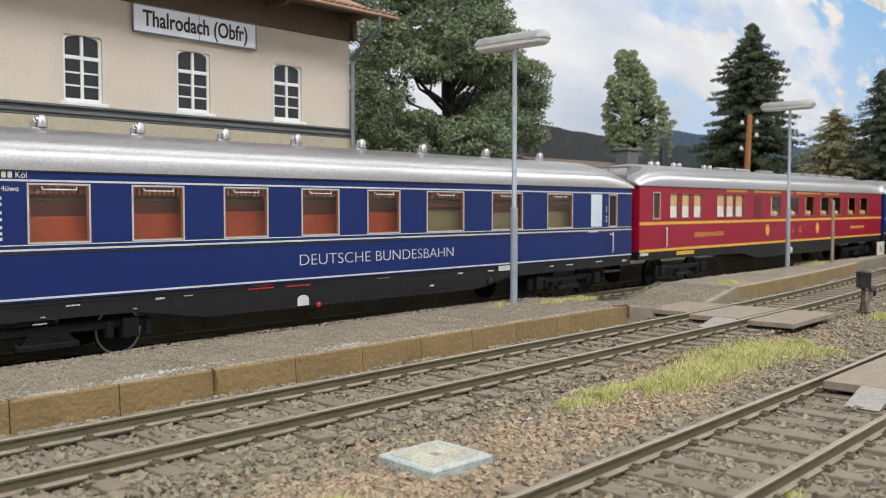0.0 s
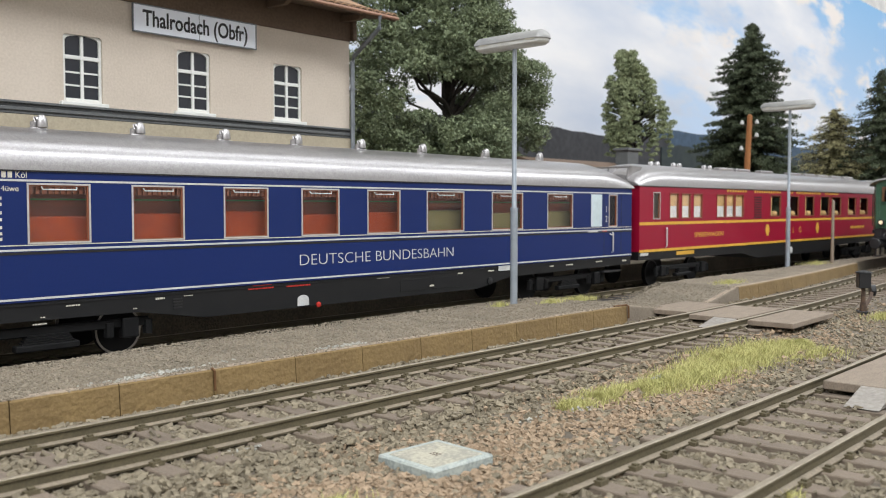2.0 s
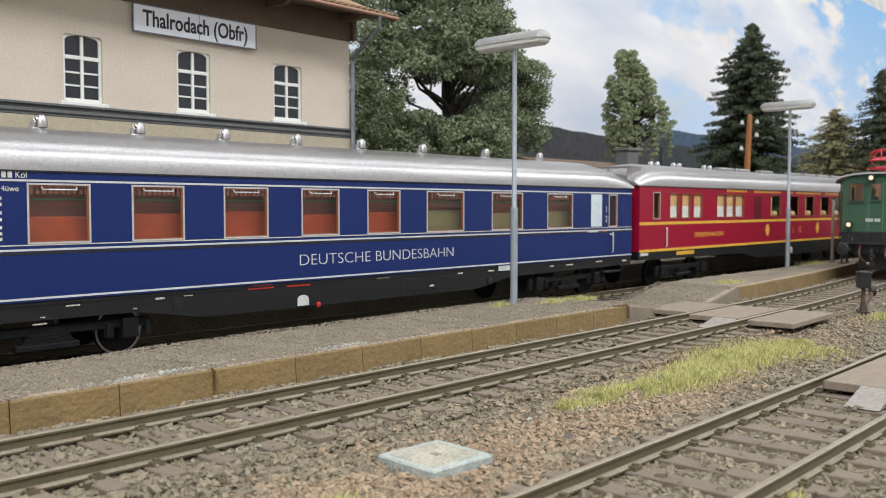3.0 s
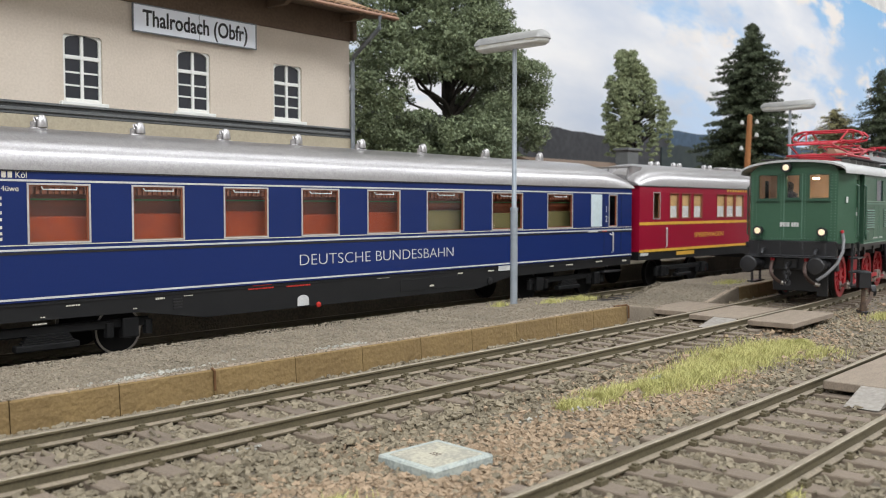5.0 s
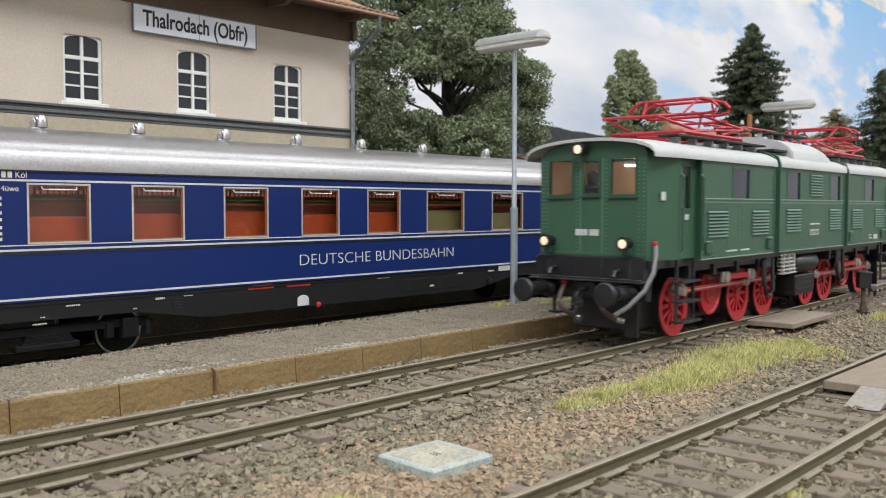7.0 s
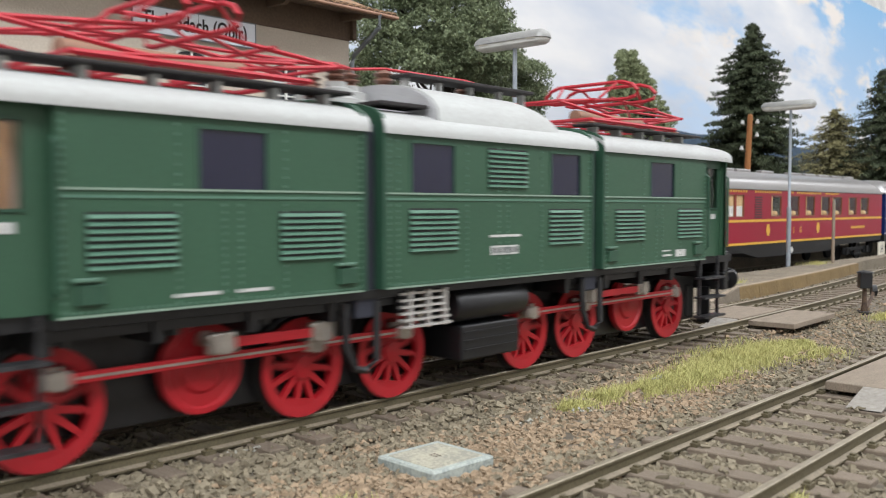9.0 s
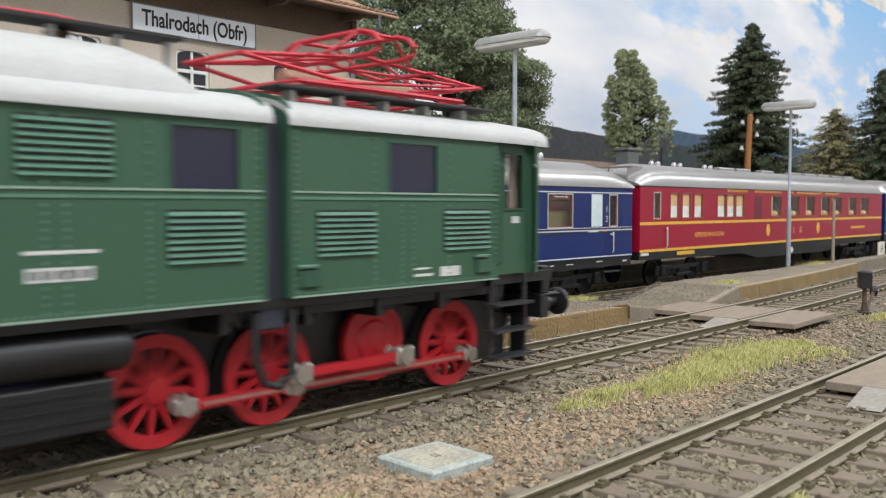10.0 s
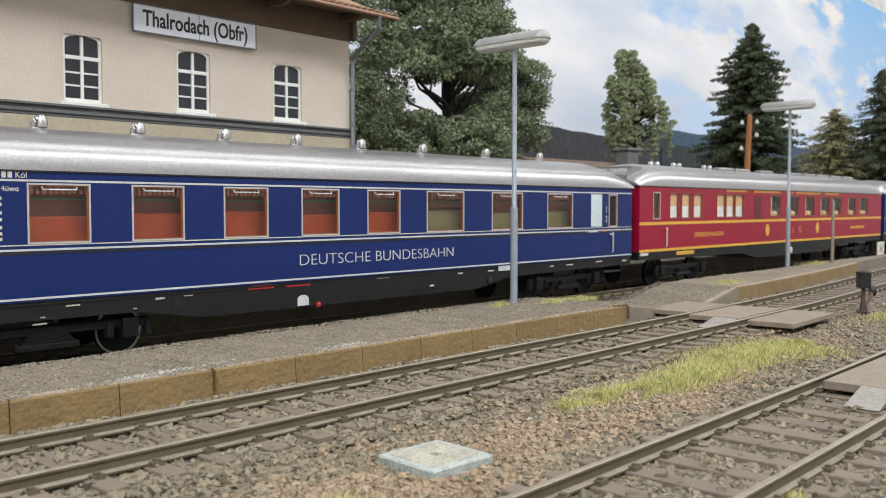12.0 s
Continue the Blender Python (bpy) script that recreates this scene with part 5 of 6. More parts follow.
def small_things():
    # point lantern beside the track
    t = thing("point_signal_lantern", "dark weathered point lantern on an iron stand", "point lantern", 24.9, -1.76, -0.22, 32)
    part("stand", tube(B(), [(0, 0, 0), (0, 0, 0.35), (0, 0, 0.8)], [0.10, 0.06, 0.05], 8), M_RUST, t)
    part("base_plate", box(B(), -0.25, 0.25, -0.12, 0.12, -0.02, 0.05, 0.01), M_BLACK, t)
    part("lantern_box", box(B(), -0.16, 0.16, -0.15, 0.15, 0.66, 1.06, 0.015), M_BLACK, t, "black lantern box")
    part("lantern_cap", lathe(B(), [(0.03, 0), (0.22, 0.0), (0.20, 0.03), (0.05, 0.07)], Matrix.Translation((0, 0, 1.06)), 10), M_SKIRT, t)
    part("lantern_pane", box(B(), -0.10, 0.10, -0.157, -0.151, 0.74, 0.98), mat("milk_glass", (0.35, 0.36, 0.37), 0.3, scale=3), t, "grey milk glass pane")
    part("throw_lever", tube(B(), [(0.0, -0.05, 0.15), (0.6, -0.35, 0.38), (0.85, -0.45, 0.52)], 0.05, 6), M_RUST, t, "lever with round weight")
    part("lever_weight", lathe(B(), [(0.05, -0.06), (0.16, -0.06), (0.16, 0.06), (0.05, 0.06)], Matrix.Translation((0.87, -0.46, 0.52)) @ Matrix.Rotation(math.pi / 2, 4, "X"), 14), M_BLACK, t)
    # wooden pole
    t = thing("telegraph_pole", "orange-brown wooden telegraph pole", "pole", 58.6, 16.5, -0.2)
    part("shaft", tube(B(), [(0, 0, 0), (0.32, -0.2, 9.0), (0.33, -0.2, 9.05)], [0.24, 0.17, 0.10], 9), M_POLEWOOD, t, smooth=True)
    for dx, h in ((-0.36, 8.45), (0.36, 8.5), (-0.36, 6.7), (0.36, 7.6)):
        x = 0.035 * h
        part("insulator_hook", tube(B(), [(x, -0.19, h - 0.12), (x + dx, -0.19 - dx, h - 0.12), (x + dx, -0.19 - dx, h)], 0.03, 5), M_RUST, t, "bent iron hook")
        part("insulator", lathe(B(), [(0.03, 0), (0.13, 0.0), (0.14, 0.1), (0.09, 0.16), (0.10, 0.24), (0.03, 0.28)], Matrix.Translation((x + dx, -0.19 - dx, h - 0.05)), 10), M_WHITE, t, "white porcelain insulator")
    # low shed behind the coaches
    t = thing("low_shed", "low brown roofed shed behind the train", "shed", 36.0, 12.0, -0.2)
    part("walls", box(B(), -4.5, 4.5, 0, 5, 0, 4.2), M_PLASTER, t)
    bm = B()
    prism_x(bm, [(-0.5, 4.15), (2.5, 5.0), (5.5, 4.15), (5.5, 4.05), (2.5, 4.85), (-0.5, 4.05)], -5, 5)
    part("shed_roof", bm, M_EAVE, t, "brown pitched roof")
    bm = B()
    box(bm, 2.3, 3.3, 1.4, 2.1, 4.4, 5.55, 0.02)
    box(bm, 2.2, 3.4, 1.3, 2.2, 5.55, 5.68, 0.02)
    part("chimney", bm, M_BAND, t, "dark brick chimney")


room()
backdrop()
ground()
for nm, fn, lab in (("track_1", line_near, "running track with brown rails on weathered sleepers"), ("track_2", line_front, "front track with brown rails on weathered sleepers"), ("track_3", line_coach, "platform track under the standing coaches")):
    track(nm, fn, XS0, 45.0 if nm == "track_2" else XS1, lab, -0.17 if nm == "track_3" else 0.0)
platforms()
crossing()
concrete_cover()
station()
platform_lamp(17.30, 4.03, 6.28)
platform_lamp(35.72, 4.50, 6.3)
short_post()
blue_coach()
red_coach()
third_coach()
oak()
birch()
conifer("spruce_tree", "tall dark green spruce tree", 64.1, 18.5, 16.3, 4.9, M_SPRUCE, 31, 220000, 1.4, 0.46)
conifer("larch_tree", "yellow-brown autumn larch tree", 79.0, 17.5, 11.2, 7.2, M_LARCH, 32, 60000, 1.5)
conifer("dark_spruce_tree", "dark green spruce tree at the edge of the layout", 79.5, 14.0, 14.2, 5.5, M_SPRUCE, 33, 60000, 1.5)
small_things()
grasses()
ballast()

# ---- the locomotive ----
WR = 0.62
AXLES = (-6.18, -3.02, -1.5, 1.42, 2.88, 6.06)
JACKS = (-4.42, 4.60)
PIN = 0.30


def side_plate(t, x0, x1, holes, name="side_wall"):
    for s in (-1, 1):
        bm = B()
        panel(bm, x0, x1, 1.55, 3.56, holes, 0.05, lambda u, v, d: (u, s * (1.45 - d), v))
        part(name, bm, M_GREEN, t, "green riveted steel side")


def rivets(bm, pts, y):
    for x, z in pts:
        box(bm, x - 0.014, x + 0.014, y - 0.012, y, z - 0.014, z + 0.014)


def louvre(t, a, b, z0, z1, n):
    step = (z1 - z0) / n
    # Black backing plate paints the shade in the gaps between the slats.
    lv = part("louvre", box(B(), a - 0.01, b + 0.01, -1.4545, -1.451, z0, z1), M_BLACK, t, "green louvre with slats lightened as highlights over black painted gaps")
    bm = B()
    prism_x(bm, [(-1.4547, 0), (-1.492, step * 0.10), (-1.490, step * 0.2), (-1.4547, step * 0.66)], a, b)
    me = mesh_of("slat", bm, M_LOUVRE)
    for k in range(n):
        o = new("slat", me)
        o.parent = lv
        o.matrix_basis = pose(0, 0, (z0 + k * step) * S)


def loco_roof(t, x0, x1, hip0=False, hip1=False):
    bm = B()
    n = 17

    def ring(x, k, wide=1.50):
        return [(x, -wide * math.cos(math.pi * i / (n - 1)), 3.54 + 0.36 * k * math.sin(math.pi * i / (n - 1)) ** 0.8) for i in range(n)]
    rows = [ring(x0, 0.93 if hip0 else 1.0, 1.40 if hip0 else 1.5), ring(x0 + 0.85, 1.0), ring(x1 - 0.85, 1.0), ring(x1, 0.93 if hip1 else 1.0, 1.40 if hip1 else 1.5)]
    lower = [[(p[0], p[1], p[2] - 0.06) for p in r] for r in rows]
    full = [r + l[::-1] for r, l in zip(rows, lower)]
    loft(bm, full)
    part("roof", bm, M_ROOFW, t, "white painted curved roof", smooth=True)


# Paler than the side green: the slats' highlights are put into the colour.
M_LOUVRE = mat("louvre_highlight_green", (0.10, 0.215, 0.15), 0.4, scale=2)


def cab_end(t, d):
    """One driving end; d = -1 for the leading end, 1 for the trailing end."""
    f, r0, r1 = (-7.95, -7.2, -6.3) if d < 0 else (7.45, 7.28, 6.4)
    hw = 1.16 if d < 0 else 1.38
    c = new("cab")
    c.parent = t
    lo, hi = 1.66, 3.5
    fw = [(0.43, 0.93, 2.82, 3.47), (-0.16, 0.16, 2.84, 3.45), (-0.93, -0.43, 2.82, 3.47)]
    bm = B()
    panel(bm, -hw, hw, lo, hi, fw, 0.05, lambda u, v, q: (f - d * q, u, v))
    part("front_wall", bm, M_GREEN, c, "green cab front with three windows")
    bm = B()
    loft(bm, [[(f - d * 0.02, y, z) for y, z in [(-hw, hi), *[(-hw * math.cos(math.pi * k / 12), hi + 0.33 * math.sin(math.pi * k / 12) ** 0.8) for k in range(13)], (hw, hi)]],
              [(f - d * 0.07, y, z) for y, z in [(-hw, hi), *[(-hw * math.cos(math.pi * k / 12), hi + 0.36 * math.sin(math.pi * k / 12) ** 0.8) for k in range(13)], (hw, hi)]]])
    part("front_gable", bm, M_GREEN, c)
    for s in (-1, 1):
        bm = B()
        loft(bm, [[(f, s * hw, z), (r0, s * 1.45, z), (r0 - d * 0.0, s * 1.40, z), (f - d * 0.04, s * (hw - 0.05), z)] for z in (1.60, 3.56)])
        part("corner_panel", bm, M_GREEN, c, "tapered green corner panel")
        # recessed door with window
        bm = B()
        a, b = min(r0, r1), max(r0, r1)
        w0 = a + (0.24 if d < 0 else 0.30)
        w1 = w0 + 0.40
        panel(bm, a, b, 1.60, 3.56, [(w0, w1, 2.56, 3.34)], 0.04, lambda u, v, q: (u, s * (1.33 - q), v))
        part("door", bm, M_GREEN, c, "recessed green cab door")
        bm = B()
        panel(bm, min(f, r1) + 0.10, max(f, r1) - 0.10, 1.8, 3.5, [(w0, w1, 2.56, 3.34)], 0.02, lambda u, v, q: (u, s * (1.11 - q), v))
        part("cab_lining", bm, M_CABIN, c, "pale cab side lining")
        for q in (a - 0.02, b + 0.02):
            part("recess_jamb", box(B(), q - 0.02, q + 0.02, min(s * 1.12, s * 1.44), max(s * 1.12, s * 1.44), 1.60, 3.54), M_GREEN, c)
        for q in (a + 0.02, b - 0.02):
            part("grab_rail", tube(B(), [(q, s * 1.44, 1.75), (q, s * 1.50, 1.80), (q, s * 1.50, 3.15), (q, s * 1.44, 3.2)], 0.025, 6), M_GREENDARK, c, "green grab rail")
        p = part("door_glass", box(B(), w0, w1, s * 1.31 - 0.004, s * 1.31 + 0.004, 2.56, 3.34), M_CABGLASS, c)
        p.visible_shadow = False
        part("door_window_frame", frame_bm(w0, w1, 2.56, 3.34, s * 1.33), M_GREENDARK, c, "thin metal window frame")
        part("door_plate", box(B(), w0 + 0.16, w0 + 0.34, s * 1.335 - 0.006, s * 1.335 + 0.006, 2.34, 2.44), M_WHITE, c)
    for a, b, z0, z1 in fw:
        p = part("front_pane", box(B(), f - d * 0.02 - 0.003, f - d * 0.02 + 0.003, a, b, z0, z1), M_CABGLASS, c, "clear cab window")
        p.visible_shadow = False
        bm = B()
        for q in ((a - 0.04, a, z0 - 0.04, z1 + 0.04), (b, b + 0.04, z0 - 0.04, z1 + 0.04), (a, b, z0 - 0.04, z0), (a, b, z1, z1 + 0.04)):
            box(bm, f - 0.03, f + 0.03, q[0], q[1], q[2], q[3])
        box(bm, f + d * 0.0 - 0.06, f + 0.06, a - 0.06, b + 0.06, z0 - 0.075, z0 - 0.045)
        part("front_window_frame", bm, M_GREENDARK, c, "green window frame with sill")
    # gangway door outline, rivets, number bars
    bm = B()
    for y in (-0.24, 0.24):
        box(bm, f + d * 0.001 - 0.012, f + 0.012, y - 0.012, y + 0.012, 1.72, 3.5)
    for z in np.arange(1.72, 3.48, 0.075):
        for y in (-1.10, -1.0, 1.0, 1.10, -0.32, 0.32):
            box(bm, f - 0.012, f + 0.012, y - 0.012, y + 0.012, z, z + 0.024)
    for y in np.arange(-1.1, 1.1, 0.075):
        box(bm, f - 0.012, f + 0.012, y, y + 0.024, 1.70, 1.724)
    part("rivets", bm, M_RIVET, c)
    bm = B()
    y = 0.34
    for w in (0.06, 0.06, 0.03, 0.06, 0.0, 0.055, 0.055, 0.055):
        if w:
            box(bm, f - 0.014, f + 0.014, y - w, y, 2.04, 2.16)
        y -= w + 0.014 if w else 0.04
    part("number_bars", bm, M_WHITE, c, "white number panel")
    # floor, back wall, lamp and controls
    part("cab_floor", box(B(), min(f, r1) + 0.08, max(f, r1) - 0.08, -1.1, 1.1, 1.7, 1.8), M_BLACK, c)
    part("cab_back", box(B(), r1 - d * -0.12 - 0.03, r1 - d * -0.12 + 0.03, -1.10, 1.10, 1.8, 3.5), M_CABIN, c, "pale cab rear wall")
    part("control_desk", box(B(), f - d * 0.5 - 0.2, f - d * 0.5 + 0.2, -0.95, -0.1, 1.8, 2.7, 0.03), M_CABIN, c)
    if d < 0:
        part("cab_lamp", box(B(), r0 - 0.08, r0 + 0.05, -0.47, -0.33, 3.36, 3.40, 0.01), M_CABLIGHT, c, "glowing warm cab lamp")
        part("driver_figure", lathe(B(), [(0.05, 0), (0.20, 0.1), (0.22, 0.5), (0.08, 0.58), (0.11, 0.66), (0.11, 0.78), (0.03, 0.84)], Matrix.Translation((f + 0.42, 0.22, 2.45)), 10), M_DUCT, c, "plain dark figure shape")
    # lamps
    for y, z, r in ((0.86, 1.93, 0.108), (-0.84, 1.91, 0.108), (0.12, 3.66, 0.108)):
        h = new("headlamp")
        h.parent = c
        m = Matrix.Translation((f + d * 0.02, y, z)) @ Matrix.Rotation(d * math.pi / 2, 4, "Y")
        part("lamp_body", lathe(B(), [(0.03, 0), (r * 0.7, 0.0), (r, 0.08), (r, 0.26), (r + 0.025, 0.27), (r + 0.025, 0.30), (r * 0.9, 0.30)], m, 18), M_BLACK, h, "black lamp housing", smooth=True)
        part("lamp_lens", lathe(B(), [(0.01, 0.312), (r * 0.78, 0.302), (r * 0.78, 0.29), (0.01, 0.29)], m, 18), M_HEADLAMP if d < 0 else M_DIFF, h, "glowing warm lens" if d < 0 else "unlit lens")
    bm = B()
    for y in (0.86, -0.86):
        box(bm, min(f, f + d * 0.2), max(f, f + d * 0.2), y - 0.05, y + 0.05, 1.72, 1.84)
    part("lamp_brackets", bm, M_GREENDARK, c)
    f = d * 7.95
    # buffer beam
    bm = B()
    box(bm, f - 0.10, f + 0.10, -1.17, 1.17, 1.22, 1.655, 0.02)
    box(bm, f - d * 0.05 - 0.1, f - d * 0.05 + 0.1, -1.2, 1.2, 0.85, 1.22, 0.02)
    for y in np.arange(-1.1, 1.11, 0.1):
        box(bm, f + d * 0.09 - 0.025, f + d * 0.09 + 0.025, y - 0.015, y + 0.015, 1.60, 1.63)
    part("buffer_beam", bm, M_BLACK, c, "black buffer beam")
    part("running_edge", box(B(), f + d * 0.12 - 0.2, f + d * 0.12 + 0.2, -1.22, 1.22, 1.20, 1.225, 0.006), M_PLATE, c, "thin worn black running board")
    for q in (-0.9, -0.3, 0.3, 0.9):
        part("beam_bolts", box(B(), f + d * 0.105 - 0.012, f + d * 0.105 + 0.012, q - 0.02, q + 0.02, 1.28, 1.60), M_PLATE, c)
    for y in (-0.88, 0.88):
        m = Matrix.Translation((f + d * (0.16 if d < 0 else -0.1), y, 1.03)) @ Matrix.Rotation(d * math.pi / 2, 4, "Y")
        part("buffer", lathe(B(), [(0.05, 0), (0.19, 0.0), (0.17, 0.05), (0.13, 0.10), (0.13, 0.48), (0.07, 0.49), (0.07, 0.74), (0.22, 0.77), (0.23, 0.82), (0.20, 0.85), (0.03, 0.86)], m, 18), M_BLACK, c, "black round buffer", smooth=True)
    bm = B()
    tube(bm, [(f + d * 0.1, 0, 1.05), (f + d * 0.40, 0, 1.02), (f + d * 0.46, 0, 0.8), (f + d * 0.42, 0, 0.6)], 0.05, 7)
    box(bm, f + d * 0.12 - 0.04, f + d * 0.12 + 0.04, -0.18, 0.18, 0.9, 1.18, 0.02)
    part("coupling_hook", bm, M_BLACK, c)
    for y in (-0.42, 0.48):
        hose = [(f + d * (0.12 + 0.30 * math.sin(math.pi * k / 10)), y - 0.22 * (k / 10) ** 2, 1.12 - 0.62 * k / 10 - 0.05 * math.sin(math.pi * k / 10)) for k in range(11)]
        part("brake_hose", tube(B(), hose, 0.048, 8), M_HOSEB, c, "curved brown rubber brake hose", smooth=True)
        part("hose_end", tube(B(), [hose[-1], (hose[-1][0] - d * 0.05, hose[-1][1] - 0.12, hose[-1][2] - 0.03)], 0.055, 8), M_STEEL, c, "steel hose coupling")
        part("red_cock", box(B(), f + d * 0.16 - 0.05, f + d * 0.16 + 0.05, y - 0.05, y + 0.05, 1.10, 1.19, 0.015), M_WHEEL, c, "red air cock")
    for k in range(4):
        ring_m = Matrix.Translation((f + d * 0.44, 0.0, 0.92 - 0.13 * k)) @ Matrix.Rotation(math.pi / 2 * (k % 2), 4, "Z") @ Matrix.Rotation(math.pi / 2, 4, "X")
        part("chain_link", lathe(B(), [(0.055, -0.022), (0.10, -0.022), (0.10, 0.022), (0.055, 0.022)], ring_m, 12, caps=False), M_PLATE, c, "dark steel coupling link")
    # Black block added in place of the open dark below the beam.
    part("brake_rigging", box(B(), f - d * 0.62 - 0.12, f - d * 0.62 + 0.12, -0.66, 0.66, 0.30, 0.95, 0.03), M_BLACK, c, "black block standing for the dark under the buffer beam")
    for y in (-0.68, 0.72):
        part("steam_pipe_cock", tube(B(), [(f + d * 0.12, y, 1.42), (f + d * 0.30, y, 1.40), (f + d * 0.34, y, 1.30)], 0.04, 7), M_PLATE, c, "worn black pipe cock")
    part("front_handrail", tube(B(), [(f + d * 0.14, -1.18, 1.22), (f + d * 0.30, -1.18, 1.26), (f + d * 0.30, 1.18, 1.26), (f + d * 0.14, 1.18, 1.22)], 0.016, 6), M_PLATE, c, "thin steel handrail")
    if d < 0:
        part("corner_plate", box(B(), -7.68, -7.54, -1.325, -1.30, 2.70, 2.86, 0.004), M_WHITE, c, "small white plate")
        part("grey_heating_hose", tube(B(), [(f + 0.18, -1.24, 1.92), (f + 0.10, -1.30, 1.72), (f - 0.02, -1.32, 1.40), (f - 0.15, -1.22, 1.08), (f - 0.32, -0.98, 0.78), (f - 0.45, -0.78, 0.62)], 0.044, 8), M_HOSE, c, "thick grey hanging hose", smooth=True)
        part("hose_socket", box(B(), f + 0.10, f + 0.20, -1.29, -1.21, 1.87, 1.96, 0.02), M_WHEEL, c, "red and black hose socket")
    # steps below the cab door
    st = new("entrance_steps")
    st.parent = c
    for s in (-1, 1):
        bm = B()
        xa, xb = min(r0, r1) - 0.05 * d, max(r0, r1) - 0.15
        for x in (xa, xb):
            box(bm, x - 0.02, x + 0.02, s * 1.36 - 0.03, s * 1.36 + 0.03, 0.38, 1.6)
        for z in (0.42, 0.8, 1.18):
            box(bm, xa - 0.05, xb + 0.05, s * 1.38 - 0.14, s * 1.38 + 0.10, z - 0.02, z + 0.02)
        part("step_ladder", bm, M_PLATE, st, "worn black step irons")
    part("floor_sole", box(B(), min(f, r1), max(f, r1), -1.28, 1.28, 1.45, 1.6), M_BLACK, c)
    part("rail_guard", box(B(), f - d * 0.2 - 0.03, f - d * 0.2 + 0.03, -0.9, -0.62, 0.14, 0.9, 0.01), M_BLACK, c)


def frame_bm(a, b, z0, z1, y, f=0.03, d=0.02):
    bm = B()
    for q in ((a - f, a, z0 - f, z1 + f), (b, b + f, z0 - f, z1 + f), (a, b, z0 - f, z0), (a, b, z1, z1 + f)):
        box(bm, q[0], q[1], y - d, y + d, q[2], q[3])
    return bm


M_PLATE = mat("worn_black_steel", (0.075, 0.075, 0.08), 0.38, 0.5, col2=(0.03, 0.03, 0.032), scale=4, fine=30, amount=0.7)
M_HOSEB = mat("brown_rubber", (0.085, 0.05, 0.04), 0.55, scale=5)
M_RIVET = mat("rivet_green", (0.105, 0.205, 0.145), 0.4, scale=3)
M_GREENDARK = mat("green_frame_paint", (0.028, 0.085, 0.05), 0.45, scale=2)
M_CABGLASS = glass_mat("cab_glass", (0.86, 0.85, 0.84))
M_LINE = mat("pale_green_edge", (0.26, 0.36, 0.28), 0.5, scale=2)


def pantograph(t, x):
    p = new("pantograph")
    p.parent = t
    r = 0.03
    zb = 4.10

    def bar(name, pts, rr, label="red tubular arm"):
        part(name, tube(B(), pts, rr, 6), M_PANTO, p, label)
    for y in (-0.8, 0.8):
        bar("base_rail", [(x - 1.5, y, zb), (x + 1.5, y, zb)], r * 1.3, "red base frame rail")
    for q in (-1.5, -0.5, 0.5, 1.5):
        bar("base_cross_bar", [(x + q, -0.8, zb), (x + q, 0.8, zb)], r * 1.2, "red base frame cross bar")
    for y in (-0.75, 0.75):
        bar("lower_arm", [(x - 0.5, y, zb + 0.05), (x - 2.15, y * 0.75, zb + 0.28)], r)
        bar("lower_arm", [(x + 0.5, y, zb + 0.05), (x + 2.15, y * 0.75, zb + 0.28)], r)
        bar("upper_arm", [(x - 2.15, y * 0.75, zb + 0.28), (x + 0.15, y * 0.5, zb + 0.52)], r)
        bar("upper_arm", [(x + 2.15, y * 0.75, zb + 0.28), (x - 0.15, y * 0.5, zb + 0.52)], r)
        bar("brace", [(x - 2.15, y * 0.75, zb + 0.28), (x - 0.3, -y * 0.5, zb + 0.46)], r * 0.8)
        bar("brace", [(x + 2.15, y * 0.75, zb + 0.28), (x + 0.3, -y * 0.5, zb + 0.46)], r * 0.8)
        bar("spring_rod", [(x - 1.3, y, zb + 0.02), (x + 1.3, y, zb + 0.20)], r * 0.8)
    for q, z in ((-2.15, 0.28), (2.15, 0.28), (-1.1, 0.39), (1.1, 0.39)):
        bar("cross_tube", [(x + q, -0.62, zb + z), (x + q, 0.62, zb + z)], r)
    for q in (-0.32, 0.32):
        side = [(-0.70, 0.78), (-0.90, 0.72), (-1.02, 0.60), (-0.98, 0.50), (-0.80, 0.46)]
        loop = [(x + q, y, zb + z) for y, z in side] + [(x + q, -y, zb + z) for y, z in reversed(side)]
        bar("collector_bow", loop + loop[:1], r * 1.15, "red collector bow")
    for y in (-0.6, 0.6):
        bar("bow_link", [(x - 0.32, y, zb + 0.78), (x + 0.32, y, zb + 0.78)], r)
        bar("bow_strut", [(x - 0.75, y * 0.8, zb + 0.46), (x - 0.32, y, zb + 0.78)], r * 0.8)
        bar("bow_strut", [(x + 0.75, y * 0.8, zb + 0.46), (x + 0.32, y, zb + 0.78)], r * 0.8)
    part("drive_cylinder", tube(B(), [(x - 1.45, -0.42, zb + 0.07), (x + 0.75, -0.42, zb + 0.07)], 0.12, 12), M_TANROD, p, "brown drive cylinder", smooth=True)
    for q in (-1.5, 1.5):
        for y in (-0.8, 0.8):
            part("insulator", lathe(B(), [(0.04, 0), (0.10, 0.0), (0.07, 0.04), (0.11, 0.08), (0.07, 0.11), (0.10, 0.14), (0.04, 0.17)], Matrix.Translation((x + q, y, zb - 0.20)), 10), M_INSUL, p, "brown ribbed insulator")


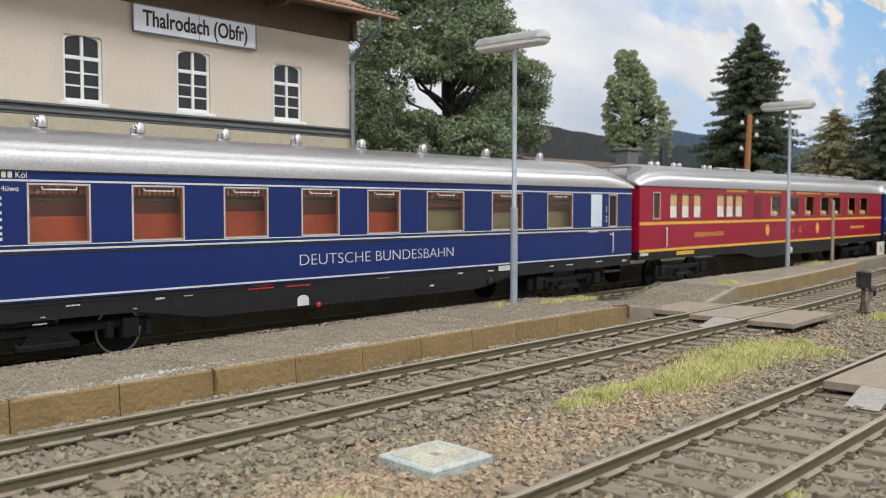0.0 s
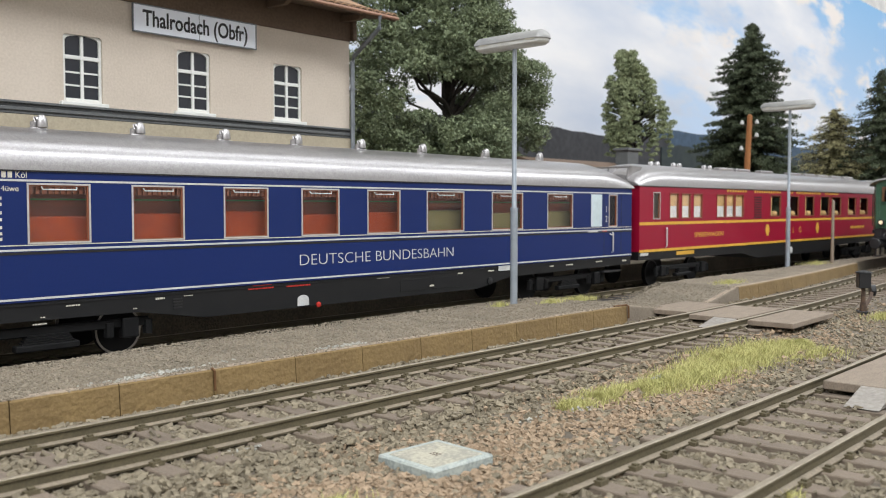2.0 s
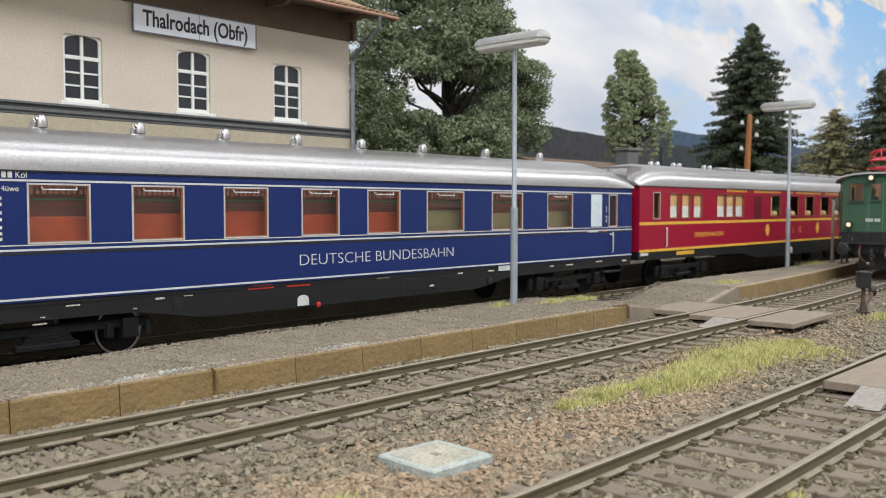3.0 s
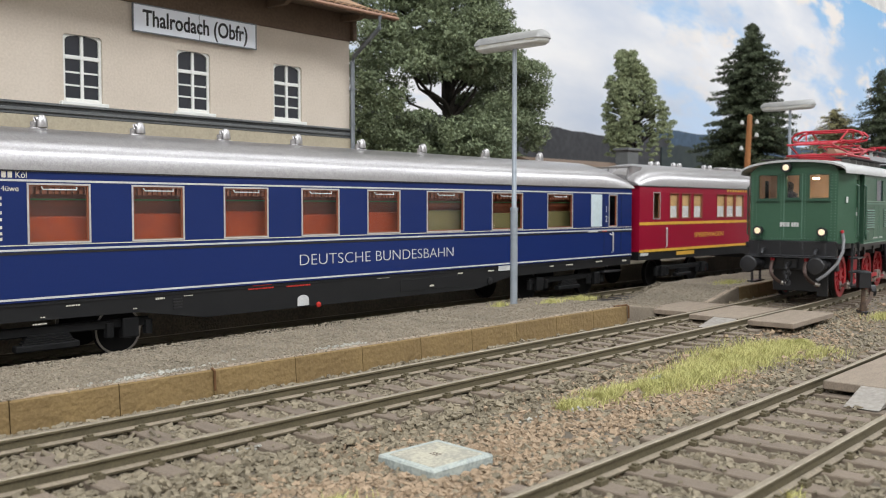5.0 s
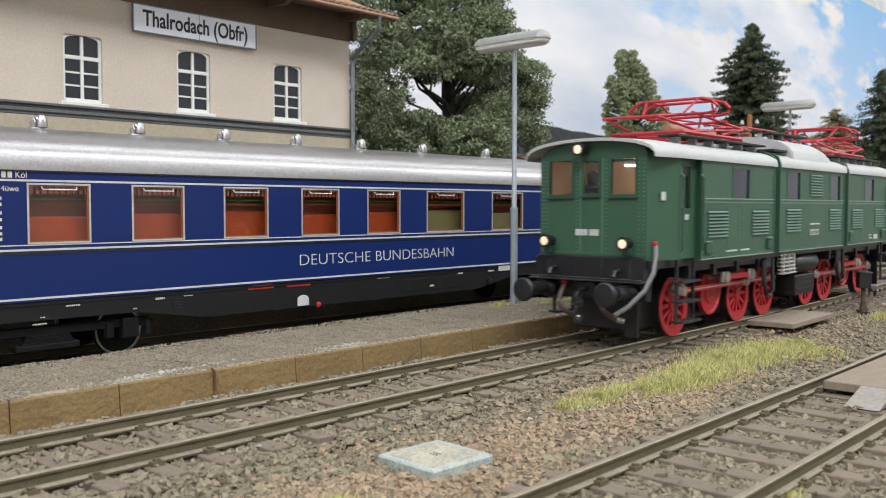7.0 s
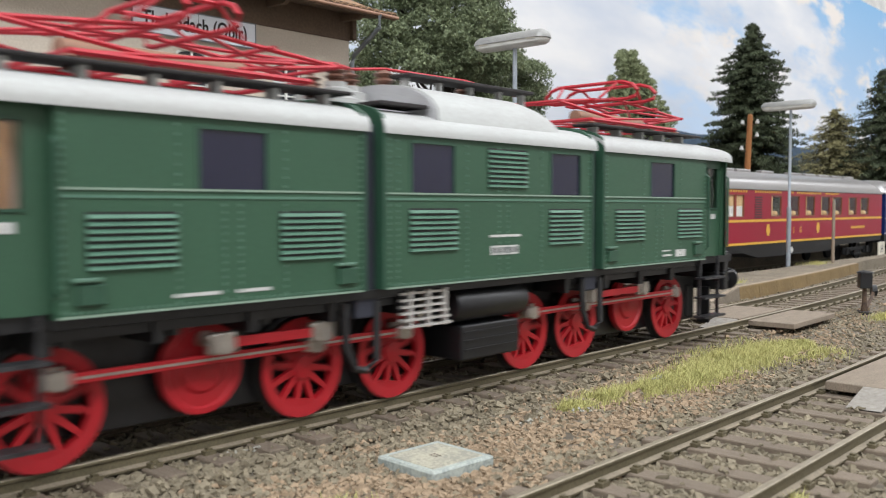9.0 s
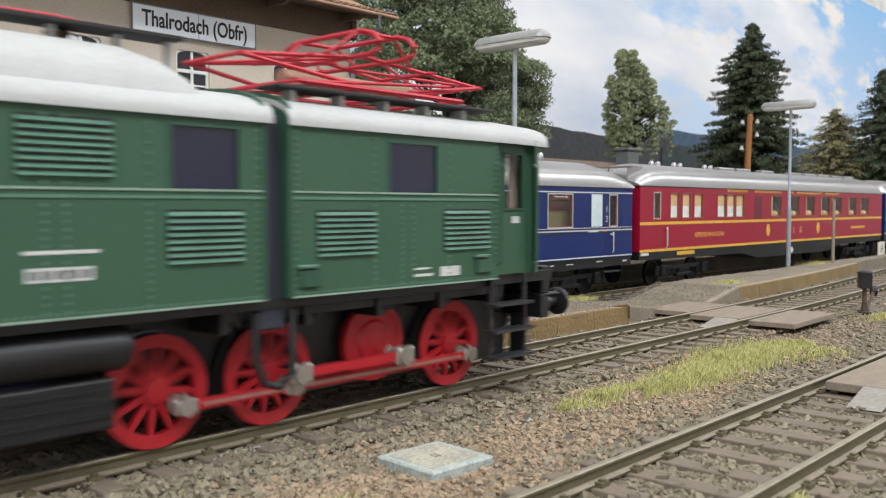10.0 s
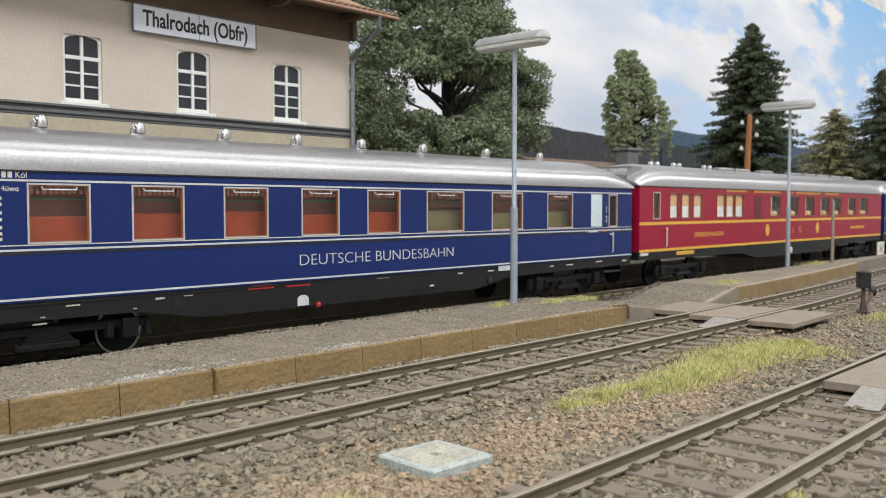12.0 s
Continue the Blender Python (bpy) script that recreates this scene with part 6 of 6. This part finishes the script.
def roof_gear(t):
    for a, b in ((-6.9, -2.55), (2.75, 6.6)):
        for y in (-1.02, 1.02):
            bm = B()
            box(bm, a, b, y - 0.22, y + 0.22, 3.93, 3.97, 0.01)
            part("walkway_board", bm, M_WALKB, t, "dark roof walkway board")
            for x in np.arange(a + 0.3, b, 0.75):
                part("walkway_support", box(B(), x - 0.03, x + 0.03, y - 0.10, y + 0.10, 3.68, 3.928), M_ROOFW, t)
    # raised hood on the middle section
    bm = B()
    n = 15

    def ring(x, top, w):
        return [(x, -w * math.cos(math.pi * i / (n - 1)), 3.66 + (top - 3.66) * math.sin(math.pi * i / (n - 1)) ** 0.7) for i in range(n)]
    loft(bm, [ring(-1.15, 4.30, 1.38), ring(1.05, 4.29, 1.38), ring(1.38, 4.21, 1.37), ring(1.6, 4.07, 1.35), ring(1.76, 3.88, 1.3), ring(1.87, 3.68, 1.22)])
    part("roof_hood", bm, M_ROOFW, t, "white raised transformer hood", smooth=True)
    bm = B()
    loft(bm, [ring(-1.16, 4.28, 1.36), ring(-1.20, 4.28, 1.36)])
    part("hood_end_plate", bm, M_ZINCL, t, "pale grey hood end plate")
    part("middle_walkway", box(B(), -0.95, 1.95, -0.62, -0.22, 4.40, 4.45, 0.01), M_WALKB, t, "dark walkway board on the hood")
    for x in (-0.85, -0.15, 0.55, 1.25, 1.85):
        part("hood_board_support", box(B(), x - 0.025, x + 0.025, -0.48, -0.37, 3.8, 4.398), M_ROOFW, t)
    part("low_walkway", box(B(), -2.1, -1.22, -1.25, -0.8, 3.87, 3.92, 0.01), M_WALKB, t, "dark walkway board")
    for x, y in ((-1.98, -0.25), (-1.56, -0.05), (-1.75, 0.55)):
        b = new("roof_bushing")
        b.parent = t
        part("pot", lathe(B(), [(0.1, 0), (0.34, 0.0), (0.34, 0.10), (0.24, 0.14), (0.24, 0.24), (0.15, 0.27), (0.15, 0.34)], Matrix.Translation((x, y, 3.90)), 14), M_ROOFW, b, "pale cast bushing pot", smooth=True)
        part("insulator", lathe(B(), [(0.05, 0), (0.15, 0.0), (0.09, 0.04), (0.15, 0.08), (0.09, 0.12), (0.15, 0.16), (0.05, 0.2), (0.05, 0.26)], Matrix.Translation((x, y, 4.23)), 12), M_INSUL, b, "brown ribbed insulator")
    bm = B()
    tube(bm, [(-1.56, -0.05, 4.48), (-0.9, -0.05, 4.56), (0.75, -0.15, 4.55), (2.0, -0.2, 4.42)], 0.022, 6)
    tube(bm, [(-3.4, -0.4, 4.35), (-1.98, -0.25, 4.48), (-1.56, -0.05, 4.48)], 0.03, 6)
    part("roof_conductor", bm, M_PANTO, t, "thin red roof conductor")
    for x in (-0.9, 0.75):
        part("hood_insulator", lathe(B(), [(0.05, 0), (0.15, 0.0), (0.09, 0.05), (0.15, 0.10), (0.09, 0.15), (0.15, 0.2), (0.05, 0.26)], Matrix.Translation((x, -0.1 - 0.06 * x, 4.28)), 12), M_INSUL, t, "brown ribbed insulator")
    part("hood_valve", lathe(B(), [(0.05, 0), (0.16, 0.0), (0.16, 0.12), (0.10, 0.17), (0.03, 0.2)], Matrix.Translation((1.0, 0.15, 4.24)), 12), M_ZINCL, t, "pale metal roof valve")


M_ZINCL = mat("pale_grey_paint", (0.45, 0.45, 0.46), 0.5, scale=2)


def wheel_meshes(seg=32):
    """Meshes of a spoked wheel about the local y axis, outer side towards -y."""
    m = Matrix.Rotation(math.pi / 2, 4, "X")
    out = {}
    out["wheel"] = mesh_of("wheel", lathe(B(), [(WR - 0.15, -0.03), (WR - 0.03, -0.03), (WR - 0.004, 0.061), (WR - 0.008, 0.078), (WR - 0.15, 0.064)], m, seg, caps=False), M_WHEEL, True)
    out["hub"] = mesh_of("hub", lathe(B(), [(0.02, -0.05), (0.14, -0.05), (0.14, 0.08), (0.02, 0.09)], m, 16), M_WHEEL)
    bm = B()
    loft(bm, [[Vector((r, y, w)) for w, y in ((-wd, -0.03), (wd, -0.03), (wd, 0.045), (-wd, 0.045))] for r, wd in ((0.12, 0.042), (WR - 0.13, 0.03))])
    bm.transform(Matrix.Diagonal((1, -1, 1, 1)))
    out["spoke"] = mesh_of("spoke", bm, M_WHEEL)
    pts = [(WR - 0.09) * Vector((math.cos(a), 0, math.sin(a))) for a in np.linspace(math.pi - 0.75, math.pi + 0.75, 9)]
    out["balance_weight"] = mesh_of("balance_weight", loft(B(), [[p + Vector((0, y, 0)) for p in pts] for y in (-0.065, 0.02)]), M_WHEEL)
    bm = B()
    lathe(bm, [(WR - 0.025, 0.06), (WR, 0.06), (WR, -0.05), (WR + 0.03, -0.055), (WR + 0.03, -0.09), (WR - 0.05, -0.09)], m, seg, caps=False)
    out["tyre"] = mesh_of("tyre", bm, M_TYRE, True)
    pin = B()
    tube(pin, [(PIN, 0.0, 0), (PIN, -0.07, 0), (PIN, -0.072, 0), (PIN, -0.30, 0)], [0.11, 0.11, 0.05, 0.05], 12)
    out["crank_pin"] = mesh_of("crank_pin", pin, M_STEEL)
    out["solid_disc"] = mesh_of("solid_disc", lathe(B(), [(0.05, -0.04), (WR - 0.1, -0.04), (WR - 0.1, 0.06), (WR - 0.16, 0.06), (WR - 0.18, 0.035), (0.3, 0.035), (0.26, 0.07), (0.05, 0.08)], m, 28), M_WHEEL, True)
    return out


def locomotive():
    t = thing("electric_locomotive", "green electric rod locomotive with red wheels, white roof", "locomotive", 60, 0, 0)
    s1 = [(-4.83, -4.0, 2.76, 3.37)]
    s2 = [(-1.75, -0.94, 2.76, 3.39), (1.27, 2.05, 2.76, 3.39)]
    s3 = [(4.27, 5.12, 2.76, 3.37)]
    for nm, a, b, hs in (("front_section", -6.3, -2.58, s1), ("middle_section", -2.2, 2.42, s2), ("rear_section", 2.77, 6.4, s3)):
        sec = new(nm)
        sec.parent = t
        side_plate(sec, a, b, hs)
        for x in (a, b - 0.04):
            part("bulkhead", box(B(), x, x + 0.04, -1.40, 1.40, 1.55, 3.6), M_GREENDARK, sec)
        bm = B()
        box(bm, a, b, -1.463, -1.45, 2.66, 2.69)
        part("waist_band", bm, M_LOUVRE, sec, "raised green waist band")
        # Waist and bottom edges in a paler green than the side.
        part("waist_edge", box(B(), a, b, -1.466, -1.4502, 2.735, 2.757), M_LINE, sec, "pale waist edge line")
        part("bottom_edge", box(B(), a, b, -1.466, -1.4502, 1.552, 1.574), M_LINE, sec, "pale bottom edge line")
        for h in hs:
            q = part("side_pane", box(B(), h[0], h[1], -1.432, -1.426, h[2], h[3]), M_LOCOGLASS, sec, "dark blue tinted window")
            part("window_frame", frame_bm(h[0], h[1], h[2], h[3], -1.45, 0.035, 0.012), M_GREENDARK, sec)
        bm = B()
        rv = []
        for z in np.arange(1.62, 3.5, 0.075):
            rv += [(a + 0.05, z), (b - 0.05, z)]
        for x in np.arange(a + 0.1, b - 0.05, 0.075):
            rv += [(x, 1.60)]
        for xm in [(a + b) / 2 - 0.1, (a + b) / 2 + 0.1] + ([h[0] - 0.25 for h in hs]) + ([h[1] + 0.25 for h in hs]):
            rv += [(xm, z) for z in np.arange(1.62, 2.66, 0.075)]
            if not any(h[0] - 0.1 < xm < h[1] + 0.1 for h in hs):
                rv += [(xm, z) for z in np.arange(2.8, 3.5, 0.1)]
        rivets(bm, rv, -1.4505)
        tagged(part("rivets", bm, M_RIVET, sec, "rows of small rivets"), kind="stuff")
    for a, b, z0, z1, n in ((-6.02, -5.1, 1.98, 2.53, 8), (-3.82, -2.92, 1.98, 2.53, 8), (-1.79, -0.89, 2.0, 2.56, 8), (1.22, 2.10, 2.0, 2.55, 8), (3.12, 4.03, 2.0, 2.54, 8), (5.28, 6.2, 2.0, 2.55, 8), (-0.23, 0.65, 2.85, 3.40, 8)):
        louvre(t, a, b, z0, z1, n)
    loco_roof(t, -8.12, -2.50, hip0=True)
    loco_roof(t, -2.26, 2.48)
    loco_roof(t, 2.70, 7.66, hip1=True)
    for x in (-2.60, -2.265, 2.355, 2.705):
        arch = [(-1.47, 1.56), (-1.47, 3.58), *[(-1.47 * math.cos(math.pi * k / 12), 3.60 + 0.35 * math.sin(math.pi * k / 12) ** 0.8) for k in range(1, 12)], (1.47, 3.58), (1.47, 1.56)]
        part("end_hoop", prism_x(B(), arch, x, x + 0.055), M_GREENDARK, t, "dark green hoop at the section end")
    for x in (-2.39, 2.585):
        part("bellows", box(B(), x - 0.18, x + 0.18, -1.30, 1.30, 1.2, 3.6, 0.03), M_DUCT, t, "dark slate grey bellows")
    cab_end(t, -1)
    cab_end(t, 1)
    roof_gear(t)
    pantograph(t, -4.35)
    pantograph(t, 4.85)
    # frames and underfloor gear
    for a, b in ((-7.6, -0.75), (0.75, 7.6)):
        # Frame box runs low; its black stands for shade between the wheels.
        part("truck_frame", box(B(), a, b, -0.62, 0.62, 0.24, 1.43, 0.02), M_BLACK, t, "black truck frame deepened for the dark between the wheels")
        for x in np.arange(a + 1.2, b - 1.0, 1.15):
            part("underframe_bracket", box(B(), x, x + 0.12, -1.25, -0.6, 1.2, 1.55), M_BLACK, t)
            part("spring_hanger", tube(B(), [(x + 0.3, -1.1, 1.25), (x + 0.3, -1.1, 1.55)], 0.07, 8), M_BLACK, t)
        part("pipe_run", box(B(), a + 1.3, b - 0.9, -1.2, -1.12, 1.32, 1.42), M_BLACK, t)
    part("sole_bar", box(B(), -6.3, 6.3, -1.32, 1.32, 1.44, 1.55), M_BLACK, t)
    part("air_tank", lathe(B(), [(0.05, -0.82), (0.20, -0.80), (0.24, -0.72), (0.24, 0.72), (0.20, 0.80), (0.05, 0.82)], Matrix.Translation((0.13, -1.10, 1.20)) @ Matrix.Rotation(math.pi / 2, 4, "Y"), 20), M_BLACK, t, "black cylindrical air tank", smooth=True)
    bm = B()
    box(bm, -0.55, 0.75, -1.25, -0.4, 0.42, 0.92, 0.03)
    for z in (0.55, 0.68, 0.8):
        part("box_rib", box(B(), -0.5, 0.7, -1.27, -1.25, z, z + 0.03), M_BLACK, t)
    part("battery_box", bm, M_BLACK, t, "black ribbed equipment box")
    bm = B()
    for k in range(6):
        z = 1.02 + k * 0.085
        box(bm, -1.86, -1.09 + 0.025 * (6 - k), -1.36 - 0.04 * (5 - k) * 0.3, -1.30, z, z + 0.03)
    for x in (-1.7, -1.36, -1.04):
        box(bm, x - 0.02, x + 0.02, -1.40, -1.31, 1.0, 1.5)
    part("cooler_grille", bm, M_ALU, t, "pale metal cooling grille")
    for x in (-2.75, 2.35):
        part("jumper_hose", tube(B(), [(x, -1.3, 1.4), (x - 0.02, -1.34, 0.9), (x + 0.1, -1.34, 0.62), (x + 0.3, -1.34, 0.56), (x + 0.48, -1.34, 0.68), (x + 0.52, -1.3, 1.4)], 0.05, 7), M_BLACK, t, "hanging black hose", smooth=True)
    bm = B()
    for x, z, w, h in ((-5.14, 1.67, 0.55, 0.035), (-4.40, 1.67, 0.45, 0.035), (-0.19, 2.15, 0.70, 0.035), (-0.17, 1.90, 0.62, 0.13), (4.70, 1.68, 0.35, 0.035), (4.70, 1.77, 0.3, 0.025), (5.2, 1.66, 0.38, 0.13)):
        box(bm, x, x + w, -1.458, -1.4505, z, z + h)
    tagged(part("side_inscription_bars", bm, M_WHITE, t, "small white inscriptions"), kind="stuff")
    bm = B()
    for k in range(5):
        box(bm, -0.14 + k * 0.12, -0.06 + k * 0.12, -1.4605, -1.4585, 1.925, 2.005)
    part("plate_bars", bm, M_BAND, t)
    for x in (-6.0, -2.85, 3.0, 6.05):
        part("sand_filler_lid", box(B(), x - 0.14, x + 0.14, -1.50, -1.451, 1.66, 1.86, 0.015), M_GREENDARK, t, "green sand box lid")
        part("lid_handle", box(B(), x - 0.18, x + 0.10, -1.52, -1.451, 1.88, 1.92, 0.01), M_RIVET, t)
    # running gear
    ms = wheel_meshes()
    turning = []
    for i, x in enumerate((*AXLES, *JACKS)):
        jack = i >= 6
        for s in (-1, 1):
            w = new("jackshaft_wheel" if jack else "wheel", ms["solid_disc"] if jack else ms["wheel"])
            w.parent = t
            w.matrix_basis = pose(x * S, s * 0.76 * S, (0.80 if jack else WR) * S)
            names = ["crank_pin", "hub"] + ([] if jack else ["tyre", "balance_weight"])
            for nm in names:
                o = new(nm, ms[nm])
                o.parent = w
                if s > 0:
                    o.matrix_basis = pose(0, 0, 0, 180, 0, 0)
            for k in range(0 if jack else 12):
                o = new("spoke", ms["spoke"])
                o.parent = w
                o.matrix_basis = pose(0, 0, 0, 180 if s > 0 else 0, 30 * k, 0)
            turning.append((w, x, s, 0.80 if jack else WR))
    rods = []
    for (a, b, c, j) in ((AXLES[0], AXLES[1], AXLES[2], JACKS[0]), (AXLES[5], AXLES[4], AXLES[3], JACKS[1])):
        for s in (-1, 1):
            y = s * 1.00
            bm = B()
            lo, hi = min(a, c), max(a, c)
            box(bm, lo - a, hi - a, y - 0.025, y + 0.025, -0.055, 0.055, 0.008)
            r = new("coupling_rod", mesh_of("coupling_rod", bm, M_WHEEL))
            r.parent = t
            tagged(r, "red coupling rod with steel ends")
            for q in (a, b, c):
                e = B()
                box(e, q - a - 0.14, q - a + 0.14, y - 0.05, y + 0.05, -0.085, 0.085, 0.02)
                lathe(e, [(0.02, -0.07), (0.10, -0.07), (0.10, 0.07), (0.02, 0.07)], Matrix.Translation((q - a, y, 0)) @ Matrix.Rotation(math.pi / 2, 4, "X"), 14)
                tube(e, [(q - a, y, 0.05), (q - a, y, 0.14)], 0.035, 8)
                part("rod_bearing", e, M_STEEL, r, "steel rod bearing")
            e = B()
            box(e, lo - a + 0.2, hi - a - 0.2, y + s * 0.026, y + s * 0.030, -0.014, 0.014)
            part("rod_flute", e, M_STEEL, r, "pale fluted centre")
            rods.append((r, a, WR))
            bm = B()
            y2 = s * 1.12
            dz = WR - 0.80 + 0.17
            n = Vector((b - j, 0, dz)).normalized()
            u = Vector((-n.z, 0, n.x))
            p0, p1 = Vector((0, y2, 0)), Vector((b - j, y2, dz))
            loft(bm, [[p + u * 0.055 + Vector((0, q, 0)) for q in (-0.025, 0.025)] + [p - u * 0.055 + Vector((0, q, 0)) for q in (0.025, -0.025)] for p in (p0, p1)])
            r = new("drive_rod", mesh_of("drive_rod", bm, M_WHEEL))
            r.parent = t
            tagged(r, "red drive rod from the jackshaft")
            for p in (p0, p1):
                e = B()
                box(e, p.x - 0.17, p.x + 0.17, p.y - 0.05, p.y + 0.05, p.z - 0.12, p.z + 0.12, 0.03)
                lathe(e, [(0.02, -0.08), (0.12, -0.08), (0.12, 0.08), (0.02, 0.08)], Matrix.Translation(p) @ Matrix.Rotation(math.pi / 2, 4, "X"), 14)
                part("rod_bearing", e, M_STEEL, r, "steel rod bearing")
            rods.append((r, j, 0.80))
    return t, turning, rods


M_LOCOGLASS = mat("blue_tinted_glazing", (0.018, 0.018, 0.042), 0.15, scale=1, rough_var=0.03)
LOCO, TURNING, RODS = locomotive()

# distance of the locomotive's middle from x = 11.2 against time
RUN = [(0.0, 49.7), (1.0, 43.6), (2.1, 37.4), (3.2, 30.7), (4.0, 26.45), (4.8, 22.35), (5.5, 18.85), (6.5, 13.75), (7.1, 10.56), (8.0, 5.1), (8.8, 0.0), (9.5, -4.54), (10.2, -8.97),
       (10.5, -10.85), (11.2, -15.1), (12.0, -20.0)]


def run_at(t):
    """Smooth place along the line at time t."""
    n = len(RUN)
    sl = [(RUN[min(i + 1, n - 1)][1] - RUN[max(i - 1, 0)][1]) / (RUN[min(i + 1, n - 1)][0] - RUN[max(i - 1, 0)][0]) for i in range(n)]
    for i in range(n - 1):
        (t0, d0), (t1, d1) = RUN[i], RUN[i + 1]
        if t <= t1 + 1e-9:
            h, s = t1 - t0, (t - t0) / (t1 - t0)
            return ((2 * s ** 3 - 3 * s ** 2 + 1) * d0 + (s ** 3 - 2 * s ** 2 + s) * h * sl[i] + (-2 * s ** 3 + 3 * s ** 2) * d1 + (s ** 3 - s ** 2) * h * sl[i + 1])
    return RUN[-1][1]


def motions():
    def loco_pose(t):
        x = 11.2 + run_at(t)
        ya, yb = line_near(x - 4.3), line_near(x + 4.3)
        return pose(x * S, (ya + yb) / 2 * S, 0, 0, 0, math.degrees(math.atan2(yb - ya, 8.6)))
    walk(LOCO, [(k * 0.1, loco_pose(k * 0.1)) for k in range(121)])
    steps = [k / 15 for k in range(181)]

    def angle(t, x):
        """Crank angle, anticlockwise as seen from the front side."""
        base, roll = (math.radians(-30.6), 0.665) if x < 0 else (math.radians(-23), 0.625)
        return base - run_at(t) / roll
    for w, x, s, z in TURNING:
        walk(w, [(t, pose(x * S, s * 0.76 * S, z * S, 0, -math.degrees(angle(t, x)), 0)) for t in steps])
    for r, x, z in RODS:
        walk(r, [(t, pose((x + PIN * math.cos(angle(t, x))) * S, 0, (z + PIN * math.sin(angle(t, x))) * S)) for t in steps])


motions()
